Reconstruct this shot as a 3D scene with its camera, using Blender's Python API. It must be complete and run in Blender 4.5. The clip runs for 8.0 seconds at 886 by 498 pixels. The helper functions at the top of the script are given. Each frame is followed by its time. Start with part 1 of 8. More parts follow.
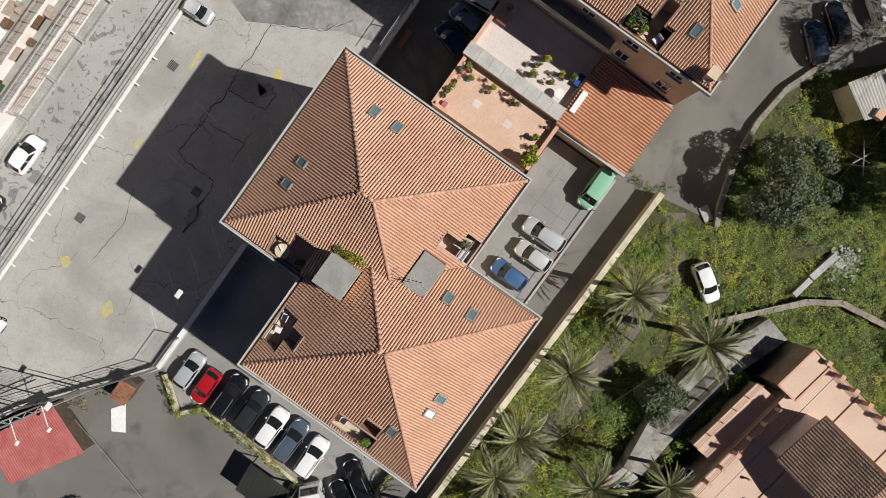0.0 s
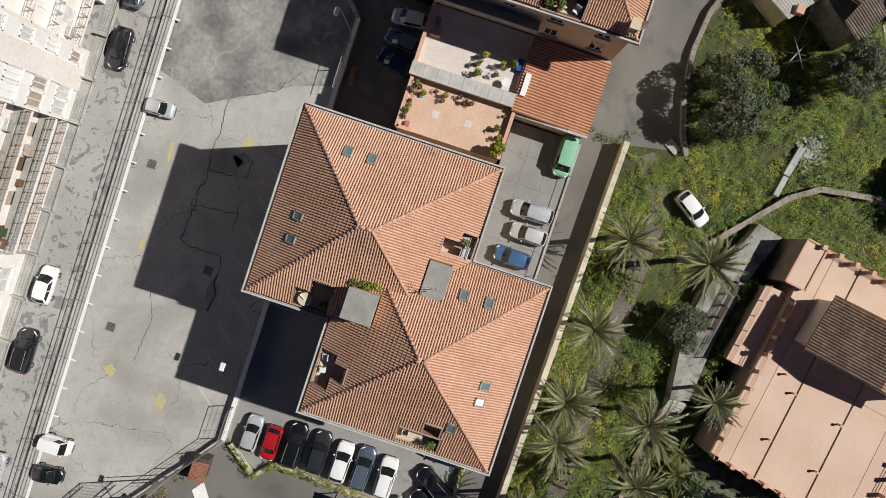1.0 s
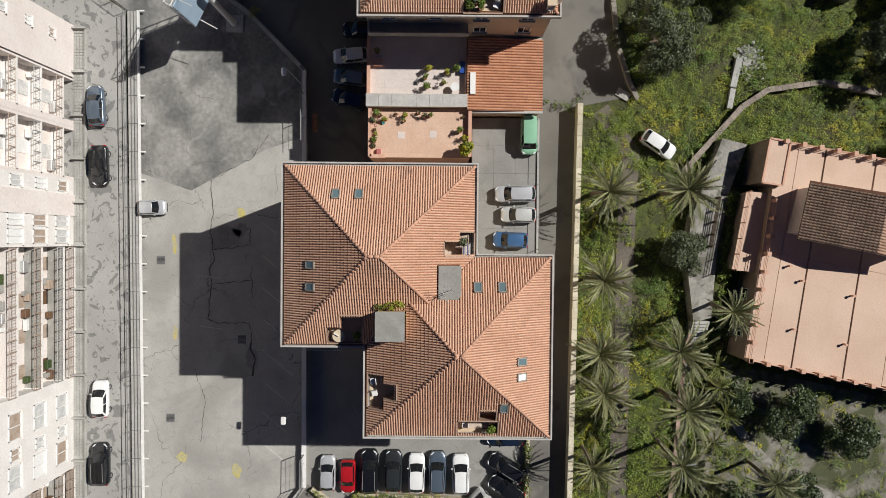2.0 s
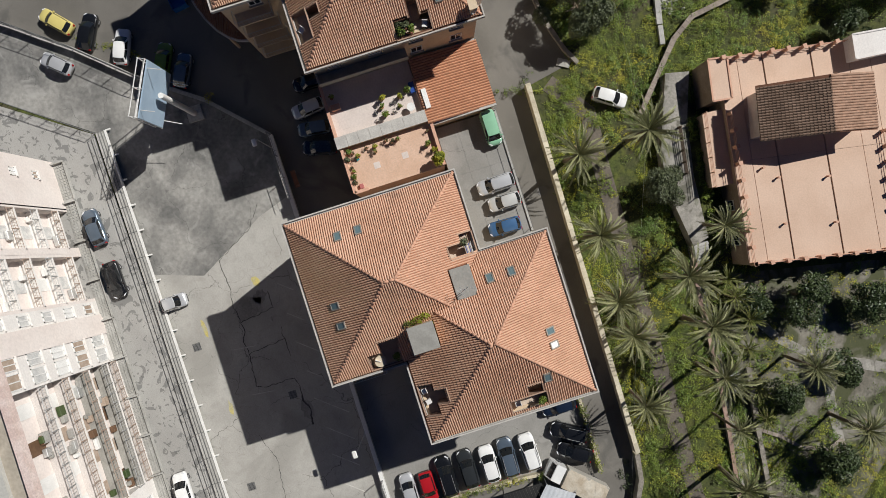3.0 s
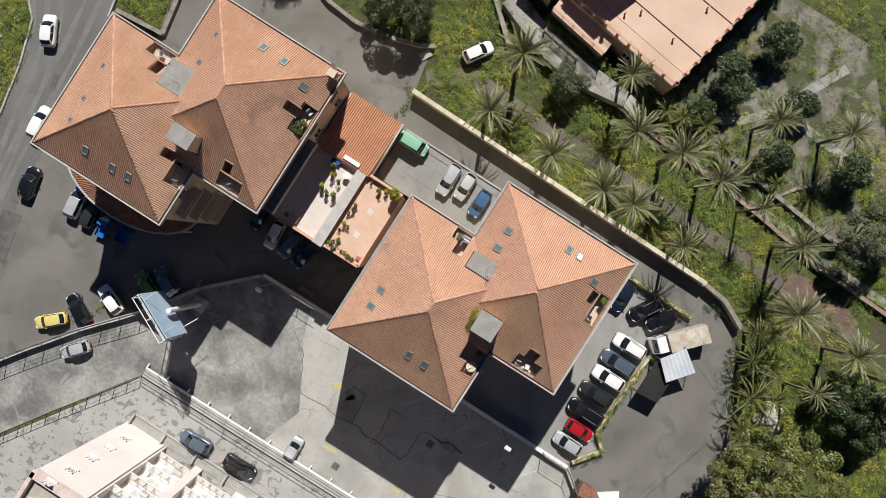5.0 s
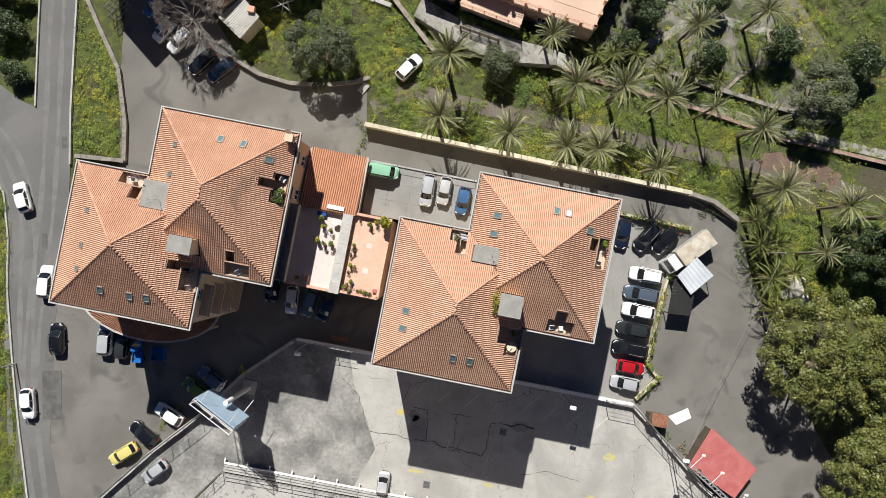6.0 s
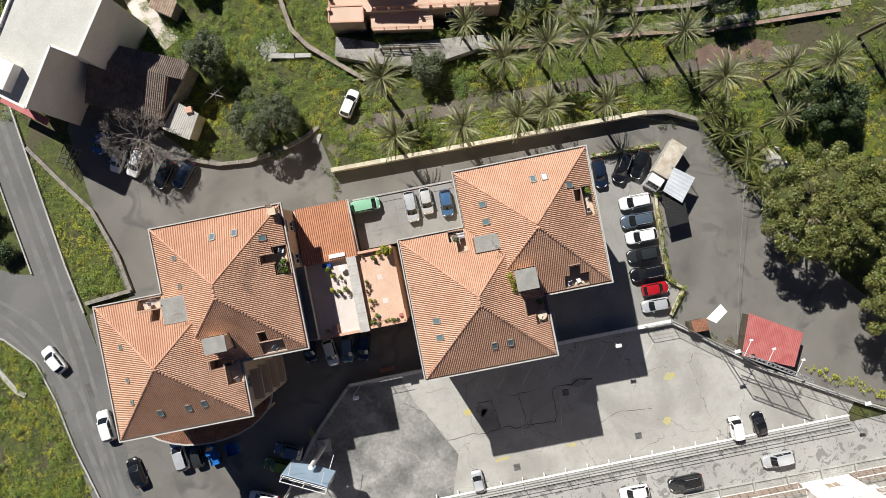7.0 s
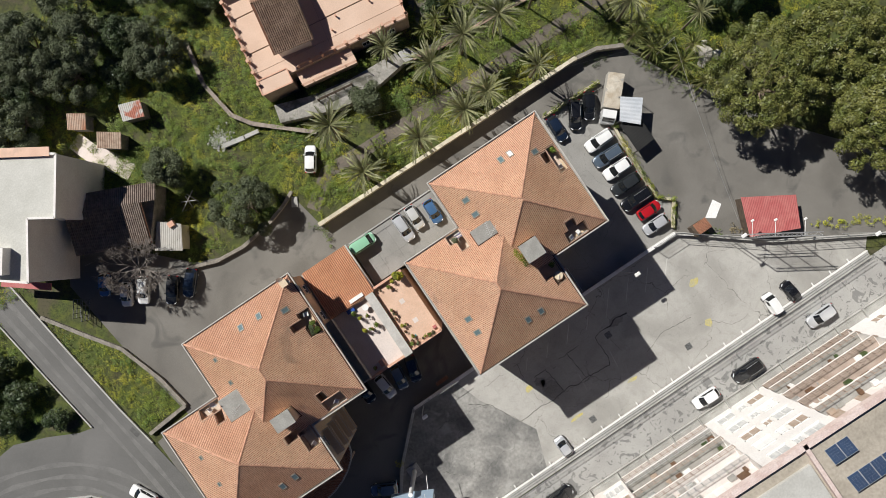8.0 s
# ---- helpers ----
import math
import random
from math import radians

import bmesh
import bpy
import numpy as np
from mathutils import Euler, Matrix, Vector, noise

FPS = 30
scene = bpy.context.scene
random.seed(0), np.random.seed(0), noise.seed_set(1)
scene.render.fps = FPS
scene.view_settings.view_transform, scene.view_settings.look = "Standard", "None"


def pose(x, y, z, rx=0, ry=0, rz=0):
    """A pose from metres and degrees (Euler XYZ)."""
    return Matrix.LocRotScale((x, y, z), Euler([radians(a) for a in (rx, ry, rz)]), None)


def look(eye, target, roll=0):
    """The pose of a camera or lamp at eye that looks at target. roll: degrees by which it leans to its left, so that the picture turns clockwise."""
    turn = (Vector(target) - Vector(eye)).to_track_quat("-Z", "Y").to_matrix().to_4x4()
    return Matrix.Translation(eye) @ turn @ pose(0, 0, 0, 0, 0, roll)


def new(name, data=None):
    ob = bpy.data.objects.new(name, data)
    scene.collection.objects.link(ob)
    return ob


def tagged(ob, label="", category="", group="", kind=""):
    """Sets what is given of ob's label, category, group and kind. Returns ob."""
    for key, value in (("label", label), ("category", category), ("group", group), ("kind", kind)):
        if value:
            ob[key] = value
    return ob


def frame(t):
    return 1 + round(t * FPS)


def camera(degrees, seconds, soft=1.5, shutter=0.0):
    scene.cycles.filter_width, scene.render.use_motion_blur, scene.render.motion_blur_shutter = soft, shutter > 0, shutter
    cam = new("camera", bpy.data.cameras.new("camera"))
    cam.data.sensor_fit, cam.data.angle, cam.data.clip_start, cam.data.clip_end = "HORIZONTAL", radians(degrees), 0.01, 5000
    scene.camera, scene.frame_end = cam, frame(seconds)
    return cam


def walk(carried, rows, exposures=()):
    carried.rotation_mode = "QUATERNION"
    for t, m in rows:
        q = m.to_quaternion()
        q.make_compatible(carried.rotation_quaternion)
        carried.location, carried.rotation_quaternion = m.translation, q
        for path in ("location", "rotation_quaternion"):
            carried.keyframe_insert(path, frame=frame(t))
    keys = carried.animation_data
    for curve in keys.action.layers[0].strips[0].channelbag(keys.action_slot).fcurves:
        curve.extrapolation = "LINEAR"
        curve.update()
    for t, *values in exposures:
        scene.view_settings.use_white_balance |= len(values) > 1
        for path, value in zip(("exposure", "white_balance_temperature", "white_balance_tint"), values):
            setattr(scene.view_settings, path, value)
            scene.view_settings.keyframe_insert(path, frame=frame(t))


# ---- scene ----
cam = camera(70.0, 8.0, 0.85)
PATH = [
    (0.0, pose(0.47, -0.21, 61.40, -1.24, 0.35, 125.67)),
    (0.5, pose(0.42, -0.25, 63.25, -1.06, 0.29, 117.05)),
    (1.0, pose(0.27, -0.28, 65.08, -1.05, 0.22, 108.32)),
    (1.5, pose(0.18, -0.29, 66.97, -1.00, 0.20, 99.38)),
    (3.0, pose(-0.03, -0.54, 73.05, -0.38, 0.07, 72.38)),
    (3.5, pose(0.10, -0.31, 74.77, -0.25, 0.29, 63.02)),
    (4.0, pose(0.03, -0.26, 76.68, -0.18, 0.35, 53.90)),
    (4.5, pose(0.03, -0.27, 78.40, -0.10, 0.48, 43.37)),
    (6.0, pose(0.10, -0.37, 84.24, 0.34, 0.90, 11.14)),
    (6.5, pose(0.00, 0.00, 85.99, 0.02, 0.98, 0.28)),
    (7.0, pose(-0.22, 0.34, 87.89, -0.14, 0.89, -11.22)),
    (7.5, pose(-0.44, 0.72, 89.63, -0.21, 0.72, -22.62)),
    (8.0, pose(-0.41, 0.87, 91.72, -0.27, 0.79, -33.86)),
]
walk(cam, PATH, [(0.0, 0.01), (0.5, -0.03), (1.5, -0.08), (3.0, -0.15), (3.5, -0.09), (4.5, 0.06), (6.0, 0.43), (6.5, 0.45), (7.0, 0.37), (7.5, 0.21), (8.0, 0.12)])

# ---- sky, sun ----
SUN_AZ, SUN_EL = -21.5, 44.7          # degrees east of +y, degrees over the horizon
world = bpy.data.worlds.new("sky")
scene.world = world
world.use_nodes = True
wn = world.node_tree.nodes
sky = wn.new("ShaderNodeTexSky")
sky.sky_type, sky.sun_disc = "NISHITA", False
sky.sun_elevation, sky.sun_rotation = radians(SUN_EL), radians(SUN_AZ)
sky.dust_density, sky.ozone_density = 0.0, 6.0
wn["Background"].inputs["Strength"].default_value = 0.015
deep = wn.new("ShaderNodeMixRGB")          # clear deep-blue air
deep.blend_type = "MULTIPLY"
deep.inputs[0].default_value, deep.inputs[2].default_value = 1.0, (0.67, 0.92, 1.43, 1)
world.node_tree.links.new(sky.outputs[0], deep.inputs[1])
world.node_tree.links.new(deep.outputs[0], wn["Background"].inputs["Color"])
sun = new("sun", bpy.data.lights.new("sun", "SUN"))
sun.data.energy, sun.data.angle, sun.data.color = 5.2, radians(0.55), (1.0, 0.98, 0.94)
sx, sy = math.sin(radians(SUN_AZ)), math.cos(radians(SUN_AZ))
ce = math.cos(radians(SUN_EL))
sun.matrix_world = look((sx * ce * 200, sy * ce * 200, math.sin(radians(SUN_EL)) * 200), (0, 0, 0))

# ---- mesh helpers ----
def quad(bm, pts):
    return bm.faces.new([bm.verts.new(p) for p in pts])


def box(bm, x0, x1, y0, y1, z0, z1, bevel=0.0):
    v = [bm.verts.new((x, y, z)) for z in (z0, z1) for y in (y0, y1) for x in (x0, x1)]
    fs = [bm.faces.new([v[i] for i in f]) for f in
          ((0, 2, 3, 1), (4, 5, 7, 6), (0, 1, 5, 4), (1, 3, 7, 5), (3, 2, 6, 7), (2, 0, 4, 6))]
    if bevel:
        es = list({e for f in fs for e in f.edges})
        bmesh.ops.bevel(bm, geom=es, offset=bevel, segments=1, affect="EDGES")
    return v


def obox(bm, p, q, half, z0, z1, half2=None):
    """A bar on plan from p to q, with a half width, between two heights."""
    p, q = Vector(p[:2]), Vector(q[:2])
    d = (q - p).normalized()
    n = Vector((-d.y, d.x))
    h2 = half if half2 is None else half2
    prism(bm, [p - n * half, q - n * half, q + n * h2, p + n * h2], z0, z1)


def prism(bm, pts, z0, z1):
    lo = [bm.verts.new((p[0], p[1], z0)) for p in pts]
    hi = [bm.verts.new((p[0], p[1], z1)) for p in pts]
    n = len(pts)
    bm.faces.new(hi)
    bm.faces.new(lo[::-1])
    for i in range(n):
        bm.faces.new((lo[i], lo[(i + 1) % n], hi[(i + 1) % n], hi[i]))


def tube(bm, p, q, r0, r1=None, n=8, caps=True):
    p, q = Vector(p), Vector(q)
    r1 = r0 if r1 is None else r1
    m = (q - p).to_track_quat("Z", "Y").to_matrix()
    a, b = [], []
    for i in range(n):
        c = Vector((math.cos(2 * math.pi * i / n), math.sin(2 * math.pi * i / n), 0))
        a.append(bm.verts.new(p + m @ (c * r0)))
        b.append(bm.verts.new(q + m @ (c * r1)))
    for i in range(n):
        bm.faces.new((a[i], a[(i + 1) % n], b[(i + 1) % n], b[i]))
    if caps:
        bm.faces.new(a[::-1])
        bm.faces.new(b)


def lathe(bm, prof, n=12, cx=0, cy=0):
    rings = [[bm.verts.new((cx + r * math.cos(2 * math.pi * i / n), cy + r * math.sin(2 * math.pi * i / n), z))
              for i in range(n)] for r, z in prof]
    for a, b in zip(rings, rings[1:]):
        for i in range(n):
            bm.faces.new((a[i], a[(i + 1) % n], b[(i + 1) % n], b[i]))
    bm.faces.new(rings[0][::-1])
    bm.faces.new(rings[-1])


def mesh_of(bm, name, material, smooth=False):
    me = bpy.data.meshes.new(name)
    bmesh.ops.recalc_face_normals(bm, faces=bm.faces) if len(bm.faces) < 20000 else None
    bm.to_mesh(me)
    bm.free()
    me.materials.append(material)
    if smooth:
        me.shade_smooth()
    return me


def part(name, bm, material, parent, label="", smooth=False):
    """Links a bmesh (or a ready mesh) as one mesh object under a thing or part."""
    me = bm if isinstance(bm, bpy.types.Mesh) else mesh_of(bm, name, material, smooth)
    ob = new(name, me)
    ob.parent = parent
    return tagged(ob, label)


def thing(name, label, category, group="", kind="", at=None):
    ob = new(name)
    ob.empty_display_size = 0.3
    if at is not None:
        ob.matrix_basis = at
    return tagged(ob, label, category, group, kind)


def solo(name, bm, material, label, category, group="", kind="", smooth=False, at=None):
    me = bm if isinstance(bm, bpy.types.Mesh) else mesh_of(bm, name, material, smooth)
    ob = new(name, me)
    if at is not None:
        ob.matrix_basis = at
    return tagged(ob, label, category, group, kind)


def raw_mesh(name, verts, faces, material, smooth=False):
    me = bpy.data.meshes.new(name)
    me.from_pydata(verts, [], faces)
    me.materials.append(material)
    if smooth:
        me.shade_smooth()
    return me


# ---- materials ----
def mat(name, c1, c2=None, rough=0.8, metal=0.0, s1=0.4, s2=9.0, fine=0.18, bump=0.25, bscale=30.0,
        rnd=0.0, island=0.0, lo=0.35, hi=0.65, spec=0.5):
    """Two colours mixed by a broad noise, a fine grain over both, relief, and a tone that differs piece by piece."""
    m = bpy.data.materials.new(name)
    m.use_nodes = True
    t = m.node_tree
    n, l = t.nodes, t.links
    b = n["Principled BSDF"]
    b.inputs["Roughness"].default_value, b.inputs["Metallic"].default_value = rough, metal
    b.inputs["Specular IOR Level"].default_value = spec
    g = n.new("ShaderNodeNewGeometry")

    def nz(scale, detail=4.0, dist=0.0):
        x = n.new("ShaderNodeTexNoise")
        x.inputs["Scale"].default_value, x.inputs["Detail"].default_value = scale, detail
        x.inputs["Distortion"].default_value = dist
        l.new(g.outputs["Position"], x.inputs["Vector"])
        return x.outputs["Fac"]

    def ramp(fac, a, z, ca=(0, 0, 0, 1), cz=(1, 1, 1, 1)):
        x = n.new("ShaderNodeValToRGB")
        x.color_ramp.elements[0].position, x.color_ramp.elements[1].position = a, z
        x.color_ramp.elements[0].color, x.color_ramp.elements[1].color = ca, cz
        l.new(fac, x.inputs[0])
        return x.outputs[0]

    col = ramp(nz(s1, 6, 0.4), lo, hi, (*c1, 1), (*(c2 or c1), 1))
    gr = n.new("ShaderNodeMixRGB")
    gr.blend_type = "MULTIPLY"
    gr.inputs[0].default_value = 1.0
    l.new(col, gr.inputs[1])
    l.new(ramp(nz(s2, 5), 0.25, 0.75, (1 - fine, 1 - fine, 1 - fine, 1), (1 + fine * 0.6, 1 + fine * 0.6, 1 + fine * 0.6, 1)), gr.inputs[2])
    out = gr.outputs[0]
    for amount, node, sock in ((rnd, "ShaderNodeObjectInfo", "Random"), (island, None, "Random Per Island")):
        if amount:
            src = n.new(node) if node else g
            h = n.new("ShaderNodeHueSaturation")
            mr = n.new("ShaderNodeMapRange")
            mr.inputs["To Min"].default_value, mr.inputs["To Max"].default_value = 1 - amount, 1 + amount
            l.new(src.outputs[sock], mr.inputs["Value"])
            l.new(mr.outputs[0], h.inputs["Value"])
            l.new(out, h.inputs["Color"])
            out = h.outputs[0]
    l.new(out, b.inputs["Base Color"])
    if bump:
        bu = n.new("ShaderNodeBump")
        bu.inputs["Strength"].default_value, bu.inputs["Distance"].default_value = bump, 0.03
        l.new(nz(bscale, 3), bu.inputs["Height"])
        l.new(bu.outputs[0], b.inputs["Normal"])
    m["out"] = out.node.name
    return m


def layer(m, colour, scale, a, z, detail=5.0, dist=0.6, strength=1.0, rough=None, kind="noise", breaks=0.0):
    """Lays a stain, patch or crack pattern over a material's colour where a noise (or cell edges) passes a threshold."""
    t = m.node_tree
    n, l = t.nodes, t.links
    b = n["Principled BSDF"]
    src = b.inputs["Base Color"].links[0].from_socket
    g = n.new("ShaderNodeNewGeometry")
    vec = g.outputs["Position"]
    if kind == "crack":
        wob = n.new("ShaderNodeTexNoise")
        wob.inputs["Scale"].default_value, wob.inputs["Detail"].default_value = scale * 2.3, 5.0
        l.new(vec, wob.inputs["Vector"])
        mx = n.new("ShaderNodeVectorMath")
        mx.operation = "MULTIPLY_ADD"
        mx.inputs[1].default_value = (dist / scale, dist / scale, 0)
        l.new(wob.outputs["Color"], mx.inputs[0])
        l.new(vec, mx.inputs[2])
        x = n.new("ShaderNodeTexVoronoi")
        x.voronoi_dimensions = "2D"
        x.feature = "DISTANCE_TO_EDGE"
        x.inputs["Scale"].default_value = scale
        l.new(mx.outputs[0], x.inputs["Vector"])
        fac = x.outputs["Distance"]
    else:
        x = n.new("ShaderNodeTexNoise")
        x.inputs["Scale"].default_value, x.inputs["Detail"].default_value = scale, detail
        x.inputs["Distortion"].default_value = dist
        l.new(vec, x.inputs["Vector"])
        fac = x.outputs["Fac"]
    r = n.new("ShaderNodeMapRange")
    r.inputs["From Min"].default_value, r.inputs["From Max"].default_value = a, z
    l.new(fac, r.inputs["Value"])
    s = n.new("ShaderNodeMath")
    s.operation = "MULTIPLY"
    s.inputs[1].default_value = strength
    l.new(r.outputs[0], s.inputs[0])
    if breaks:                                  # cracks come and go
        w = n.new("ShaderNodeTexNoise")
        w.inputs["Scale"].default_value, w.inputs["Detail"].default_value = breaks, 3.0
        l.new(vec, w.inputs["Vector"])
        wr = n.new("ShaderNodeMapRange")
        wr.inputs["From Min"].default_value, wr.inputs["From Max"].default_value = 0.43, 0.50
        l.new(w.outputs["Fac"], wr.inputs["Value"])
        ws = n.new("ShaderNodeMath")
        ws.operation = "MULTIPLY"
        l.new(s.outputs[0], ws.inputs[0])
        l.new(wr.outputs[0], ws.inputs[1])
        s = ws
    k = n.new("ShaderNodeMixRGB")
    k.inputs[2].default_value = (*colour, 1)
    l.new(s.outputs[0], k.inputs[0])
    l.new(src, k.inputs[1])
    l.new(k.outputs[0], b.inputs["Base Color"])
    return m


def glass(name, tint=(0.02, 0.03, 0.035), rough=0.05):
    m = bpy.data.materials.new(name)
    m.use_nodes = True
    b = m.node_tree.nodes["Principled BSDF"]
    b.inputs["Base Color"].default_value = (*tint, 1)
    b.inputs["Roughness"].default_value, b.inputs["Specular IOR Level"].default_value = rough, 0.8
    return m


def paint(name, c, metal=0.0, rough=0.25):
    m = mat(name, c, tuple(x * 0.93 for x in c), rough, metal, s1=1.2, s2=40, fine=0.04, bump=0.0)
    m.node_tree.nodes["Principled BSDF"].inputs["Coat Weight"].default_value = 0.8
    m.node_tree.nodes["Principled BSDF"].inputs["Coat Roughness"].default_value = 0.06
    return m


M_ASPH = mat("yard_asphalt", (0.134, 0.125, 0.110), (0.192, 0.180, 0.160), 0.9, s1=0.12, s2=14, fine=0.2)
M_ROAD = mat("road_asphalt", (0.125, 0.122, 0.115), (0.165, 0.16, 0.151), 0.9, s1=0.1, s2=10, fine=0.16)
M_LOT = mat("lot_concrete", (0.36, 0.345, 0.315), (0.44, 0.425, 0.39), 0.9, s1=0.16, s2=6, fine=0.12)
M_OLD = mat("stained_concrete", (0.15, 0.148, 0.14), (0.33, 0.32, 0.295), 0.9, s1=0.22, s2=2.2, fine=0.28)
M_STREET = mat("street_asphalt", (0.33, 0.32, 0.30), (0.40, 0.39, 0.365), 0.9, s1=0.2, s2=8, fine=0.15)
M_SOIL = mat("garden_soil", (0.058, 0.056, 0.024), (0.075, 0.10, 0.02), 0.95, s1=0.2, s2=4, fine=0.45, bump=0.8, bscale=7)
M_TILE = mat("terracotta_tile", (0.58, 0.345, 0.228), (0.66, 0.415, 0.285), 0.52, s1=0.35, s2=14, fine=0.12, island=0.07)
M_RIDGE = mat("ridge_terracotta", (0.50, 0.265, 0.175), (0.58, 0.33, 0.22), 0.85, s1=2, s2=14, fine=0.2, rnd=0.15)
M_PLASTER = mat("ochre_plaster", (0.58, 0.45, 0.30), (0.64, 0.51, 0.36), 0.9, s1=0.5, s2=6, fine=0.1)
M_CORNICE = mat("grey_cornice", (0.42, 0.40, 0.37), (0.52, 0.50, 0.46), 0.85, s1=0.8, s2=8, fine=0.18)
M_PINK = mat("pale_pink_plaster", (0.72, 0.62, 0.56), (0.78, 0.70, 0.64), 0.9, s1=0.3, s2=4, fine=0.1)
layer(M_SOIL, (0.11, 0.125, 0.022), 0.9, 0.48, 0.66, 7, 0.5, 0.7)
layer(M_SOIL, (0.085, 0.07, 0.045), 0.16, 0.56, 0.64, 7, 1.0, 0.8)          # bare patches
layer(M_SOIL, (0.022, 0.032, 0.008), 2.6, 0.55, 0.68, 5, 0.4, 0.7)
layer(M_STREET, (0.17, 0.168, 0.16), 0.62, 0.585, 0.60, 5, 1.2, 0.8)          # dark repairs with sharp edges
layer(M_STREET, (0.13, 0.128, 0.12), 1.5, 0.62, 0.64, 4, 1.0, 0.7)
layer(M_LOT, (0.25, 0.24, 0.215), 0.10, 0.50, 0.64, 6, 1.0, 0.6)
layer(M_LOT, (0.07, 0.068, 0.06), 0.12, 0.006, 0.0015, dist=0.6, strength=0.7, kind="crack", breaks=0.17)
layer(M_LOT, (0.16, 0.155, 0.14), 0.35, 0.009, 0.002, dist=0.7, strength=0.5, kind="crack", breaks=0.4)
layer(M_LOT, (0.13, 0.125, 0.115), 0.33, 0.70, 0.74, 6, 1.4, 0.7)
layer(M_LOT, (0.28, 0.268, 0.24), 1.1, 0.50, 0.72, 9, 0.5, 0.4)
layer(M_OLD, (0.40, 0.39, 0.365), 0.45, 0.56, 0.72, 7, 1.2, 0.6)
layer(M_OLD, (0.07, 0.068, 0.062), 0.16, 0.006, 0.002, dist=0.6, strength=0.6, kind="crack", breaks=0.25)
layer(M_ASPH, (0.075, 0.073, 0.068), 0.25, 0.56, 0.70, 6, 1.0, 0.6)
layer(M_ASPH, (0.20, 0.19, 0.17), 0.6, 0.64, 0.78, 5, 0.8, 0.45)
layer(M_ROAD, (0.11, 0.108, 0.10), 0.2, 0.55, 0.72, 6, 1.5, 0.6)
M_YARD = mat("pale_yard_concrete", (0.235, 0.228, 0.21), (0.29, 0.28, 0.26), 0.9, s1=0.25, s2=7, fine=0.12)
layer(M_YARD, (0.15, 0.145, 0.13), 0.5, 0.60, 0.75, 6, 1.0, 0.5)
layer(M_YARD, (0.10, 0.098, 0.09), 0.16, 0.006, 0.002, dist=0.6, strength=0.5, kind="crack", breaks=0.25)

# ---- ground and paved surfaces ----
def slab(name, pts, z, material, label, category, thick=0.12, kind="structure"):
    bm = bmesh.new()
    prism(bm, pts, z - thick, z)
    bmesh.ops.triangulate(bm, faces=[f for f in bm.faces if len(f.verts) > 4])
    return solo(name, bm, material, label, category, kind=kind)


bm = bmesh.new()
R = 900
quad(bm, [(-R, -R, -0.05), (R, -R, -0.05), (R, R, -0.05), (-R, R, -0.05)])
solo("ground", bm, M_SOIL, "brown and green weedy open ground", "ground", kind="structure")
slab("pavement", [(-46, 2), (-48.4, 14.6), (-50, 27), (-46, 34), (-40, 27), (-33, 19.8), (-28.9, 18.1), (-23.5, 17.8), (-18.8, 18.8), (-15.7, 20.3),
                  (-14.4, 13.7), (29, 13.2), (32, 12.6), (36, 11), (40, 3), (44, -3), (48, -10), (54, -17), (60, -23), (75, -31),
                  (75, -42), (50, -30.9), (38, -24), (27, -15.4), (-18, -15.5), (-24, -21.5), (-28.7, -28), (-34, -34), (-38.6, -40), (-50, -56),
                  (-53, -34), (-53.5, -20), (-51.8, -5), (-52, 1)], 0.02, M_ASPH, "worn grey asphalt of the yard round the houses", "pavement")
slab("road", [(-57.6, 34), (-59, 60), (-62, 60), (-62.6, 34), (-60.4, 19), (-58.7, 8.0), (-60.9, 8.5), (-65.2, 10.6), (-70, 12.4), (-95, 10), (-95, 0), (-78, 4.5), (-69.6, 2.6), (-64.3, -0.1),
              (-60.6, -4.0), (-58.8, -10), (-57.6, -16.5), (-54.8, -26.6), (-52.4, -34.4), (-44, -60), (-30, -90), (-24, -88), (-38, -60), (-48, -36), (-50.5, -20), (-51.6, -5), (-52.7, 1.4), (-54.0, 8.4), (-55.6, 19.5)],
     0.045, M_ROAD, "grey asphalt road with a forking bend", "road")
M_WORN = mat("worn_road_asphalt", (0.19, 0.185, 0.174), (0.15, 0.146, 0.138), 0.9, s1=0.5, s2=9, fine=0.2)


def smooth_line(pts, n=6):
    """A rounded line through the given places."""
    out = []
    for i in range(len(pts) - 1):
        a, b, c, d = pts[max(i - 1, 0)], pts[i], pts[i + 1], pts[min(i + 2, len(pts) - 1)]
        for j in range(n):
            t = j / n
            out.append(0.5 * (2 * b + (c - a) * t + (2 * a - 5 * b + 4 * c - d) * t * t + (3 * b - a - 3 * c + d) * t ** 3))
    return out + [pts[-1]]


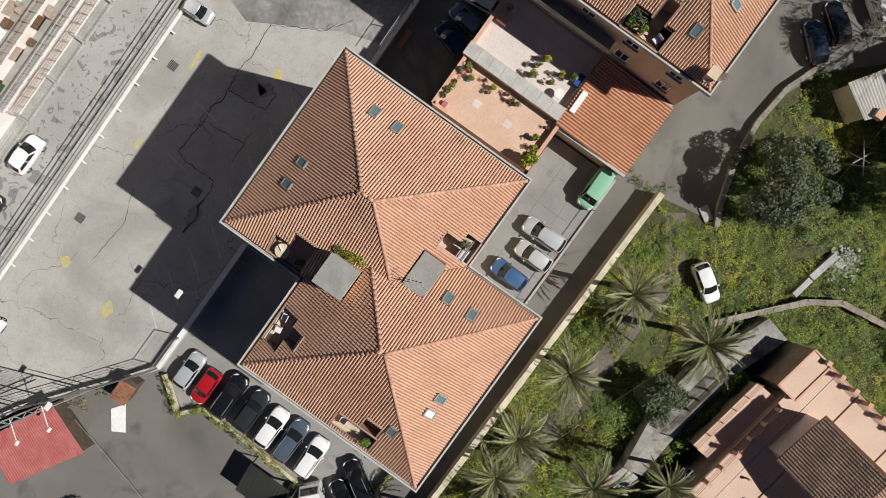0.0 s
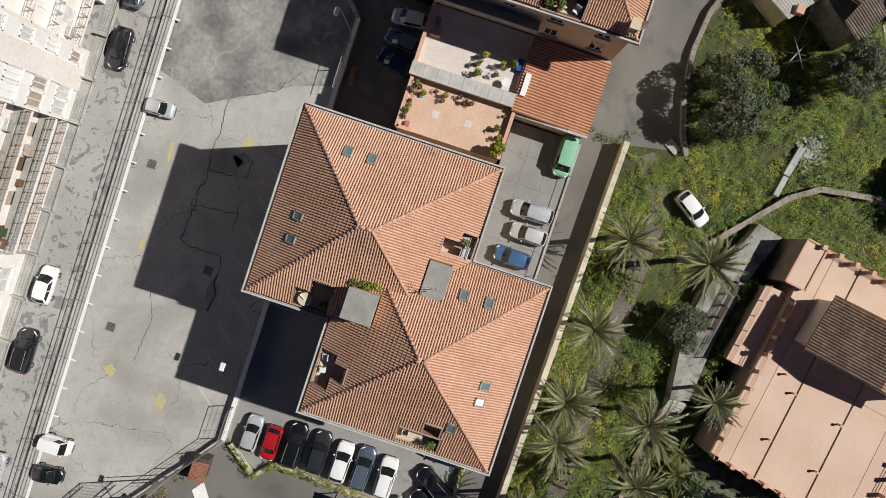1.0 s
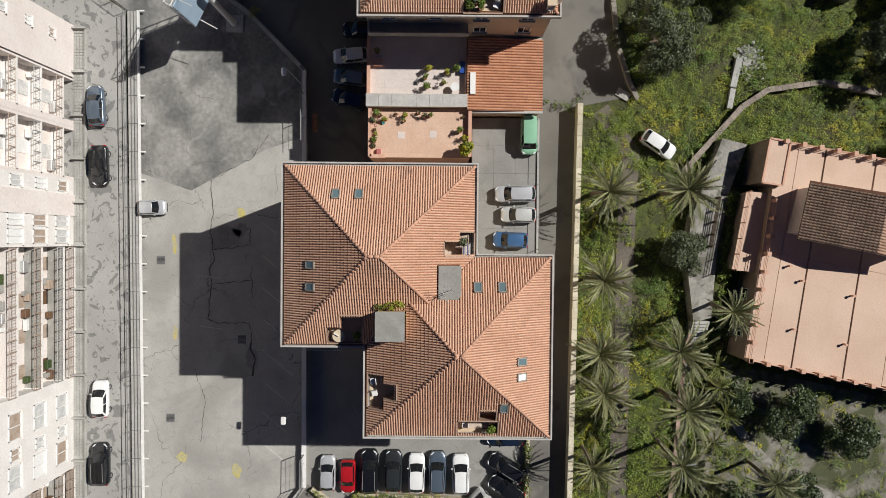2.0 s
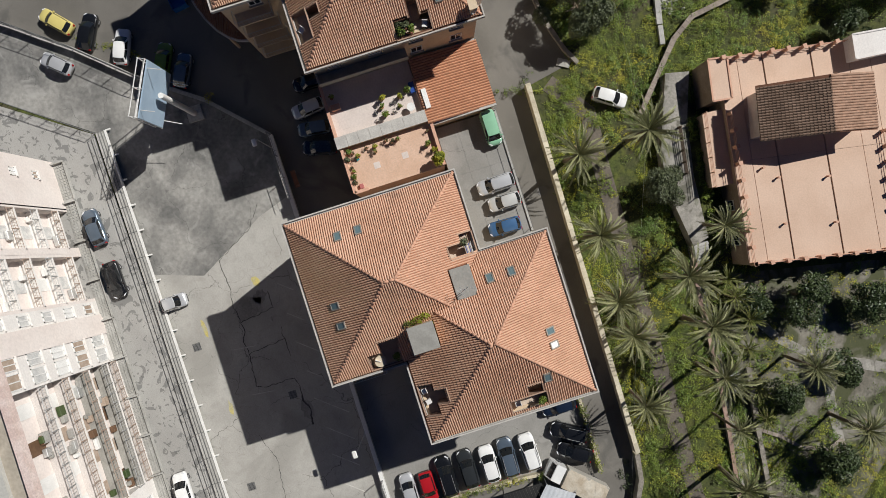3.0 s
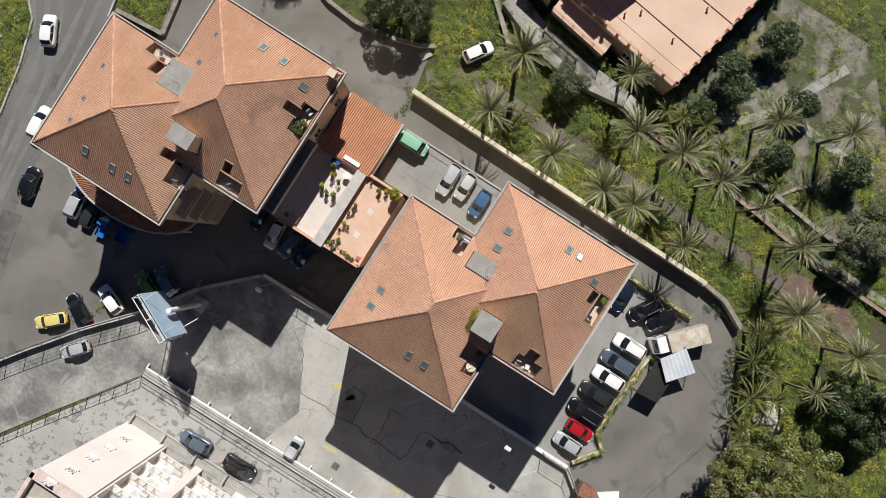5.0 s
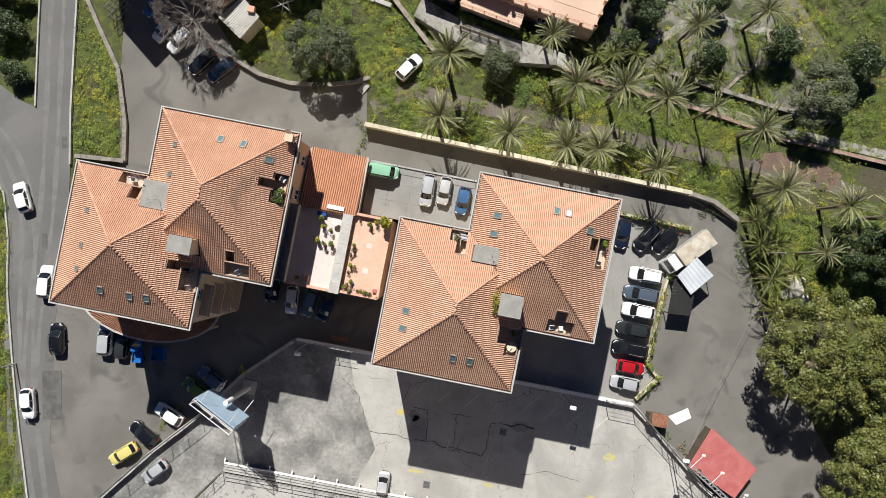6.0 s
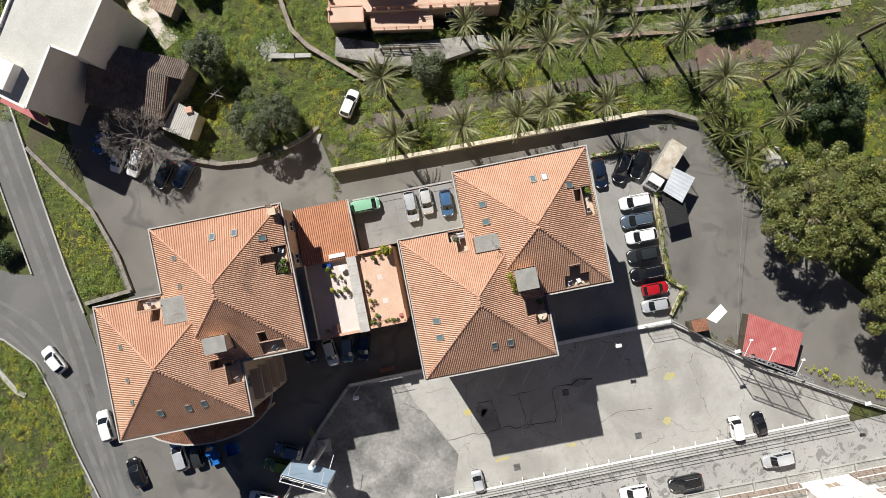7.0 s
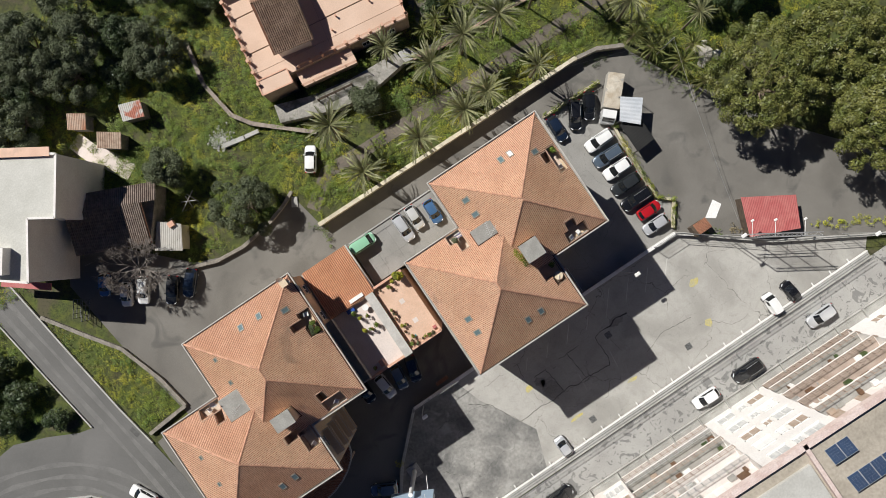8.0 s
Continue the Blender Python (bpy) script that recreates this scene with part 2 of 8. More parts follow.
bm = bmesh.new()
LANE = [Vector(p) for p in ((-60.9, 60), (-60.0, 34), (-58.0, 19), (-56.1, 6.5), (-54.6, -4), (-53.7, -14), (-52.6, -26), (-50.3, -36), (-42, -60))]
BEND = [Vector(p) for p in ((-95, 5.2), (-78, 8.4), (-70, 7.0), (-63.5, 3.6), (-58.8, -2.0), (-56.4, -9), (-55.0, -17), (-53.0, -27), (-50.6, -36.5))]
for line, offs, zt in ((smooth_line(LANE), (-1.0, 0.75), 0.049), (smooth_line(BEND), (-2.6, -0.9, 0.9), 0.054)):
    for off in offs:
        pts = []
        for i, p in enumerate(line):
            d = (line[min(i + 1, len(line) - 1)] - line[max(i - 1, 0)]).normalized()
            nrm = Vector((-d.y, d.x))
            w = 0.3 + 0.1 * math.sin(i * 0.9 + off)
            pts.append((p + nrm * (off - w), p + nrm * (off + w)))
        for (a, b), (c, d) in zip(pts, pts[1:]):
            quad(bm, [(*a, zt), (*c, zt), (*d, zt), (*b, zt)])
solo("road_wear", bm, M_WORN, "pale wheel tracks worn into the asphalt", "road", kind="structure")
slab("car_park", [(-11, -15.6), (27, -15.3), (31.5, -18.8), (38, -24), (50, -31), (48.4, -33), (36, -33.4), (-7, -33.9), (-5, -28), (-9.5, -20)], 0.03, M_LOT,
     "pale cracked concrete car park with faded yellow markings", "car park")
slab("car_park", [(-18, -15.5), (-11, -15.6), (-9.5, -20), (-5, -28), (-7, -33.9), (-24.5, -34.9), (-31, -44), (-42, -60), (-50, -56), (-38.6, -40), (-34, -34), (-28.7, -28), (-24, -21.5)], 0.026, M_OLD,
     "dark stained old concrete of the car park", "car park")
slab("road", [(-24.4, -35.2), (62, -33.6), (62, -57), (-22, -57), (-22, -70), (-50, -70), (-40, -58)], 0.022, M_STREET, "pale patched asphalt side street", "road")
slab("yard", [(17.0, 8.8), (28.6, 8.7), (28.3, 0), (27.7, -9.6), (29.4, -11.4), (27.0, -15.2), (9.4, -15.2), (9.4, -6.8), (17.0, -6.8)], 0.027, M_YARD, "pale concrete of the parking yard", "yard")

# ---- tiled roofs ----
EAVE, SLOPE = 16.2, 0.62
M_DECK = mat("roof_deck", (0.16, 0.07, 0.04), (0.11, 0.05, 0.03), 0.95, s1=1, s2=8)
M_SLAB = mat("grey_slab", (0.27, 0.26, 0.235), (0.34, 0.33, 0.30), 0.9, s1=0.9, s2=6, fine=0.15)
M_FLOOR = mat("terrace_floor", (0.50, 0.40, 0.31), (0.58, 0.48, 0.39), 0.8, s1=1.2, s2=10, fine=0.12)
M_FRAME = mat("skylight_frame", (0.30, 0.27, 0.23), (0.36, 0.33, 0.29), 0.5, 0.3, s1=3, s2=20, fine=0.1, bump=0)
M_PANE = glass("skylight_pane", (0.13, 0.19, 0.20), 0.12)
M_BLIND = mat("white_blind", (0.80, 0.79, 0.76), (0.84, 0.83, 0.80), 0.6, bump=0)
M_METAL = mat("galvanised_metal", (0.55, 0.55, 0.54), (0.65, 0.65, 0.63), 0.45, 0.7, s1=3, s2=20, fine=0.12, bump=0)
M_WHITE = mat("white_paint", (0.78, 0.77, 0.74), (0.70, 0.69, 0.66), 0.6, s1=1.5, s2=12, fine=0.08)
M_DARKGLASS = glass("window_glass")
M_SHUT = mat("brown_shutter", (0.12, 0.065, 0.035), (0.16, 0.09, 0.05), 0.6, s1=3, s2=30, fine=0.15, bump=0)
M_TILE_DIM = mat("brown_terracotta_tile", (0.22, 0.10, 0.06), (0.30, 0.145, 0.085), 0.9, s1=0.6, s2=14, fine=0.2, island=0.2)
for tile in (M_TILE,):
    layer(tile, (0.14, 0.10, 0.075), 0.17, 0.61, 0.76, 9, 0.8, 0.55)      # lichen blotches
    layer(tile, (0.72, 0.50, 0.37), 3.0, 0.62, 0.85, 3, 0.3, 0.25)        # bleached tiles
M_POCKET = mat("brown_terrace_plaster", (0.36, 0.235, 0.165), (0.44, 0.30, 0.215), 0.9, s1=1.2, s2=8, fine=0.18)
# channel colour: shade between the barrels painted in, along with dirt
M_PAN = mat("dirty_shaded_pan_tile", (0.30, 0.125, 0.07), (0.38, 0.17, 0.10), 0.9, s1=0.8, s2=10, fine=0.25)
PROFILE = ((0.0, -0.015), (0.22, -0.015), (0.33, 0.065), (0.61, 0.105), (0.89, 0.065), (1.0, -0.015))


def tile_patch(verts, faces, place, height, length, span, holes=(), pitch=0.205, course=0.31):
    """Rows of barrel tiles on one slope. place(u, v) is the plan, height(v) the slope, span(u) the part of the slope in use."""
    n = len(PROFILE)
    for k in range(int(length / pitch)):
        us = [(k + f) * pitch for f, _ in PROFILE]
        sp = [span(u) for u in us]
        if any(s is None for s in sp):
            continue
        lo, hi = min(s[0] for s in sp), max(s[1] for s in sp)
        for r in range(int(lo / course), int(hi / course) + 1):
            v0, v1 = r * course - 0.03, (r + 1) * course
            if v1 <= lo or v0 >= hi:
                continue
            xm, ym = place(us[2], (max(v0, lo) + min(v1, hi)) / 2)
            if any(h[0] < xm < h[1] and h[2] < ym < h[3] for h in holes):
                continue
            lift, sway = random.uniform(0, 0.012), random.uniform(-0.009, 0.009)
            base = len(verts)
            for end in (0, 1):
                for j, u in enumerate(us):
                    v = min(max((v0, v1)[end], sp[j][0]), sp[j][1])
                    x, y = place(u + sway * (1 - end), v)
                    verts.append((x, y, height(v) + PROFILE[j][1] + lift + (0.052 if end == 0 else 0.0)))
            for j in range(n - 1):
                faces.append((base + j, base + j + 1, base + n + 1 + j, base + n + j))
            n0 = len(verts)
            for j in (0, n - 1):
                x, y, z = verts[base + j]
                verts.append((x, y, z - 0.04))
            faces.append((n0, n0 + 1, *[base + j for j in range(n - 1, -1, -1)]))


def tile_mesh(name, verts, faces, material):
    """Each tile is six faces; the first of them is the channel beside the barrel, coloured darker for its shade and
    dirt.
    """
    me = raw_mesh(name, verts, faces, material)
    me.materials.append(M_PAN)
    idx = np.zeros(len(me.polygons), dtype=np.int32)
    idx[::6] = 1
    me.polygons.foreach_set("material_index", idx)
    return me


def hip_roof(squares, holes, parent):
    verts, faces = [], []
    for si, (a, b, c, d) in enumerate(squares):
        other = squares[1 - si]
        half = min(b - a, d - c) / 2
        for side in range(4):
            length = (b - a) if side in (0, 2) else (d - c)

            def place(u, v):
                return ((a + u, c + v), (b - v, c + u), (b - u, d - v), (a + v, d - u))[side]

            def span(u):
                hi = min(u, length - u, half)
                if hi <= 0.02:
                    return None
                vs = np.arange(0, hi + 0.001, 0.04)
                ok = []
                for v in vs:
                    x, y = place(u, v)
                    ok.append(min(x - other[0], other[1] - x, y - other[2], other[3] - y) < v + 1e-6)
                if not any(ok):
                    return None
                first = ok.index(True)
                last = len(ok) - 1 - ok[::-1].index(True)
                return (vs[first], hi if last == len(ok) - 1 else vs[last])

            tile_patch(verts, faces, place, lambda v: EAVE + SLOPE * v, length, span, holes)
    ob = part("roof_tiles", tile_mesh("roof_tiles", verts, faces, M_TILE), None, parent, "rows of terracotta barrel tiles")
    return tagged(ob, kind="stuff")


def roof_z(x, y, squares):
    return EAVE + SLOPE * max(0.0, *[min(x - a, b - x, y - c, d - y) for a, b, c, d in squares])


def inside(x, y, rects):
    return any(h[0] < x < h[1] and h[2] < y < h[3] for h in rects)


def roof_deck(squares, holes, parent):
    verts, faces, seen = [], [], {}
    step = 0.3

    def vert(i, j):
        if (i, j) not in seen:
            x, y = i * step, j * step
            seen[i, j] = len(verts)
            verts.append((x, y, roof_z(x, y, squares) - 0.06))
        return seen[i, j]

    x0, x1 = min(s[0] for s in squares), max(s[1] for s in squares)
    y0, y1 = min(s[2] for s in squares), max(s[3] for s in squares)
    for i in range(int(x0 / step) - 1, int(x1 / step) + 1):
        for j in range(int(y0 / step) - 1, int(y1 / step) + 1):
            x, y = (i + 0.5) * step, (j + 0.5) * step
            if inside(x, y, squares) and not inside(x, y, holes):
                faces.append((vert(i, j), vert(i + 1, j), vert(i + 1, j + 1), vert(i, j + 1)))
    part("roof_deck", raw_mesh("roof_deck", verts, faces, M_DECK), None, parent)


def half_pipe(length=0.46, r=0.125):
    bm = bmesh.new()
    n = 6
    rows = []
    for s, rr in ((-0.5, r * 1.08), (0.5, r * 0.92)):
        rows.append([bm.verts.new((s * length, rr * math.cos(math.pi * i / n), rr * math.sin(math.pi * i / n))) for i in range(n + 1)])
    for i in range(n):
        bm.faces.new((rows[0][i], rows[0][i + 1], rows[1][i + 1], rows[1][i]))
    bm.faces.new(rows[0][::-1])
    bm.faces.new(rows[1])
    return mesh_of(bm, "ridge_tile", M_RIDGE, True)


RIDGE_MESH = half_pipe()


def ridge_line(p, q, squares, own, parent):
    """Cap tiles, one by one, along a hip or ridge where it lies on top."""
    p, q = Vector(p), Vector(q)
    n = max(1, int((q - p).length / 0.38))
    d = (q - p).normalized()
    turn = d.to_track_quat("X", "Z").to_matrix().to_4x4()
    for i in range(n):
        c = p + (q - p) * ((i + 0.5) / n)
        a, b, e, f = own
        mine = EAVE + SLOPE * min(c.x - a, b - c.x, c.y - e, f - c.y)
        if roof_z(c.x, c.y, squares) > mine + 0.03:
            continue
        ob = part("ridge_tile", RIDGE_MESH, None, parent)
        ob.matrix_basis = Matrix.Translation(c + Vector((0, 0, 0.035))) @ turn @ pose(0, 0, 0, random.uniform(-4, 4), 0, random.uniform(-3, 3))


def ridges(squares, parent):
    for s in squares:
        a, b, c, d = s
        h = min(b - a, d - c) / 2
        if b - a < d - c:
            p1, p2 = ((a + b) / 2, c + h), ((a + b) / 2, d - h)
            ends = ((a, c, p1), (b, c, p1), (a, d, p2), (b, d, p2))
        else:
            p1, p2 = (a + h, (c + d) / 2), (b - h, (c + d) / 2)
            ends = ((a, c, p1), (a, d, p1), (b, c, p2), (b, d, p2))
        top = EAVE + SLOPE * h
        for x, y, p in ends:
            ridge_line((x, y, EAVE), (*p, top), squares, s, parent)
        if (Vector(p2) - Vector(p1)).length > 0.3:
            ridge_line((*p1, top), (*p2, top), squares, s, parent)


def offset_ring(pts, w):
    """The outline moved inwards by w; the outline runs counter-clockwise and turns at right angles."""
    out = []
    n = len(pts)
    for i in range(n):
        p, q, r = Vector(pts[i - 1]), Vector(pts[i]), Vector(pts[(i + 1) % n])
        n1 = Vector((-(q - p).y, (q - p).x)).normalized()
        n2 = Vector((-(r - q).y, (r - q).x)).normalized()
        out.append(q + (n1 + n2) * w)
    return out


def ring(name, outer, w, z0, z1, material, parent, label=""):
    inner = offset_ring(outer, w)
    n = len(outer)
    for i in range(n):
        bm = bmesh.new()
        prism(bm, [outer[i], outer[(i + 1) % n], inner[(i + 1) % n], inner[i]], z0, z1)
        part(name, bm, material, parent, label)


def pocket(rects, squares, parent):
    """A roof terrace sunk into the slope: floor, side walls up to the tiles."""
    zf = EAVE - 0.4
    for a, b, c, d in rects:
        bm = bmesh.new()
        box(bm, a, b, c, d, zf - 0.1, zf)
        part("terrace_floor", bm, M_FLOOR, parent, "sunken roof terrace floor")
        n = 6
        for (x0, y0, x1, y1) in ((a, c, b, c), (b, c, b, d), (b, d, a, d), (a, d, a, c)):
            mx, my = (x0 + x1) / 2, (y0 + y1) / 2
            ox, oy = (mx - (a + b) / 2), (my - (c + d) / 2)
            k = 0.12 / math.hypot(ox, oy)
            if inside(mx + ox * k * 1.3, my + oy * k * 1.3, rects):
                continue
            ox, oy = ox * k, oy * k
            bm = bmesh.new()
            lo, hi = [], []
            for i in range(n + 1):
                x, y = x0 + (x1 - x0) * i / n, y0 + (y1 - y0) * i / n
                z = roof_z(x + ox, y + oy, squares) + 0.12
                lo.append((bm.verts.new((x, y, zf)), bm.verts.new((x, y, z))))
                hi.append((bm.verts.new((x + ox, y + oy, zf)), bm.verts.new((x + ox, y + oy, z))))
            for i in range(n):
                bm.faces.new((lo[i][0], lo[i + 1][0], lo[i + 1][1], lo[i][1]))
                bm.faces.new((hi[i][0], hi[i + 1][0], hi[i + 1][1], hi[i][1]))
                bm.faces.new((lo[i][1], lo[i + 1][1], hi[i + 1][1], hi[i][1]))
            part("terrace_wall", bm, M_POCKET, parent)


def skylight(x, y, squares, parent, blind=False, small=False):
    best = None
    for a, b, c, d in squares:
        m = min((y - c, 0), (b - x, 90), (d - y, 180), (x - a, 270))
        if best is None or m[0] > best[0]:
            best = m
    w, h = (0.28, 0.30) if small else (0.34, 0.48)
    bm = bmesh.new()
    for x0, x1, y0, y1 in ((-w, w, -h, -h + 0.12), (-w, w, h - 0.12, h), (-w, -w + 0.1, -h, h), (w - 0.1, w, -h, h)):
        box(bm, x0, x1, y0, y1, -0.05, 0.19, 0.01)
    fr = part("skylight", bm, M_FRAME, parent, "metal-framed roof window")
    fr.matrix_basis = pose(x, y, roof_z(x, y, squares) + 0.02, 0, 0, best[1]) @ pose(0, 0, 0, math.degrees(math.atan(SLOPE)))
    bm = bmesh.new()
    box(bm, -w + 0.09, w - 0.09, -h + 0.11, h - 0.11, 0.08, 0.15)
    part("pane", bm, M_BLIND if blind else M_PANE, fr)


def window_mesh(w, h):
    bm = bmesh.new()
    for x0, x1, z0, z1 in ((-w, -w + 0.09, 0, h), (w - 0.09, w, 0, h), (-w, w, 0, 0.09), (-w, w, h - 0.09, h), (-0.04, 0.04, 0, h)):
        box(bm, x0, x1, -0.06, 0.03, z0, z1)
    fr = mesh_of(bm, "window", M_WHITE)
    bm = bmesh.new()
    box(bm, -w + 0.05, w - 0.05, -0.02, 0.02, 0.05, h - 0.05)
    pn = mesh_of(bm, "pane", M_DARKGLASS)
    bm = bmesh.new()
    box(bm, -w - 0.1, w + 0.1, -0.22, 0.02, -0.08, 0.0, 0.01)
    return fr, pn, mesh_of(bm, "sill", M_SLAB)


WIN = window_mesh(0.6, 1.4)


def windows_on(p, q, parent, storeys, z0=1.2, dz=3.2, gap=3.4):
    """Windows on the wall from p to q (outside to the right of the way)."""
    p, q = Vector(p), Vector(q)
    n = max(1, int((q - p).length / gap))
    d = (q - p).normalized()
    yaw = math.degrees(math.atan2(d.y, d.x))
    for s in range(storeys):
        for i in range(n):
            c = p + (q - p) * ((i + 0.5) / n)
            fr = part("window", WIN[0], None, parent)
            fr.matrix_basis = pose(c.x, c.y, z0 + s * dz, 0, 0, yaw)
            part("pane", WIN[1], None, fr)
            part("sill", WIN[2], None, fr)


def balcony(parent, p, q, depth, z, material, rail=True):
    """A slab with a rail of bars along the wall line p to q, standing out to the right of the way."""
    p, q = Vector(p), Vector(q)
    d = (q - p).normalized()
    nrm = Vector((d.y, -d.x))
    bm = bmesh.new()
    prism(bm, [p, p + nrm * depth, q + nrm * depth, q], z - 0.18, z)
    b = part("balcony", bm, material, parent)
    if rail:
        bm = bmesh.new()
        pts = [p, p + nrm * depth, q + nrm * depth, q]
        for s, e in zip(pts, pts[1:]):
            tube(bm, (*s, z + 1.0), (*e, z + 1.0), 0.03, n=5)
            k = max(1, int((e - s).length / 0.3))
            for i in range(k + 1):
                c = s + (e - s) * i / k
                tube(bm, (*c, z - 0.02), (*c, z + 1.0), 0.015, n=4, caps=False)
        part("railing", bm, M_METAL, b)


def house(name, label, outline, squares, pockets, sky, slabs):
    h = thing(name, label, "house")
    wall = offset_ring(outline, 0.55)
    bm = bmesh.new()
    prism(bm, wall, -0.2, EAVE - 0.85)
    part("wall", bm, M_PLASTER, h, "ochre plastered walls")
    ring("parapet", [tuple(p) for p in wall], 0.25, EAVE - 0.85, EAVE - 0.32, M_PLASTER, h)
    ring("cornice", outline, 0.5, EAVE - 0.32, EAVE - 0.14, M_CORNICE, h, "pale grey roof edge with gutter")
    ring("gutter_lip", outline, 0.13, EAVE - 0.14, EAVE + 0.08, M_CORNICE, h)
    holes = [r for p in pockets for r in p] + [s[:4] for s in slabs]
    roof_deck(squares, [r for p in pockets for r in p], h)
    roof = hip_roof(squares, holes, h)
    ridges(squares, roof)
    for p in pockets:
        pocket(p, squares, h)
    for x, y, *k in sky:
        skylight(x, y, squares, h, "blind" in k, "small" in k)
    for a, b, c, d, top in slabs:
        bm = bmesh.new()
        box(bm, a + 0.1, b - 0.1, c + 0.1, d - 0.1, EAVE - 0.7, top - 0.12)
        tw = part("roof_tower", bm, M_PLASTER, h, "plastered stair head with a flat slab")
        bm = bmesh.new()
        box(bm, a, b, c, d, top - 0.14, top, 0.03)
        part("slab", bm, M_SLAB, tw, "weathered grey concrete slab")
    n = len(wall)
    for i in range(n):
        windows_on(wall[i], wall[(i + 1) % n], h, 5)
    return h


A_OUT = [(-6.3, -14.0), (9.2, -14.0), (9.2, -7.06), (16.82, -7.06), (16.82, 8.8), (1.25, 8.8), (1.25, 2.45), (-6.3, 2.45)]
A_SQ = ((-6.0, 8.9, -13.7, 2.15), (1.55, 16.52, -6.76, 8.5))
B_OUT = [(-41.95, -14.15), (-26.17, -14.15), (-26.17, -7.8), (-18.42, -7.8), (-18.42, 9.2), (-33.97, 9.2), (-33.97, 1.72), (-41.95, 1.72)]
B_SQ = ((-41.65, -26.47, -13.85, 1.42), (-33.67, -18.72, -7.5, 8.9))
house_a = house("house", "five-storey ochre house under a terracotta hip roof", A_OUT, A_SQ,
                [[(-0.50, 1.45, 0.80, 2.10), (0.29, 1.44, -0.30, 0.80)], [(15.05, 16.35, 0.89, 4.19), (13.98, 14.98, 2.67, 3.97)],
                 [(11.36, 14.16, -6.63, -5.28), (11.90, 13.20, -5.26, -4.16)], [(7.48, 8.78, -9.97, -7.17), (6.35, 7.45, -8.84, -7.04)]],
                [(4.00, 4.38), (4.01, 2.40), (9.94, 5.97), (11.20, 5.97, "blind"), (13.64, 4.59), (-3.48, -7.30), (-3.47, -9.17), (2.22, -11.17), (4.02, -11.16)],
                [(5.75, 8.1, -5.72, -3.4, 20.0), (2.2, 4.95, -0.82, 1.03, 18.25)])
house_b = house("house", "five-storey ochre house under a lichen-stained terracotta roof", B_OUT, B_SQ,
                [[(-36.61, -33.91, 0.10, 1.35), (-34.94, -33.74, -1.30, 0.10)], [(-20.15, -18.75, 1.04, 4.34), (-21.65, -20.05, 2.58, 3.58)],
                 [(-23.63, -20.93, -7.38, -5.98), (-23.51, -22.51, -5.96, -4.76)], [(-27.93, -26.48, -9.98, -7.48), (-29.33, -27.33, -7.85, -6.85)]],
                [(-26.36, 6.64), (-23.84, 6.58), (-30.74, 5.20, "small"), (-30.72, 1.99, "small"), (-20.94, 5.51), (-38.45, -3.38, "small"), (-38.35, -7.13, "small"),
                 (-38.33, -9.61, "small"), (-35.79, -11.41), (-32.60, -11.45), (-30.75, -11.30)],
                [(-28.8, -26.3, -5.9, -4.1, 20.0), (-33.25, -30.5, -1.92, 1.03, 18.25)])
for z in (3.6, 6.8, 10.0, 13.2):
    balcony(house_b, (-26.72, -12.8), (-26.72, -9.2), 1.25, z, M_PLASTER)
    balcony(house_a, (8.6, -12.6), (8.6, -9.2), 1.2, z, M_PLASTER)

balcony(house_b, (-18.97, -7.2), (-18.97, 1.6), 1.15, 12.9, M_SLAB, False)
bm = bmesh.new()
box(bm, -17.94, -17.82, -7.2, 1.6, 12.72, 13.8, 0.01)
box(bm, -18.97, -17.94, -7.2, -7.08, 12.9, 13.8, 0.01)
part("parapet", bm, M_SLAB, house_b, "grey balcony parapet above the terrace")

# ---- vehicles ----
M_RUBBER = mat("tyre_rubber", (0.02, 0.02, 0.02), (0.03, 0.03, 0.03), 0.85, bump=0)
M_RIM = mat("alloy_rim", (0.45, 0.45, 0.46), None, 0.35, 0.8, bump=0)
M_CARGLASS = glass("car_glass", (0.012, 0.014, 0.016), 0.03)
M_LAMP = mat("lamp_lens", (0.75, 0.76, 0.78), None, 0.12, bump=0)
M_TAIL = mat("tail_lens", (0.35, 0.01, 0.01), None, 0.15, bump=0)
M_TRIM = mat("black_trim", (0.018, 0.018, 0.018), None, 0.5, bump=0)
PAINTS = {n: paint(n + "_paint", c, m) for n, c, m in (
    ("white", (0.82, 0.82, 0.80), 0.0), ("silver", (0.66, 0.67, 0.68), 0.4), ("grey_blue", (0.13, 0.17, 0.22), 0.4), ("dark_grey", (0.045, 0.05, 0.052), 0.4),
    ("black", (0.010, 0.011, 0.013), 0.1), ("red", (0.40, 0.012, 0.018), 0.0), ("green", (0.27, 0.52, 0.34), 0.0), ("blue", (0.07, 0.16, 0.32), 0.3),
    ("beige", (0.66, 0.66, 0.63), 0.3), ("yellow", (0.68, 0.58, 0.20), 0.0), ("lime", (0.14, 0.22, 0.025), 0.0), ("navy", (0.012, 0.022, 0.045), 0.2),
    ("bright_blue", (0.02, 0.14, 0.42), 0.0))}
WORDS = {"grey_blue": "blue-grey", "dark_grey": "dark grey", "lime": "olive green", "navy": "dark blue", "bright_blue": "bright blue", "green": "pale green"}


def loft(bm, sections):
    rows = [[bm.verts.new(p) for p in s] for s in sections]
    n = len(rows[0])
    for a, b in zip(rows, rows[1:]):
        for i in range(n):
            bm.faces.new((a[i], a[(i + 1) % n], b[(i + 1) % n], b[i]))
    bm.faces.new(rows[0][::-1])
    bm.faces.new(rows[-1])


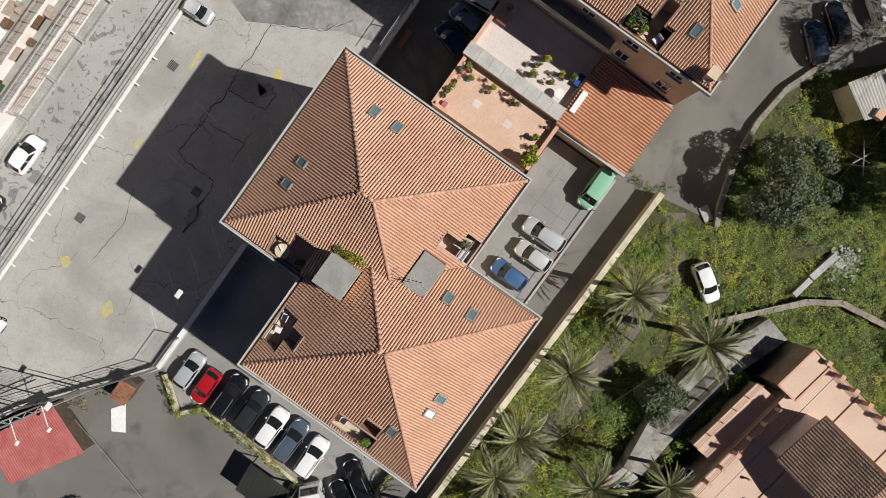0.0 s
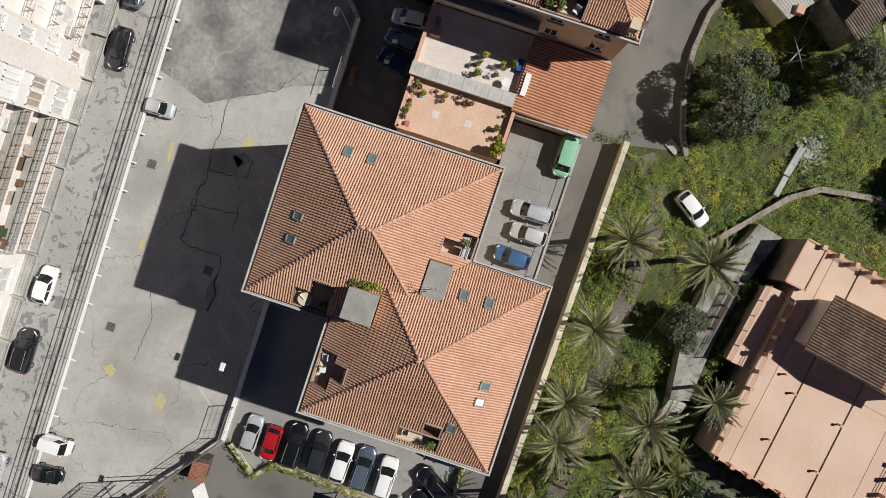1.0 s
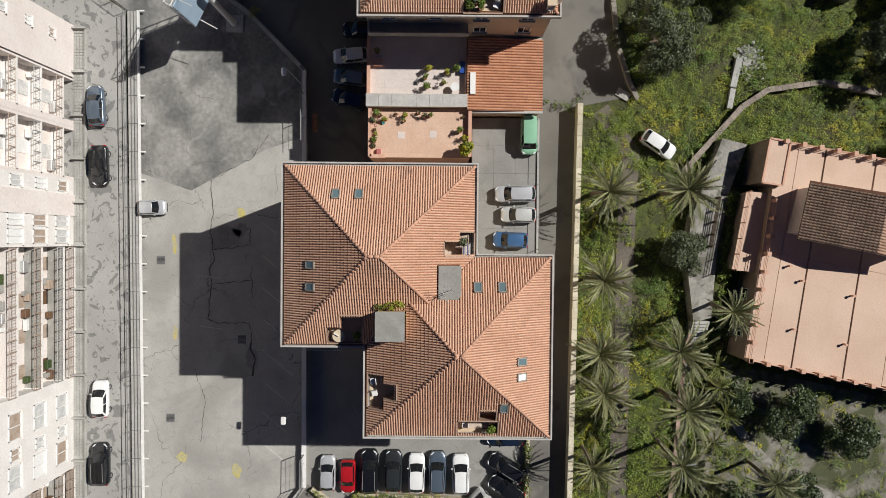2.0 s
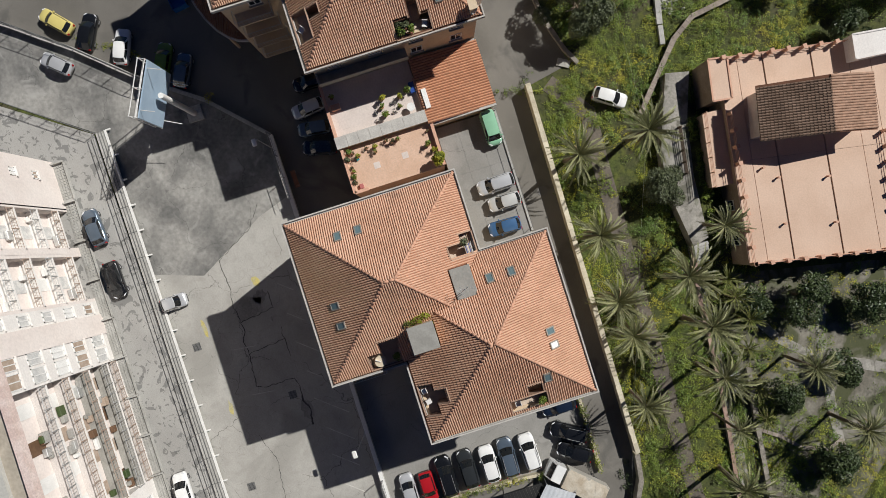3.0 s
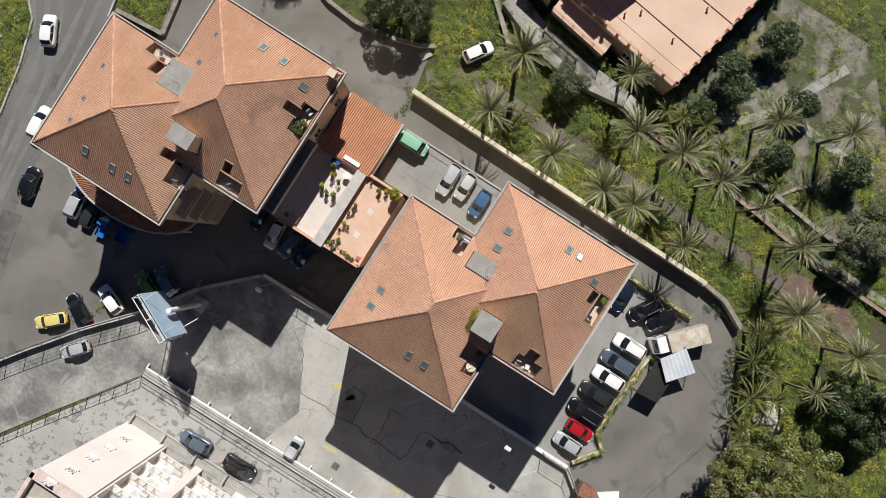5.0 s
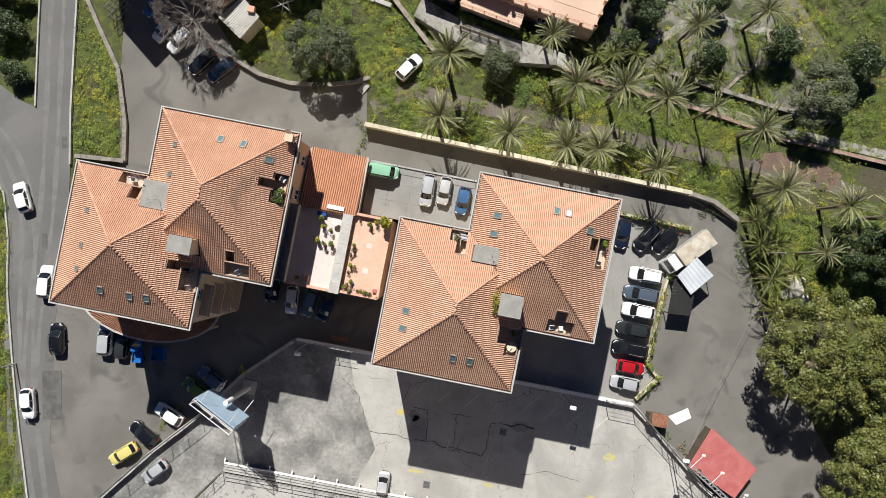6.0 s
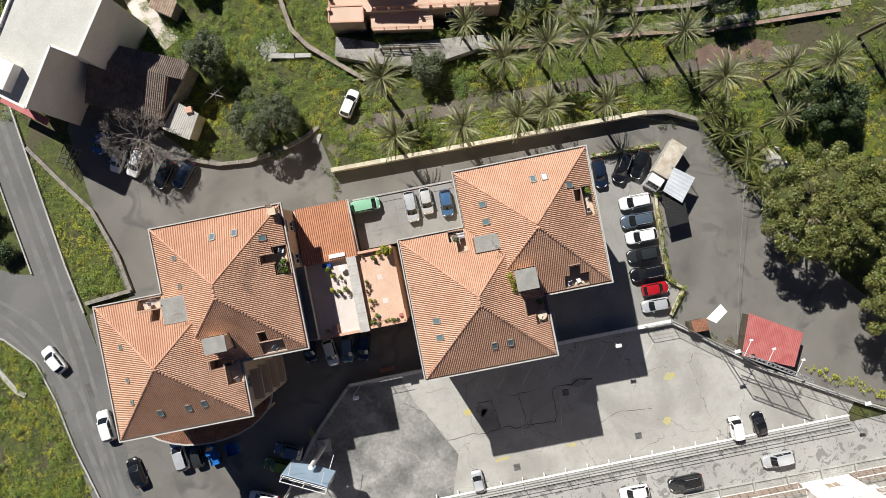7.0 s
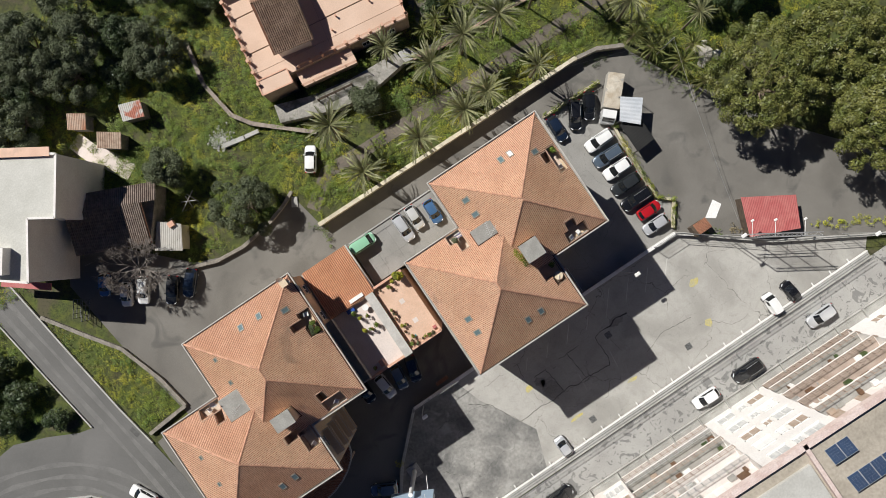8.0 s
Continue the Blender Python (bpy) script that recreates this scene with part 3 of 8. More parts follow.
def wheel_meshes():
    bm = bmesh.new()
    prof = ((0.20, -0.09), (0.30, -0.1), (0.315, -0.06), (0.315, 0.06), (0.30, 0.1), (0.20, 0.09))
    n = 16
    rows = [[bm.verts.new((r * math.cos(2 * math.pi * i / n), y, r * math.sin(2 * math.pi * i / n))) for i in range(n)] for r, y in prof]
    for a, b in zip(rows, rows[1:]):
        for i in range(n):
            bm.faces.new((a[i], a[(i + 1) % n], b[(i + 1) % n], b[i]))
    ty = mesh_of(bm, "tyre", M_RUBBER, True)
    bm = bmesh.new()
    tube(bm, (0, -0.075, 0), (0, 0.075, 0), 0.205, n=16)
    for i in range(5):
        a = 2 * math.pi * i / 5
        for s in (-0.08, 0.08):
            tube(bm, (0.04 * math.cos(a), s, 0.04 * math.sin(a)), (0.19 * math.cos(a), s, 0.19 * math.sin(a)), 0.025, n=4)
    return ty, mesh_of(bm, "rim", M_RIM)


TYRE, RIM = wheel_meshes()
SHAPES = {  # parts of the length from the nose: cowl, roof front, roof rear, tail of the glass; parts of the height: belt, boot
    "hatch": (0.27, 0.43, 0.84, 0.965, 0.63, 0.66), "suv": (0.26, 0.41, 0.89, 0.98, 0.61, 0.64),
    "saloon": (0.29, 0.46, 0.70, 0.86, 0.64, 0.68), "van": (0.14, 0.27, 0.96, 0.99, 0.58, 0.60)}


def skin(bm, rows):
    """Quads between rows of points."""
    vs = [[bm.verts.new(p) for p in row] for row in rows]
    for a, b in zip(vs, vs[1:]):
        for i in range(len(a) - 1):
            bm.faces.new((a[i], a[i + 1], b[i + 1], b[i]))


def car(x, y, heading, colour, shape="hatch", length=4.1, width=1.76, height=1.5, group="", rails=False, extra="", z=0.03):
    word = WORDS.get(colour, colour)
    kind = {"hatch": "hatchback", "suv": "sport utility car", "saloon": "saloon car", "van": "small van"}[shape]
    c = thing("car" if shape != "van" else "van", f"parked {word} {kind} with dark windows{extra}", "car" if shape != "van" else "van", group, at=pose(x, y, z, 0, 0, heading))
    cowl, rf, rr, tail, belt, boot = SHAPES[shape]
    L, hw, H = length, width / 2, height
    p = PAINTS[colour]

    def X(f):
        return L * (0.5 - f)

    def plan(f):
        """Half width along the car: rounded nose and tail."""
        w = 1.0
        if f < 0.17:
            w -= 0.30 * ((0.17 - f) / 0.17) ** 2.4
        if f > 0.87:
            w -= 0.24 * ((f - 0.87) / 0.13) ** 2.4
        return hw * w

    tops = ((0.0, 0.40), (0.012, 0.47), (0.05, 0.545), (0.12, 0.59), (cowl, belt), (0.5, belt + 0.005), (0.82, belt + 0.02), (max(0.90, tail - 0.02), boot), (0.985, boot - 0.05), (1.0, boot - 0.16))
    fs = [0.0, 0.006, 0.018, 0.04, 0.075, 0.12, 0.18, cowl, 0.40, 0.55, 0.70, 0.82, 0.90, 0.945, 0.975, 0.992, 1.0]
    secs = []
    for f in fs:
        w = plan(f)
        zt = float(np.interp(f, [k for k, _ in tops], [v for _, v in tops])) * H
        zb = 0.22 + (0.10 if f < 0.01 or f > 0.99 else 0.0)
        bonnet = 0.045 if f < cowl else 0.02
        half = ((0.84, zb), (0.97, zb + 0.10), (1.0, zb + 0.45 * (zt - zb)), (0.985, zb + 0.74 * (zt - zb)), (0.93, zb + 0.93 * (zt - zb)), (0.83, zt), (0.52, zt + bonnet), (0.2, zt + bonnet * 1.2))
        secs.append([(X(f), -w * k, h) for k, h in half] + [(X(f), w * k, h) for k, h in half[::-1]])
    bm = bmesh.new()
    loft(bm, secs)
    part("body", bm, p, c, smooth=True)

    # the cabin: a curved shell in the body colour with panes let on to it
    zb, wb, wr = belt * H - 0.01, hw * 0.90, hw * 0.725
    bow = 0.16 if shape != "van" else 0.07

    def front(v, k, out=0.0):
        """Windscreen: v across from -1 to 1, k from its foot to the roof."""
        w = wb * 0.95 + (wr - wb * 0.95) * k
        xx = X(cowl) + (X(rf) - X(cowl)) * k + bow * (1 - v * v) * (1 - 0.45 * k) + 0.03 * math.sin(math.pi * k)
        return (xx + out * 0.6, w * v, zb + 0.02 + (H - 0.075 - zb) * k + 0.05 * (1 - v * v) * k + out)

    def rear(v, k, out=0.0):
        w = wb * 0.90 + (wr - wb * 0.90) * k
        zz = boot * H
        xx = X(tail) + (X(rr) - X(tail)) * k - 0.10 * (1 - v * v) * (1 - 0.4 * k)
        return (xx - out, w * v, zz + (H - 0.085 - zz) * k + 0.05 * (1 - v * v) * k + out)

    def top(v, u, out=0.0):
        a, b = front(v, 1.0), rear(v, 1.0)
        k = u
        return (a[0] + (b[0] - a[0]) * k, wr * v * (1 + 0.05 * math.sin(math.pi * u)), a[2] + (b[2] - a[2]) * k + 0.045 * math.sin(math.pi * u) + out)

    def side(sg, u, k, out=0.0):
        """Side of the cabin: u from front to rear, k from the belt up to the roof edge."""
        e = top(sg, u)
        f0, r0 = front(sg, 0.0), rear(sg, 0.0)
        bx = f0[0] + (r0[0] - f0[0]) * u
        by = sg * (wb * (0.95 + 0.05 * math.sin(math.pi * u)) - (0.05 * wb * u if u > 0.5 else 0))
        return (bx + (e[0] - bx) * k, by + (e[1] - by) * k + sg * out, zb + (e[2] - zb) * k + out * 0.5)

    across = [-1, -0.66, -0.33, 0, 0.33, 0.66, 1]
    steps_ = [i / 6 for i in range(7)]
    bm = bmesh.new()
    skin(bm, [[front(v, k) for v in across] for k in (0, 0.5, 1)])
    skin(bm, [[rear(v, k) for v in across] for k in (0, 0.5, 1)])
    for sg in (-1, 1):
        skin(bm, [[side(sg, u, k) for u in steps_] for k in (0, 0.5, 1)])
    part("cabin", bm, p, c, smooth=True)
    bm = bmesh.new()
    skin(bm, [[top(v, u, 0.004) for v in across] for u in steps_])
    roof = part("roof", bm, p, c, smooth=True)
    inner = [v * 0.93 for v in across]
    for nm, fn, k0, k1 in (("windscreen", front, 0.03, 0.95), ("rear_window", rear, 0.22 if shape != "van" else 0.3, 0.93)):
        bm = bmesh.new()
        skin(bm, [[fn(v, k, 0.010) for v in inner] for k in (k0, (k0 + k1) / 2, k1)])
        part(nm, bm, M_CARGLASS, c, smooth=True)
    for sg in (-1, 1):
        for u0, u1 in (((0.07, 0.44), (0.48, 0.90)) if shape != "van" else ((0.06, 0.36),)):
            bm = bmesh.new()
            skin(bm, [[side(sg, u0 + (u1 - u0) * i / 3, k, 0.010) for i in range(4)] for k in (0.10, 0.5, 0.86)])
            part("side_window", bm, M_CARGLASS, c, smooth=True)
    bm = bmesh.new()
    skin(bm, [[front(v, -0.03, 0.012) for v in inner], [front(v, 0.05, 0.016) for v in inner]])
    part("wiper_cowl", bm, M_TRIM, c)
    for s in (-1, 1):
        for f in (0.185, 0.80):
            w = new("wheel")
            w.parent = c
            w.matrix_basis = pose(X(f), s * (hw - 0.10), 0.315)
            part("tyre", TYRE, None, w)
            part("rim", RIM, None, w)
        bm = bmesh.new()
        box(bm, X(cowl + 0.105), X(cowl + 0.07), s * (hw + 0.03) - 0.10, s * (hw + 0.03) + 0.10, zb + 0.03, zb + 0.16, 0.03)
        part("mirror", bm, p, c)
        bm = bmesh.new()
        lamp = [(f, plan(f) * k) for f, k in ((0.012, 0.55), (0.022, 0.80), (0.085, 0.955), (0.062, 0.70))]
        loft(bm, [[(X(f) + 0.012, s * w, h * H) for f, w in lamp] for h in (0.44, 0.555)])
        part("headlight", bm, M_LAMP, c)
        bm = bmesh.new()
        box(bm, X(1.0) - 0.005, X(0.955), s * hw * 0.70 - 0.12, s * hw * 0.70 + 0.12, 0.42 * H, 0.60 * H, 0.02)
        part("tail_light", bm, M_TAIL, c)
        if rails:
            bm = bmesh.new()
            pts = [top(s * 0.9, u, 0.05) for u in (0.06, 0.3, 0.5, 0.7, 0.94)]
            for a, b in zip(pts, pts[1:]):
                tube(bm, a, b, 0.024, n=6)
            part("roof_rail", bm, M_METAL, roof)
    for f0, f1 in ((0.0, 0.03), (0.975, 1.0)):
        bm = bmesh.new()
        box(bm, X(f1) - 0.02, X(f0) + 0.02, -hw * 0.58, hw * 0.58, 0.24, 0.38, 0.03)
        part("bumper", bm, M_TRIM, c)
    return c


YARD = "cars in the yard row"
car(25.5, 1.65, 181, "white", "suv", 4.3, 1.85, 1.62, YARD, True)
car(25.35, -0.9, 179, "grey_blue", "suv", 4.55, 1.85, 1.66, YARD, True)
car(25.45, -3.15, 180, "white", "hatch", 4.3, 1.80, 1.52, YARD, extra=" and a clean white roof")
car(25.25, -5.65, 180, "dark_grey", "hatch", 4.5, 1.82, 1.5, YARD)
car(25.3, -8.25, 180, "black", "suv", 4.7, 1.88, 1.68, YARD, True)
car(25.9, -10.6, 0, "red", "hatch", 3.6, 1.64, 1.46, YARD)
car(25.55, -12.8, 180, "silver", "hatch", 3.85, 1.68, 1.46, YARD)
NE = "dark cars by the hedge"
car(21.5, 6.4, 268, "navy", "hatch", 3.95, 1.70, 1.48, NE)
car(24.7, 6.6, 239, "black", "suv", 4.3, 1.80, 1.62, NE, True)
car(27.1, 6.55, 238, "black", "hatch", 4.1, 1.76, 1.5, NE)
NY = "cars in the north yard"
car(-10.05, 7.75, 0, "green", "van", 3.7, 1.62, 1.75, NY, z=6.83)
car(-4.4, 6.45, 271, "silver", "suv", 3.9, 1.62, 1.55, NY, True, z=6.83)
car(-2.38, 6.8, 269, "beige", "hatch", 3.4, 1.55, 1.46, NY, z=6.83)
car(0.08, 6.05, 268, "blue", "hatch", 3.4, 1.56, 1.46, NY, z=6.83)
car(-10.35, 22.6, 56, "white", "hatch", 4.0, 1.70, 1.5, extra=" standing among weeds", z=0.05)
NW = "cars under the bare tree"
car(-45.3, 24.2, 238, "blue", "hatch", 3.4, 1.60, 1.45, NW)
car(-43.4, 21.3, 240, "white", "hatch", 3.6, 1.62, 1.46, NW)
car(-41.0, 20.4, 236, "white", "suv", 4.0, 1.70, 1.55, NW)
car(-37.5, 18.1, 232, "black", "hatch", 4.2, 1.75, 1.5, NW)
car(-34.8, 17.5, 228, "navy", "hatch", 4.2, 1.76, 1.5, NW)
RD = "cars on the road"
car(-52.3, -14.6, 96, "white", "suv", 4.4, 1.80, 1.62, RD, z=0.055, extra=" at the roadside")
car(-57.7, -4.2, 118, "white", "hatch", 4.1, 1.74, 1.5, RD, z=0.055, extra=" in the bend")
car(-49.4, -21.8, 102, "black", "hatch", 4.2, 1.76, 1.5, RD)
FC = "cars on the forecourt"
car(-43.0, -20.5, 97, "silver", "suv", 4.5, 1.80, 1.6, FC)
car(-40.7, -21.0, 95, "dark_grey", "hatch", 3.5, 1.62, 1.46, FC)
car(-29.9, -24.6, 155, "lime", "hatch", 3.8, 1.68, 1.5, FC)
car(-28.0, -22.9, 153, "grey_blue", "hatch", 4.0, 1.72, 1.5, FC)
car(-32.7, -28.7, 158, "white", "hatch", 4.1, 1.70, 1.46, FC)
car(-35.5, -31.9, 152, "black", "hatch", 4.2, 1.74, 1.48, FC)
car(-37.7, -35.0, 223, "yellow", "hatch", 4.1, 1.66, 1.44, FC)
car(-33.1, -36.4, 228, "silver", "hatch", 3.7, 1.66, 1.5, FC, extra=" below the retaining wall")
car(-51.5, -31.0, 285, "white", "hatch", 4.1, 1.72, 1.5, RD, z=0.055)
SH = "cars in the shaded alley"
car(-19.6, -10.6, 275, "silver", "hatch", 3.8, 1.66, 1.48, SH)
car(-17.2, -10.6, 262, "grey_blue", "hatch", 3.8, 1.66, 1.48, SH)
car(-14.9, -10.7, 255, "navy", "hatch", 3.9, 1.68, 1.48, SH)
car(-22.4, -9.5, 270, "black", "hatch", 3.9, 1.68, 1.48, SH)
ST = "cars in the side street"
car(-14.0, -38.0, 184, "grey_blue", "hatch", 4.3, 1.78, 1.5, ST)
car(-7.6, -37.6, 2, "black", "hatch", 4.3, 1.78, 1.5, ST)
car(17.7, -37.5, 180, "white", "hatch", 4.0, 1.72, 1.5, ST)
car(24.8, -37.45, 181, "black", "suv", 4.6, 1.82, 1.6, ST, True)
car(37.8, -36.75, 182, "silver", "suv", 4.3, 1.78, 1.58, ST)
LT = "cars nosed up to the ledge"
car(-3.1, -31.95, 92, "silver", "hatch", 3.0, 1.62, 1.46, LT)
car(33.0, -31.4, 90, "white", "van", 3.1, 1.64, 1.7, LT)
car(36.2, -31.4, 94, "black", "hatch", 3.1, 1.62, 1.46, LT)


def truck(x, y, heading):
    t = thing("truck", "white-cabbed lorry with a faded beige canvas body", "truck", at=pose(x, y, 0.03, 0, 0, heading))
    bm = bmesh.new()
    loft(bm, [[(3.5, s * 0.95, z) for s, z in ((-1, 0.5), (-1, 1.25), (1, 1.25), (1, 0.5))], [(3.3, s * 1.0, z) for s, z in ((-1, 0.4), (-1, 1.5), (1, 1.5), (1, 0.4))],
              [(2.8, s * 0.98, z) for s, z in ((-1, 0.4), (-1, 2.15), (1, 2.15), (1, 0.4))], [(1.7, s * 0.98, z) for s, z in ((-1, 0.4), (-1, 2.2), (1, 2.2), (1, 0.4))]])
    cab = part("cab", bm, PAINTS["white"], t)
    bm = bmesh.new()
    quad(bm, [(3.31, -0.85, 1.53), (3.31, 0.85, 1.53), (2.87, 0.82, 2.1), (2.87, -0.82, 2.1)])
    part("windscreen", bm, M_CARGLASS, cab)
    bm = bmesh.new()
    rows = [[bm.verts.new((1.5 - 5.0 * i / 6, s * 1.15, 2.5 + 0.07 * math.sin(i * 2.1 + s) - 0.1 * abs(s))) for s in (-1, -0.5, 0, 0.5, 1)] for i in range(7)]
    for a, b in zip(rows, rows[1:]):
        for j in range(4):
            bm.faces.new((a[j], a[j + 1], b[j + 1], b[j]))
    part("canvas", bm, mat("beige_canvas", (0.58, 0.53, 0.44), (0.42, 0.35, 0.26), 0.9, s1=0.7, s2=5), t, "stained beige canvas top", True)
    bm = bmesh.new()
    box(bm, -3.5, 1.5, -1.13, 1.13, 0.75, 2.38, 0.03)
    part("cargo_body", bm, mat("cargo_panel", (0.35, 0.33, 0.29), (0.42, 0.40, 0.35), 0.8), t)
    bm = bmesh.new()
    box(bm, -3.4, 3.2, -0.45, 0.45, 0.45, 0.75)
    part("chassis", bm, M_TRIM, t)
    for s in (-1, 1):
        for fx in (2.4, -2.3):
            w = new("wheel")
            w.parent = t
            w.matrix_basis = Matrix.Translation((fx, s * 0.92, 0.42)) @ Matrix.Scale(1.35, 4)
            part("tyre", TYRE, None, w)
            part("rim", RIM, None, w)
        bm = bmesh.new()
        box(bm, 2.75, 2.85, s * 1.2 - 0.08, s * 1.2 + 0.08, 1.4, 1.75, 0.02)
        part("mirror", bm, M_TRIM, t)
    return t


truck(30.0, 5.6, 227)


def three_wheeler(x, y, heading):
    t = thing("pickup", "small blue three-wheeled pickup with an open bed", "pickup", at=pose(x, y, 0.03, 0, 0, heading))
    bm = bmesh.new()
    loft(bm, [[(1.45, s * 0.3, z) for s, z in ((-1, 0.4), (-1, 0.8), (1, 0.8), (1, 0.4))], [(1.15, s * 0.55, z) for s, z in ((-1, 0.3), (-1, 1.0), (1, 1.0), (1, 0.3))],
              [(0.85, s * 0.6, z) for s, z in ((-1, 0.3), (-1, 1.58), (1, 1.58), (1, 0.3))], [(0.2, s * 0.62, z) for s, z in ((-1, 0.3), (-1, 1.6), (1, 1.6), (1, 0.3))]])
    part("cab", bm, PAINTS["bright_blue"], t)
    bm = bmesh.new()
    quad(bm, [(1.17, -0.48, 1.05), (1.17, 0.48, 1.05), (0.9, 0.5, 1.5), (0.9, -0.5, 1.5)])
    part("windscreen", bm, M_CARGLASS, t)
    bm = bmesh.new()
    box(bm, -1.4, 0.1, -0.7, 0.7, 0.45, 0.55)
    for a in ((-1.4, 0.1, -0.7, -0.66), (-1.4, 0.1, 0.66, 0.7), (-1.4, -1.36, -0.7, 0.7), (0.06, 0.1, -0.7, 0.7)):
        box(bm, *a, 0.55, 0.85)
    part("bed", bm, PAINTS["bright_blue"], t)
    for px, py in ((1.15, 0), (-0.9, 0.6), (-0.9, -0.6)):
        w = part("wheel", TYRE, None, t)
        w.matrix_basis = pose(px, py, 0.315)
    return t


three_wheeler(-38.4, -21.4, 97)
bm = bmesh.new()
box(bm, -0.8, 0.8, -0.85, 0.85, 0.15, 0.25)
for a in ((-0.8, 0.8, -0.85, -0.8), (-0.8, 0.8, 0.8, 0.85), (-0.8, -0.75, -0.8, 0.8), (0.75, 0.8, -0.8, 0.8)):
    box(bm, *a, 0.0, 1.0)
solo("skip", bm, PAINTS["bright_blue"], "bright blue open steel skip", "skip", at=pose(-35.7, -21.1, 0.03, 0, 0, 8))

# ---- plants ----
M_BARK = mat("palm_bark", (0.16, 0.12, 0.085), (0.22, 0.17, 0.12), 0.95, s1=2, s2=12, fine=0.35, bump=0.8, bscale=14)
M_FROND = mat("palm_frond", (0.205, 0.22, 0.10), (0.32, 0.315, 0.155), 0.45, s1=0.9, s2=6, fine=0.2, rnd=0.28, bump=0)
M_DRYFROND = mat("dry_frond", (0.25, 0.20, 0.11), (0.32, 0.26, 0.15), 0.8, s1=0.9, s2=6, rnd=0.2, bump=0)
M_OLIVE = mat("olive_leaf", (0.07, 0.088, 0.038), (0.125, 0.145, 0.072), 0.6, s1=0.7, s2=8, island=0.3, bump=0)
M_CAROB = mat("glossy_leaf", (0.10, 0.12, 0.025), (0.18, 0.18, 0.045), 0.5, s1=0.5, s2=8, island=0.35, bump=0)
M_DARKLEAF = mat("dark_leaf", (0.035, 0.06, 0.018), (0.06, 0.085, 0.026), 0.5, s1=0.6, s2=8, island=0.35, bump=0)
M_SHRUB = mat("shrub_leaf", (0.08, 0.14, 0.014), (0.16, 0.215, 0.024), 0.6, s1=0.35, s2=6, island=0.35, bump=0)
M_WEED = mat("weed_leaf", (0.14, 0.195, 0.016), (0.25, 0.285, 0.024), 0.7, s1=0.22, s2=5, island=0.4, bump=0)
M_BLOOM = mat("yellow_bloom", (0.42, 0.36, 0.02), (0.50, 0.42, 0.03), 0.7, island=0.25, bump=0)
M_TWIG = mat("bare_twig", (0.22, 0.19, 0.165), (0.30, 0.265, 0.235), 0.9, bump=0)
rng = np.random.default_rng(7)


def frond_mesh(name, length, droop, material, seed, bend=0.0):
    """A feather leaf: a curved midrib with slim leaflets of uneven length on both sides."""
    r = random.Random(seed)
    verts, faces = [], []
    n = 30
    pts = []
    for i in range(n + 1):
        s = i / n
        pts.append(Vector((length * (s - 0.16 * droop * s * s), bend * length * s * s, length * (0.42 * s - droop * s ** 2.2))))
    for i in range(n):
        a, b = pts[i], pts[i + 1]
        w = 0.05 * (1 - i / n) + 0.012
        k = len(verts)
        verts += [(a.x, a.y - w, a.z), (a.x, a.y + w, a.z), (b.x, b.y + w, b.z), (b.x, b.y - w, b.z)]
        faces.append((k, k + 1, k + 2, k + 3))
        if i < 4:
            continue
        s = i / n
        d0 = (b - a).normalized()
        side_v = Vector((-d0.y, d0.x, 0)).normalized()
        ll = 0.34 * math.sin(math.pi * min(1, 0.12 + s * 0.82)) ** 0.8 + 0.07
        for side in (-1, 1, -1, 1):
            q = a.lerp(b, r.random())
            m = ll * r.uniform(0.6, 1.15)
            tip = q + d0 * m * r.uniform(0.75, 1.0) + side_v * side * m * r.uniform(0.22, 0.5) + Vector((0, 0, m * r.uniform(-0.1, 0.3)))
            mid = q.lerp(tip, 0.5) + Vector((0, 0, 0.02))
            e = side_v * 0.02 + d0 * 0.012
            k = len(verts)
            verts += [tuple(q), tuple(mid - e), tuple(tip), tuple(mid + e)]
            faces.append((k, k + 1, k + 2, k + 3))
    return raw_mesh(name, verts, faces, material)


FRONDS = [[frond_mesh("frond", 3.6, 0.30, M_FROND, 10 + i, c) for i, c in enumerate((-0.16, 0.04, 0.18))],
          [frond_mesh("frond", 3.5, 0.52, M_FROND, 20 + i, c) for i, c in enumerate((-0.2, 0.0, 0.2))],
          [frond_mesh("frond", 3.3, 0.85, M_FROND, 30 + i, c) for i, c in enumerate((-0.22, 0.05, 0.2))]]
DRY = frond_mesh("frond", 2.2, 1.25, M_DRYFROND, 4)


def trunk_mesh(h, r):
    bm = bmesh.new()
    prof = [(r * 1.35, -0.1), (r * 1.15, 0.3)]
    z = 0.3
    while z < h - 0.15:
        prof += [(r * 1.06, z + 0.02), (r * 0.92, z + 0.14)]
        z += 0.17
    prof += [(r * 1.3, h - 0.1), (r * 1.5, h + 0.15), (r * 0.8, h + 0.45)]
    lathe(bm, prof, 10)
    return mesh_of(bm, "trunk", M_BARK, True)


M_GREENFROND = mat("green_frond", (0.15, 0.175, 0.04), (0.24, 0.245, 0.07), 0.5, s1=0.9, s2=6, fine=0.2, rnd=0.25, bump=0)
LUSH = [[frond_mesh("frond", 3.4, d, M_GREENFROND, 50 + 7 * k + i, c) for i, c in enumerate((-0.18, 0.03, 0.2))] for k, d in enumerate((0.25, 0.5, 0.8))]


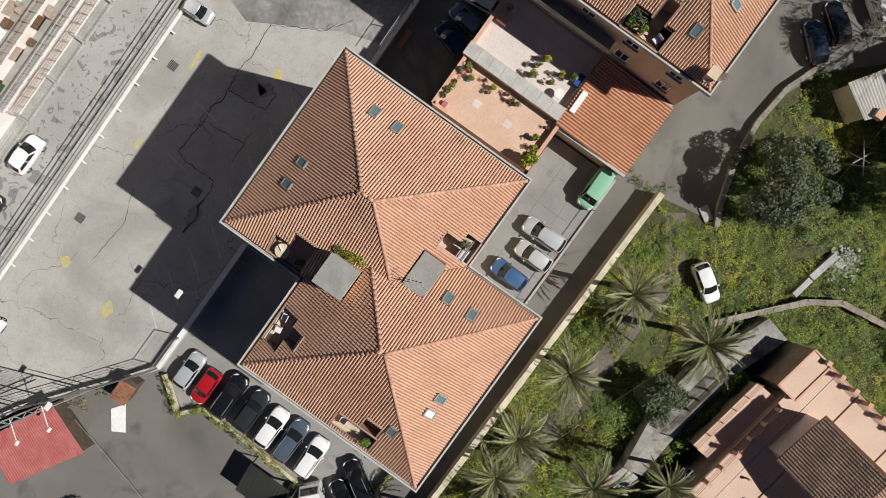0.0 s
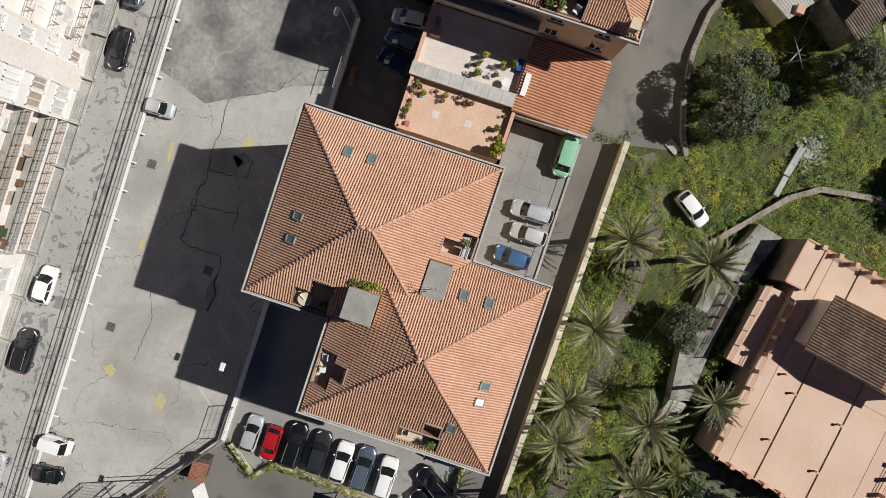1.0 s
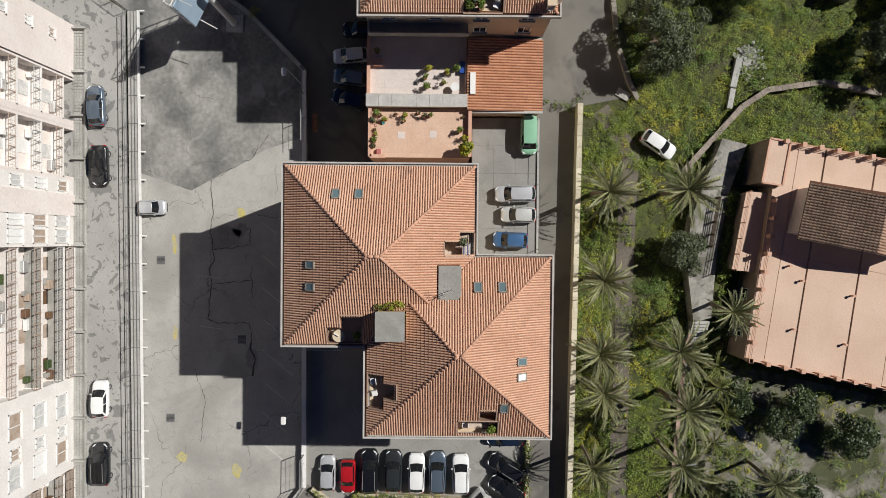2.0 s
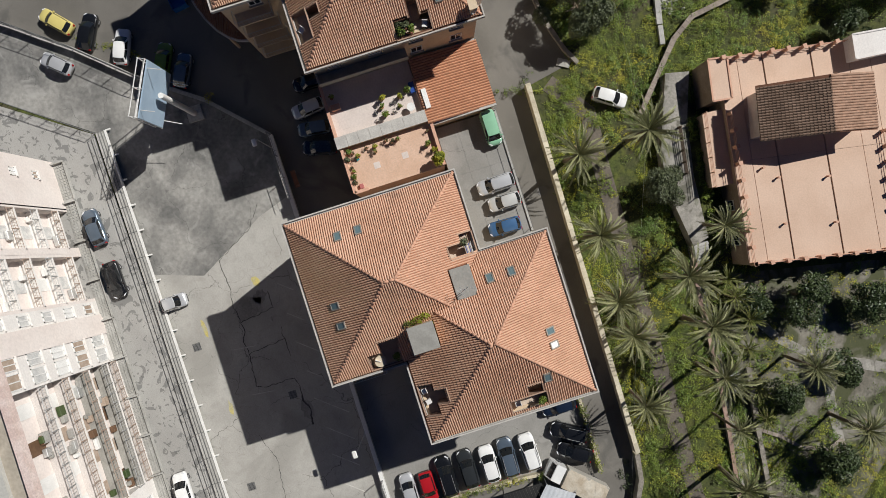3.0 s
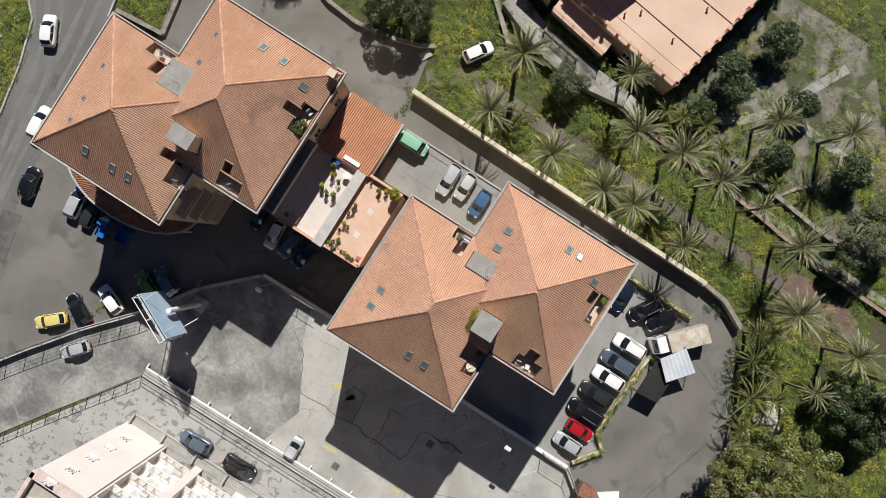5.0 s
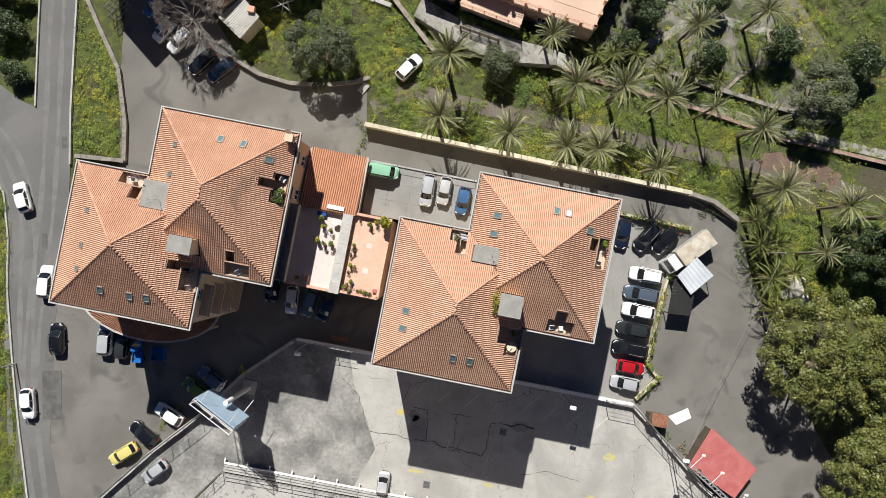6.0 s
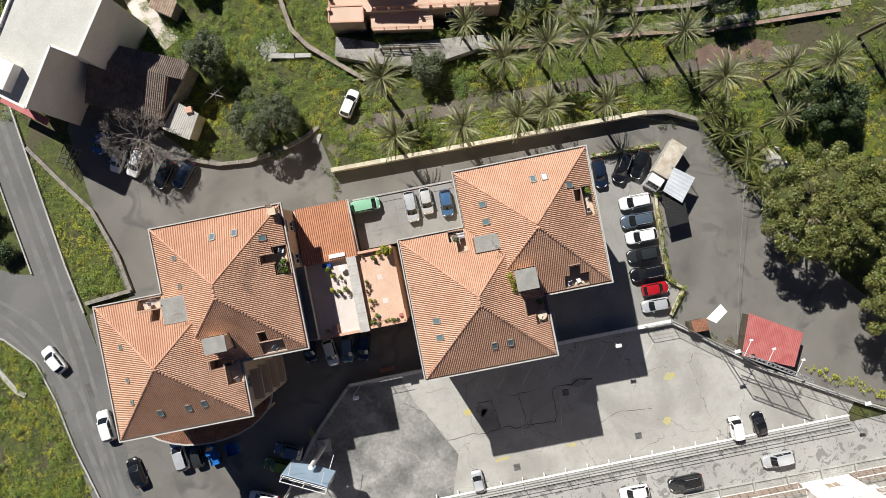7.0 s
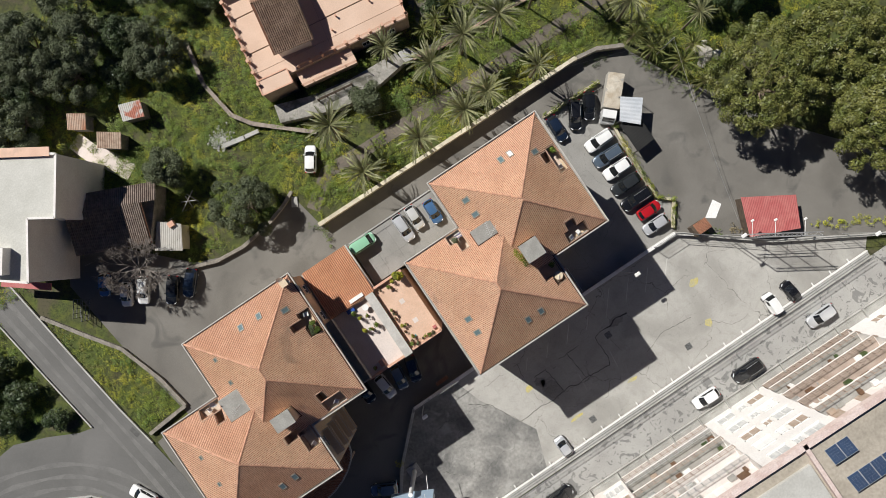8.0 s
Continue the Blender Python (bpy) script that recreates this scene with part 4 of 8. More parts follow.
def palm(x, y, h=6.6, scale=1.0, n=46, seed=0, lean=(0, 0), dry=6, fronds=None, label="date palm with a bare trunk and feathery grey-green crown", group="palms in the garden"):
    r = random.Random(seed)
    p = thing("palm_tree", label, "palm", group, at=pose(x, y, 0))
    t = part("trunk", trunk_mesh(h, 0.24 * scale), None, p)
    t.matrix_basis = pose(0, 0, 0, lean[0], lean[1], 0)
    crown = new("crown")
    crown.parent = p
    crown.matrix_basis = pose(0, 0, 0, lean[0], lean[1], 0) @ pose(0, 0, h + 0.15, 0, 0, r.uniform(0, 360))
    for i in range(n):
        yaw = i * 137.5 + r.uniform(-16, 16)
        k = i / n
        me = DRY if i >= n - dry else (fronds or FRONDS)[0 if k < 0.35 else 1 if k < 0.75 else 2][i % 3]
        f = part("frond", me, None, crown)
        s = scale * r.uniform(0.78, 1.1) * (0.72 if k < 0.12 else 1)
        f.matrix_basis = pose(0, 0, 0.25 - 0.3 * k, r.uniform(-16, 16), -48 + 62 * k + r.uniform(-7, 7), yaw) @ Matrix.Scale(s, 4)
    return p


for i, (x, y, h, s) in enumerate(((-5.0, 15.7, 7.0, 1.0), (-5.1, 23.3, 7.0, 1.1), (4.1, 15.2, 7.0, 1.02), (10.9, 15.0, 6.8, 1.0), (15.1, 15.3, 6.8, 1.0), (11.1, 22.8, 7.2, 1.1),
                                  (16.3, 23.3, 7.2, 1.1), (21.9, 23.15, 7.0, 1.05), (22.6, 14.9, 6.0, 0.78), (34.0, 21.95, 7.0, 1.05), (37.6, 14.6, 7.0, 1.05), (46.3, 14.6, 6.8, 0.9),
                                  (51.5, 14.3, 7.0, 1.05), (6.6, 28.1, 6.6, 0.8), (27.9, 23.2, 6.0, 0.62), (44.5, 8.3, 6.5, 0.7), (60, 18, 7, 1.0), (24, 33, 6, 0.8), (32, 36, 6, 0.9))):
    palm(x, y, h, s, 62 if s > 0.7 else 46, 10 + i, (random.uniform(-3, 3), random.uniform(-3, 3)))


for i, (x, y, h, k) in enumerate(((36.9, 11.0, 2.6, 0.72), (38.0, 7.8, 3.0, 0.8), (40.2, 4.2, 3.2, 0.85), (40.8, 8.3, 2.4, 0.7), (41.3, 0.4, 3.0, 0.8), (38.9, 12.3, 2.0, 0.6),
                                  (43.4, 5.6, 2.2, 0.65), (15.2, 28.6, 2.4, 0.62), (18.4, 29.4, 2.2, 0.6), (21.6, 28.4, 1.8, 0.55), (25.8, 28.0, 1.8, 0.6), (29.6, 28.2, 1.6, 0.5), (13.4, 28.4, 2.0, 0.55))):
    palm(x, y, h, k, 40, 300 + i, (random.uniform(-6, 6), random.uniform(-6, 6)), 3, LUSH, "low bushy palm with yellow-green fronds", "bushy palms")


def leaf_cloud(clumps, per, size, squash=0.8):
    """Leaves, each a bent quad, on and in the clumps (x, y, z, radius)."""
    verts, faces = [], []
    for cx, cy, cz, r in clumps:
        n = int(per * r * r)
        d = rng.normal(size=(n, 3))
        d /= np.linalg.norm(d, axis=1)[:, None]
        d[:, 2] = np.where(d[:, 2] < -0.35, -d[:, 2], d[:, 2])
        rad = r * (0.72 + 0.36 * rng.random(n))[:, None]
        c = d * rad * np.array([1, 1, squash]) + np.array([cx, cy, cz])
        nrm = d + rng.normal(size=(n, 3)) * 0.55
        nrm /= np.linalg.norm(nrm, axis=1)[:, None]
        t = np.cross(nrm, rng.normal(size=(n, 3)))
        t /= np.linalg.norm(t, axis=1)[:, None]
        b = np.cross(nrm, t)
        s = size * (0.6 + 0.8 * rng.random(n))[:, None]
        base = len(verts)
        q = np.stack([c - t * s, c + b * s * 0.55, c + t * s, c - b * s * 0.55], 1).reshape(-1, 3)
        verts += q.tolist()
        faces += [(base + 4 * i, base + 4 * i + 1, base + 4 * i + 2, base + 4 * i + 3) for i in range(n)]
    return verts, faces


def crown_clumps(radius, height, count, cr, seed, flat=0.6, lobes=5):
    """Clump centres over an uneven dome with gaps."""
    r = random.Random(seed)
    dirs = [(r.uniform(0, 6.28), r.uniform(0.75, 1.12)) for _ in range(lobes)]
    out = []
    for i in range(count):
        a = r.uniform(0, 6.28)
        u = math.sqrt(r.random())
        k = 1.0
        for la, lk in dirs:
            k *= 1 + (lk - 1) * max(0, math.cos(a - la)) ** 2
        rr = radius * k * u
        z = height + radius * flat * math.sqrt(max(0, 1 - u * u)) * r.uniform(0.75, 1.1) - (0.25 * radius if r.random() < 0.18 else 0)
        out.append((rr * math.cos(a), rr * math.sin(a), z, cr * r.uniform(0.65, 1.25)))
    return out


def tree(x, y, name, label, category, material, radius, height, count, cr, per, leaf, seed, flat=0.6, group="", squash=0.8, clumps=None):
    t = thing(name, label, category, group, at=pose(x, y, 0))
    r = random.Random(seed)
    bm = bmesh.new()
    fork = height * 0.55
    tube(bm, (0, 0, -0.1), (0.05, 0.03, fork), 0.05 * radius + 0.1, 0.04 * radius + 0.05, 9)
    for i in range(7):
        a = i * 0.9 + r.uniform(-0.3, 0.3)
        k = radius * r.uniform(0.4, 0.65)
        m = (k * 0.5 * math.cos(a), k * 0.5 * math.sin(a), height * 0.85)
        tube(bm, (0.05, 0.03, fork - 0.1), m, 0.028 * radius + 0.03, 0.02 * radius + 0.02, 6)
        tube(bm, m, (k * math.cos(a), k * math.sin(a), height + radius * flat * 0.5), 0.02 * radius + 0.02, 0.015, 5)
    part("trunk", bm, M_BARK, t, "branching trunk")
    v, f = leaf_cloud(clumps or crown_clumps(radius, height, count, cr, seed, flat), per, leaf, squash)
    ob = part("crown", raw_mesh("crown", v, f, material), None, t)
    return t


OL = "olive trees"
for i, (x, y, r, h) in enumerate(((-21.3, 21.9, 4.6, 2.6), (41.5, 28.0, 4.2, 2.6), (-28.2, 32.2, 3.4, 2.4), (-19.8, 47.5, 4.4, 2.6), (-27.4, 54, 5, 3), (-31.6, 51.0, 3.6, 2.4), (-41.5, 49.5, 4.2, 2.6), (-34, 57, 5, 3), (1.4, 24.6, 2.2, 1.6),
                                  (-45, 52, 4.5, 2.6), (-50, 44, 4, 2.6), (-37, 55, 4.2, 2.6), (-24, 60, 5, 3), (-42, 60, 5, 3), (-14.5, 55, 4, 2.6), (-52, 55, 5, 3))):
    tree(x, y, "olive_tree", "rounded olive tree with grey-green foliage", "olive tree", M_OLIVE, r, h, int(10 * r), 0.92, 560, 0.115, 40 + i, 0.75, OL)
BIG = "tall evergreen trees"


def dome_clumps(radius, height, cr, seed, flat=0.6):
    """Leafy tufts side by side over a lobed dome, with dark gaps between them."""
    r = random.Random(seed)
    gap = cr * 1.5
    count = int(3.6 * (radius / gap) ** 2)
    lobes = [(r.uniform(0, 6.28), r.uniform(0.72, 1.12), r.uniform(1.5, 4)) for _ in range(6)]
    out = []
    for i in range(count):
        u = math.sqrt((i + 0.5) / count)
        a = i * 2.39996 + r.uniform(-0.25, 0.25)
        k = 1.0
        for la, lk, sharp in lobes:
            k *= 1 + (lk - 1) * max(0, math.cos(a - la)) ** sharp
        rr = radius * k * u + r.uniform(-0.35, 0.35) * cr
        z = height + radius * flat * math.sqrt(max(0, 1 - 0.92 * u * u)) + r.uniform(-0.9, 0.6) * cr
        out.append((rr * math.cos(a), rr * math.sin(a), z, cr * r.uniform(0.6, 1.2)))
        if u > 0.75:
            out.append((rr * 0.93 * math.cos(a + 0.1), rr * 0.93 * math.sin(a + 0.1), z - cr * 1.6, cr * r.uniform(0.7, 1.1)))
    return out


for i, (x, y, r, h) in enumerate(((47.3, -4.9, 8.3, 5.5), (55.5, -15.5, 7.8, 6.2), (57.5, -5.5, 7.0, 5.5), (66, -14, 8, 6), (68, -26, 8, 6))):
    tree(x, y, "evergreen_tree", "broad evergreen tree with dense clumped olive-green foliage", "tree", M_CAROB, r, h, 0, 0, 330, 0.145, 60 + i, 0.55, BIG, 0.75,
         dome_clumps(r, h, 1.0, 60 + i, 0.55))
DK = "dark trees of the orchard"
for i, (x, y, r, h) in enumerate(((17.6, 36.2, 2.5, 2.0), (20.4, 43, 2.3, 1.8), (16.6, 31.2, 1.7, 1.5), (27, 38, 1.8, 1.6), (28, 31.5, 1.6, 1.4), (50.5, 10.0, 3.6, 3.0), (55, 8.5, 3.0, 2.6), (-64.0, 17.5, 2.5, 0.9), (-65.2, 22.5, 2.7, 1.0), (-67.0, 27.5, 3.2, 1.2), (-61.8, 11.8, 1.4, 0.7), (-67.5, 15.5, 2.2, 0.9), (-69, 21, 2.6, 1.0), (-22.5, 52, 3.4, 2.4), (-26.3, 48.5, 2.2, 1.6), (-38.5, 53, 3.4, 2.4), (36.5, 34, 2.0, 1.8), (47, 34, 2.2, 1.8), (-9.5, 50, 2.2, 1.8))):
    tree(x, y, "citrus_tree", "low dark green fruit tree", "tree", M_DARKLEAF, r, h, int(10 * r), 0.9, 360, 0.13, 80 + i, 0.7, DK)


def bare_tree(x, y):
    t = thing("bare_tree", "leafless grey tree with a dense mass of fine twigs", "tree", at=pose(x, y, 0))
    r = random.Random(5)
    bm = bmesh.new()
    tube(bm, (0, 0, -0.1), (0, 0, 2.2), 0.22, 0.17, 8)
    part("trunk", bm, M_TWIG, t)
    verts, faces = [], []

    def limb(p, d, length, rad, depth):
        q = p + d * length
        side = d.orthogonal().normalized() * rad
        up = d.cross(side).normalized() * rad
        k = len(verts)
        verts.extend([tuple(p + side), tuple(p - side * 0.5 + up), tuple(p - side * 0.5 - up), tuple(q + side * 0.6), tuple(q - side * 0.3 + up * 0.6), tuple(q - side * 0.3 - up * 0.6)])
        faces.extend([(k, k + 1, k + 4, k + 3), (k + 1, k + 2, k + 5, k + 4), (k + 2, k, k + 3, k + 5)])
        if depth:
            for _ in range(3 if depth > 2 else 5):
                nd = (d + Vector((r.uniform(-1, 1), r.uniform(-1, 1), r.uniform(-0.35, 0.7))) * 0.75).normalized()
                limb(p.lerp(q, r.uniform(0.55, 1.0)), nd, length * r.uniform(0.55, 0.8), rad * 0.7, depth - 1)

    for i in range(9):
        a = i * 0.7
        limb(Vector((0, 0, 1.9)), Vector((math.cos(a), math.sin(a), r.uniform(0.4, 1.0))).normalized(), 2.4, 0.06, 5)
    part("branchwork", raw_mesh("branchwork", verts, faces, M_TWIG), None, t, "tangle of bare branches")


bare_tree(-39.3, 23.0)


# ground cover: low tufts and shrubs over the gardens, thick and thin by noise


def free(x, y):
    """Whether weeds grow at a place: not on paving, paths or under walls."""
    if 32 < x < 41.5 and 27.5 < y < 35:
        return 1.0
    if 13.8 < y < 33 and -14.0 < x < 34:
        if abs(y - (19.4 - 0.02 * x)) < 1.3 and -8 < x < 60:      # trodden path below the palms
            return 0.3
        if x > 12 and y > 26.5:
            return 0.4
        if -10.9 < x < 8.6 and 26.0 - 0.05 * x < y < 31.5 and y > 29.2 - 0.4 * (x + 10.9):
            return 0.0
        return 1.0
    if y > 14 and 34 <= x < 75:
        return 0.55 if not (16.5 < y < 21.5) else 0.10
    if y > 11.5 and 34 < x < 75:
        return 0.5
    if 1 < y < 16 and x > 41:
        return 0.8
    if y >= 33 and x > 16:
        return 0.22
    if y > 20.8 and -16 < x <= -10:
        return 1.0
    if y > 19.5 and -33 < x <= -14:
        return 1.0
    if y > 30 and -60 < x <= -16:
        return 0.9
    if -57 < x < -45 and 1.8 < y < 25:
        w = np.interp(y, (1.4, 8.4, 18.5, 34), (-52.6, -53.9, -55.4, -57.4)) + 0.3
        e = np.interp(y, (3.2, 8.4, 15.2, 19.9, 25.6), (-45.4, -46.3, -48.6, -52.0, -55.9)) - 0.4
        return 1.0 if w < x < e and y > 3.4 else 0.0
    if x < -62 and y > 13:
        return 1.0
    if x < -57.8 and y < 5:
        return 1.0 if y < np.interp(x, (-95, -78, -69.6, -64.3, -60.6, -58.8, -57.6), (0, 4.5, 2.6, -0.1, -4, -10, -16.5)) - 0.6 else 0.0
    if x < -44 and y < -16:
        return 1.0 if x < np.interp(y, (-60, -34.4, -26.6, -16.5), (-44, -52.4, -54.8, -57.6)) - 0.5 else 0.0
    return 0.0


def scatter(name, label, material, count, size, height, leaves, lim, seed, where, grow=1.0, leaf=1.0):
    g = np.random.default_rng(seed)
    verts, faces = [], []
    x0, x1, y0, y1 = where
    while count > 0:
        x, y = g.uniform(x0, x1), g.uniform(y0, y1)
        count -= 1
        p = free(x, y)
        if p <= 0 or g.random() > p:
            continue
        d = noise.noise((x * 0.16, y * 0.16, seed)) + 0.5 * noise.noise((x * 0.6, y * 0.6, seed))
        if d < lim or (-11.6 < x < -9 and 20.8 < y < 24.4):
            continue
        s = size * g.uniform(0.6, 1.4) * (1 + grow * max(0, d))
        for _ in range(leaves):
            a, r = g.uniform(0, 6.28), s * g.uniform(0, 1) ** 0.6
            px, py, pz = x + r * math.cos(a), y + r * math.sin(a), height * g.uniform(0.15, 1) * (1.2 - r / s) * (1 + grow * max(0, d))
            b, t = g.uniform(0, 6.28), g.uniform(0.06, 0.135) * leaf
            ux, uy, uz = t * math.cos(b), t * math.sin(b), t * g.uniform(-0.5, 0.5)
            vx, vy, vz = -uy * 0.45, ux * 0.45, t * g.uniform(-0.3, 0.3)
            k = len(verts)
            verts += [(px - ux, py - uy, pz - uz), (px + vx, py + vy, pz + vz), (px + ux, py + uy, pz + uz), (px - vx, py - vy, pz - vz)]
            faces.append((k, k + 1, k + 2, k + 3))
    ob = new(name, raw_mesh(name, verts, faces, material))
    return tagged(ob, label, "plants", kind="stuff")


layer(M_WEED, (0.42, 0.385, 0.03), 0.14, 0.48, 0.60, 7, 0.8, 0.8)
layer(M_WEED, (0.05, 0.085, 0.012), 0.55, 0.50, 0.62, 6, 0.6, 0.75)
layer(M_WEED, (0.22, 0.17, 0.07), 0.20, 0.64, 0.72, 5, 0.8, 0.6)
GARDEN = (-88, 75, -60, 62)
scatter("weeds", "low yellow-green weeds over the garden ground", M_WEED, 80000, 0.40, 0.45, 22, -0.32, 3, GARDEN, 1.0, 0.72)
scatter("shrubs", "bushy green shrubs among the weeds", M_SHRUB, 27000, 0.55, 1.0, 46, -0.12, 8, GARDEN, 1.0, 0.9)
scatter("flowers", "scattered yellow flowers among the weeds", M_BLOOM, 30000, 0.45, 0.6, 8, 0.22, 21, GARDEN, 1.0, 0.42)

M_OLDCOPE = mat("weathered_coping", (0.24, 0.20, 0.165), (0.33, 0.28, 0.235), 0.95, s1=1.2, s2=6, fine=0.25, rnd=0.15)
# ---- walls, fences, kerbs, annex and terraces ----
M_CREAM = mat("cream_wall", (0.50, 0.44, 0.31), (0.58, 0.52, 0.39), 0.9, s1=0.6, s2=5, fine=0.2)
M_COPE = mat("cream_coping", (0.62, 0.57, 0.44), (0.52, 0.46, 0.34), 0.9, s1=1.2, s2=6, fine=0.2, rnd=0.12)
M_CONC = mat("bare_concrete", (0.36, 0.35, 0.32), (0.46, 0.45, 0.42), 0.9, s1=0.5, s2=5, fine=0.2)
M_STONE = mat("rubble_stone", (0.20, 0.18, 0.15), (0.30, 0.27, 0.23), 0.95, s1=1.4, s2=6, fine=0.3, bump=0.8, bscale=5)
M_WIRE = mat("fence_wire", (0.20, 0.20, 0.20), (0.26, 0.26, 0.25), 0.6, 0.5, bump=0)
M_PINKFLOOR = mat("pink_floor_tile", (0.60, 0.40, 0.285), (0.66, 0.455, 0.335), 0.8, s1=0.6, s2=7, fine=0.12)
M_PALEFLOOR = mat("pale_floor_tile", (0.60, 0.52, 0.47), (0.66, 0.58, 0.53), 0.8, s1=0.5, s2=7, fine=0.1)
M_SALMON = mat("salmon_plaster", (0.58, 0.33, 0.23), (0.64, 0.40, 0.29), 0.9, s1=0.8, s2=8, fine=0.12)
M_POT = mat("clay_pot", (0.33, 0.13, 0.07), (0.40, 0.17, 0.10), 0.8, rnd=0.2)
M_YELLOW = mat("faded_yellow_paint", (0.52, 0.44, 0.14), (0.42, 0.39, 0.26), 0.9, s1=1.5, s2=9, fine=0.25)
M_TAR = mat("dark_tar", (0.085, 0.083, 0.078), (0.13, 0.128, 0.12), 0.9, s1=0.8, s2=6, fine=0.2)
M_REDTIN = mat("red_corrugated_tin", (0.40, 0.10, 0.095), (0.46, 0.15, 0.135), 0.6, s1=0.8, s2=6, fine=0.15)
M_DARKWOOD = mat("dark_wood", (0.07, 0.05, 0.035), (0.11, 0.08, 0.055), 0.85, s1=2, s2=14, fine=0.25)
M_BOARD = mat("pale_blue_hoarding", (0.34, 0.45, 0.56), (0.38, 0.49, 0.60), 0.6, s1=0.6, s2=6, fine=0.06)
M_TIN = mat("grey_fibre_cement", (0.38, 0.36, 0.32), (0.46, 0.44, 0.40), 0.85, s1=0.8, s2=8, fine=0.15)


def line_wall(name, pts, half, z0, z1, material, label, cope=None, cope_h=0.08, step=1.0, over=0.07, category="wall"):
    """A wall along a line on plan, with coping stones laid one by one."""
    w = thing(name, label, category, kind="structure")
    for p, q in zip(pts, pts[1:]):
        p, q = Vector(p), Vector(q)
        d = (q - p).normalized()
        bm = bmesh.new()
        obox(bm, p, q + d * half * 0.5, half, z0, z1)
        part("wall_section", bm, material, w)
        if cope:
            n = max(1, round((q - p).length / step))
            for i in range(n):
                a, b = p + (q - p) * (i / n), p + (q - p) * ((i + 1) / n)
                bm = bmesh.new()
                j = random.uniform(-0.02, 0.02)
                obox(bm, a + d * 0.012, b - d * 0.012, half + over + j, z1 + 0.003, z1 + cope_h + random.uniform(-0.01, 0.012), half + over + j)
                part("coping_stone", bm, cope, w)
    return w


line_wall("wall_north", [(-14.5, 13.95), (29.0, 13.25)], 0.2, -0.1, 1.7, M_CREAM, "long cream garden wall with a pale coping", M_COPE, 0.1, 1.15)
line_wall("wall_northeast", [(29.3, 13.2), (32.3, 12.75), (35.8, 11.0)], 0.2, -0.1, 1.3, M_CREAM, "weathered end of the cream garden wall", M_STONE, 0.1, 0.9)
line_wall("wall_yard", [(-10.2, -15.5), (27.1, -15.35)], 0.17, -0.1, 0.9, M_CONC, "low white wall between yard and car park", M_WHITE, 0.08, 2.0)
line_wall("wall_carpark_west", [(-18.0, -15.6), (-24.0, -21.5), (-28.7, -28.0), (-34.0, -34.0), (-38.6, -40.0), (-48, -53)], 0.15, -0.1, 0.8, M_CONC, "grey concrete wall along the alley", M_CONC, 0.08, 2.0)
line_wall("wall_carpark_east", [(27.1, -15.4), (31.5, -18.8), (38.0, -24.0), (50.0, -31.0), (75, -44)], 0.16, -0.1, 0.7, M_CONC, "low concrete wall under the fence", M_CONC, 0.08, 2.0)
line_wall("wall_alley", [(-18.0, -15.6), (-10.2, -15.5)], 0.15, -0.1, 0.8, M_CONC, "white-capped wall at the alley", M_WHITE, 0.08, 2.0)
line_wall("wall_orchard", [(-34.2, 19.6), (-29.9, 18.0), (-25.6, 17.6), (-21.0, 18.15), (-17.2, 19.35), (-15.3, 20.3)], 0.18, -0.1, 0.6, M_STONE, "low rubble wall round the olive trees", M_STONE, 0.1, 0.7)
line_wall("wall_roadside", [(-55.9, 25.6), (-52.0, 19.9), (-48.6, 15.2), (-46.3, 8.4), (-45.4, 3.2), (-52.0, 2.6)], 0.2, -0.1, 0.5, M_STONE, "crumbling stone edge of the planted strip", M_STONE, 0.1, 0.8)
line_wall("wall_garden", [(-16.0, 46.5), (-17.2, 40.3), (-16.3, 34.3), (-14.5, 31.6), (-12.5, 29.8), (-9.8, 27.4), (-7.5, 25.4)], 0.22, -0.1, 0.7, M_STONE, "curved weathered garden wall", M_OLDCOPE, 0.1, 0.8)
line_wall("kerb", [(-95, -0.1), (-78, 4.4), (-69.6, 2.5), (-64.4, -0.2), (-60.7, -4.1), (-58.9, -10), (-57.7, -16.6), (-54.9, -26.7), (-52.5, -34.5), (-44, -60)], 0.12, -0.1, 0.28, M_CONC, "dark roadside kerb", category="kerb")
line_wall("kerb", [(-82, 9.0), (-76, 4.8), (-70.3, 0.9), (-66.9, -3.0), (-64.1, -7.7), (-63.2, -8.3)], 0.35, -0.1, 0.16, M_CONC, "narrow concrete footway in the verge", category="kerb")
line_wall("kerb", [(-62.7, 34), (-60.5, 19), (-58.8, 8.2)], 0.10, -0.1, 0.30, M_CONC, "pale kerb along the road", category="kerb")
line_wall("kerb", [(-59, 58), (-57.5, 34), (-55.5, 19.5), (-53.9, 8.4), (-52.6, 1.4)], 0.12, -0.1, 0.35, M_CONC, "pale parapet along the road", category="kerb")


def wire_fence(pts, z0, height, label, gap=2.5, cell=0.5):
    f = thing("fence", label, "fence")
    for p, q in zip(pts, pts[1:]):
        p, q = Vector(p), Vector(q)
        n = max(1, round((q - p).length / gap))
        for i in range(n):
            c = p + (q - p) * i / n
            bm = bmesh.new()
            tube(bm, (*c, z0), (*c, z0 + height), 0.055, n=6)
            part("post", bm, M_WIRE, f)
        bm = bmesh.new()
        k = int(height / cell)
        for i in range(k + 1):
            z = z0 + height * i / k
            tube(bm, (*p, z), (*q, z), 0.045 if i in (0, k) else 0.018, n=4, caps=False)
        m = int((q - p).length / 1.25)
        for i in range(m):
            c = p + (q - p) * (i + 0.5) / m
            tube(bm, (*c, z0), (*c, z0 + height), 0.014, n=3, caps=False)
        part("mesh", bm, M_WIRE, f)
    return f


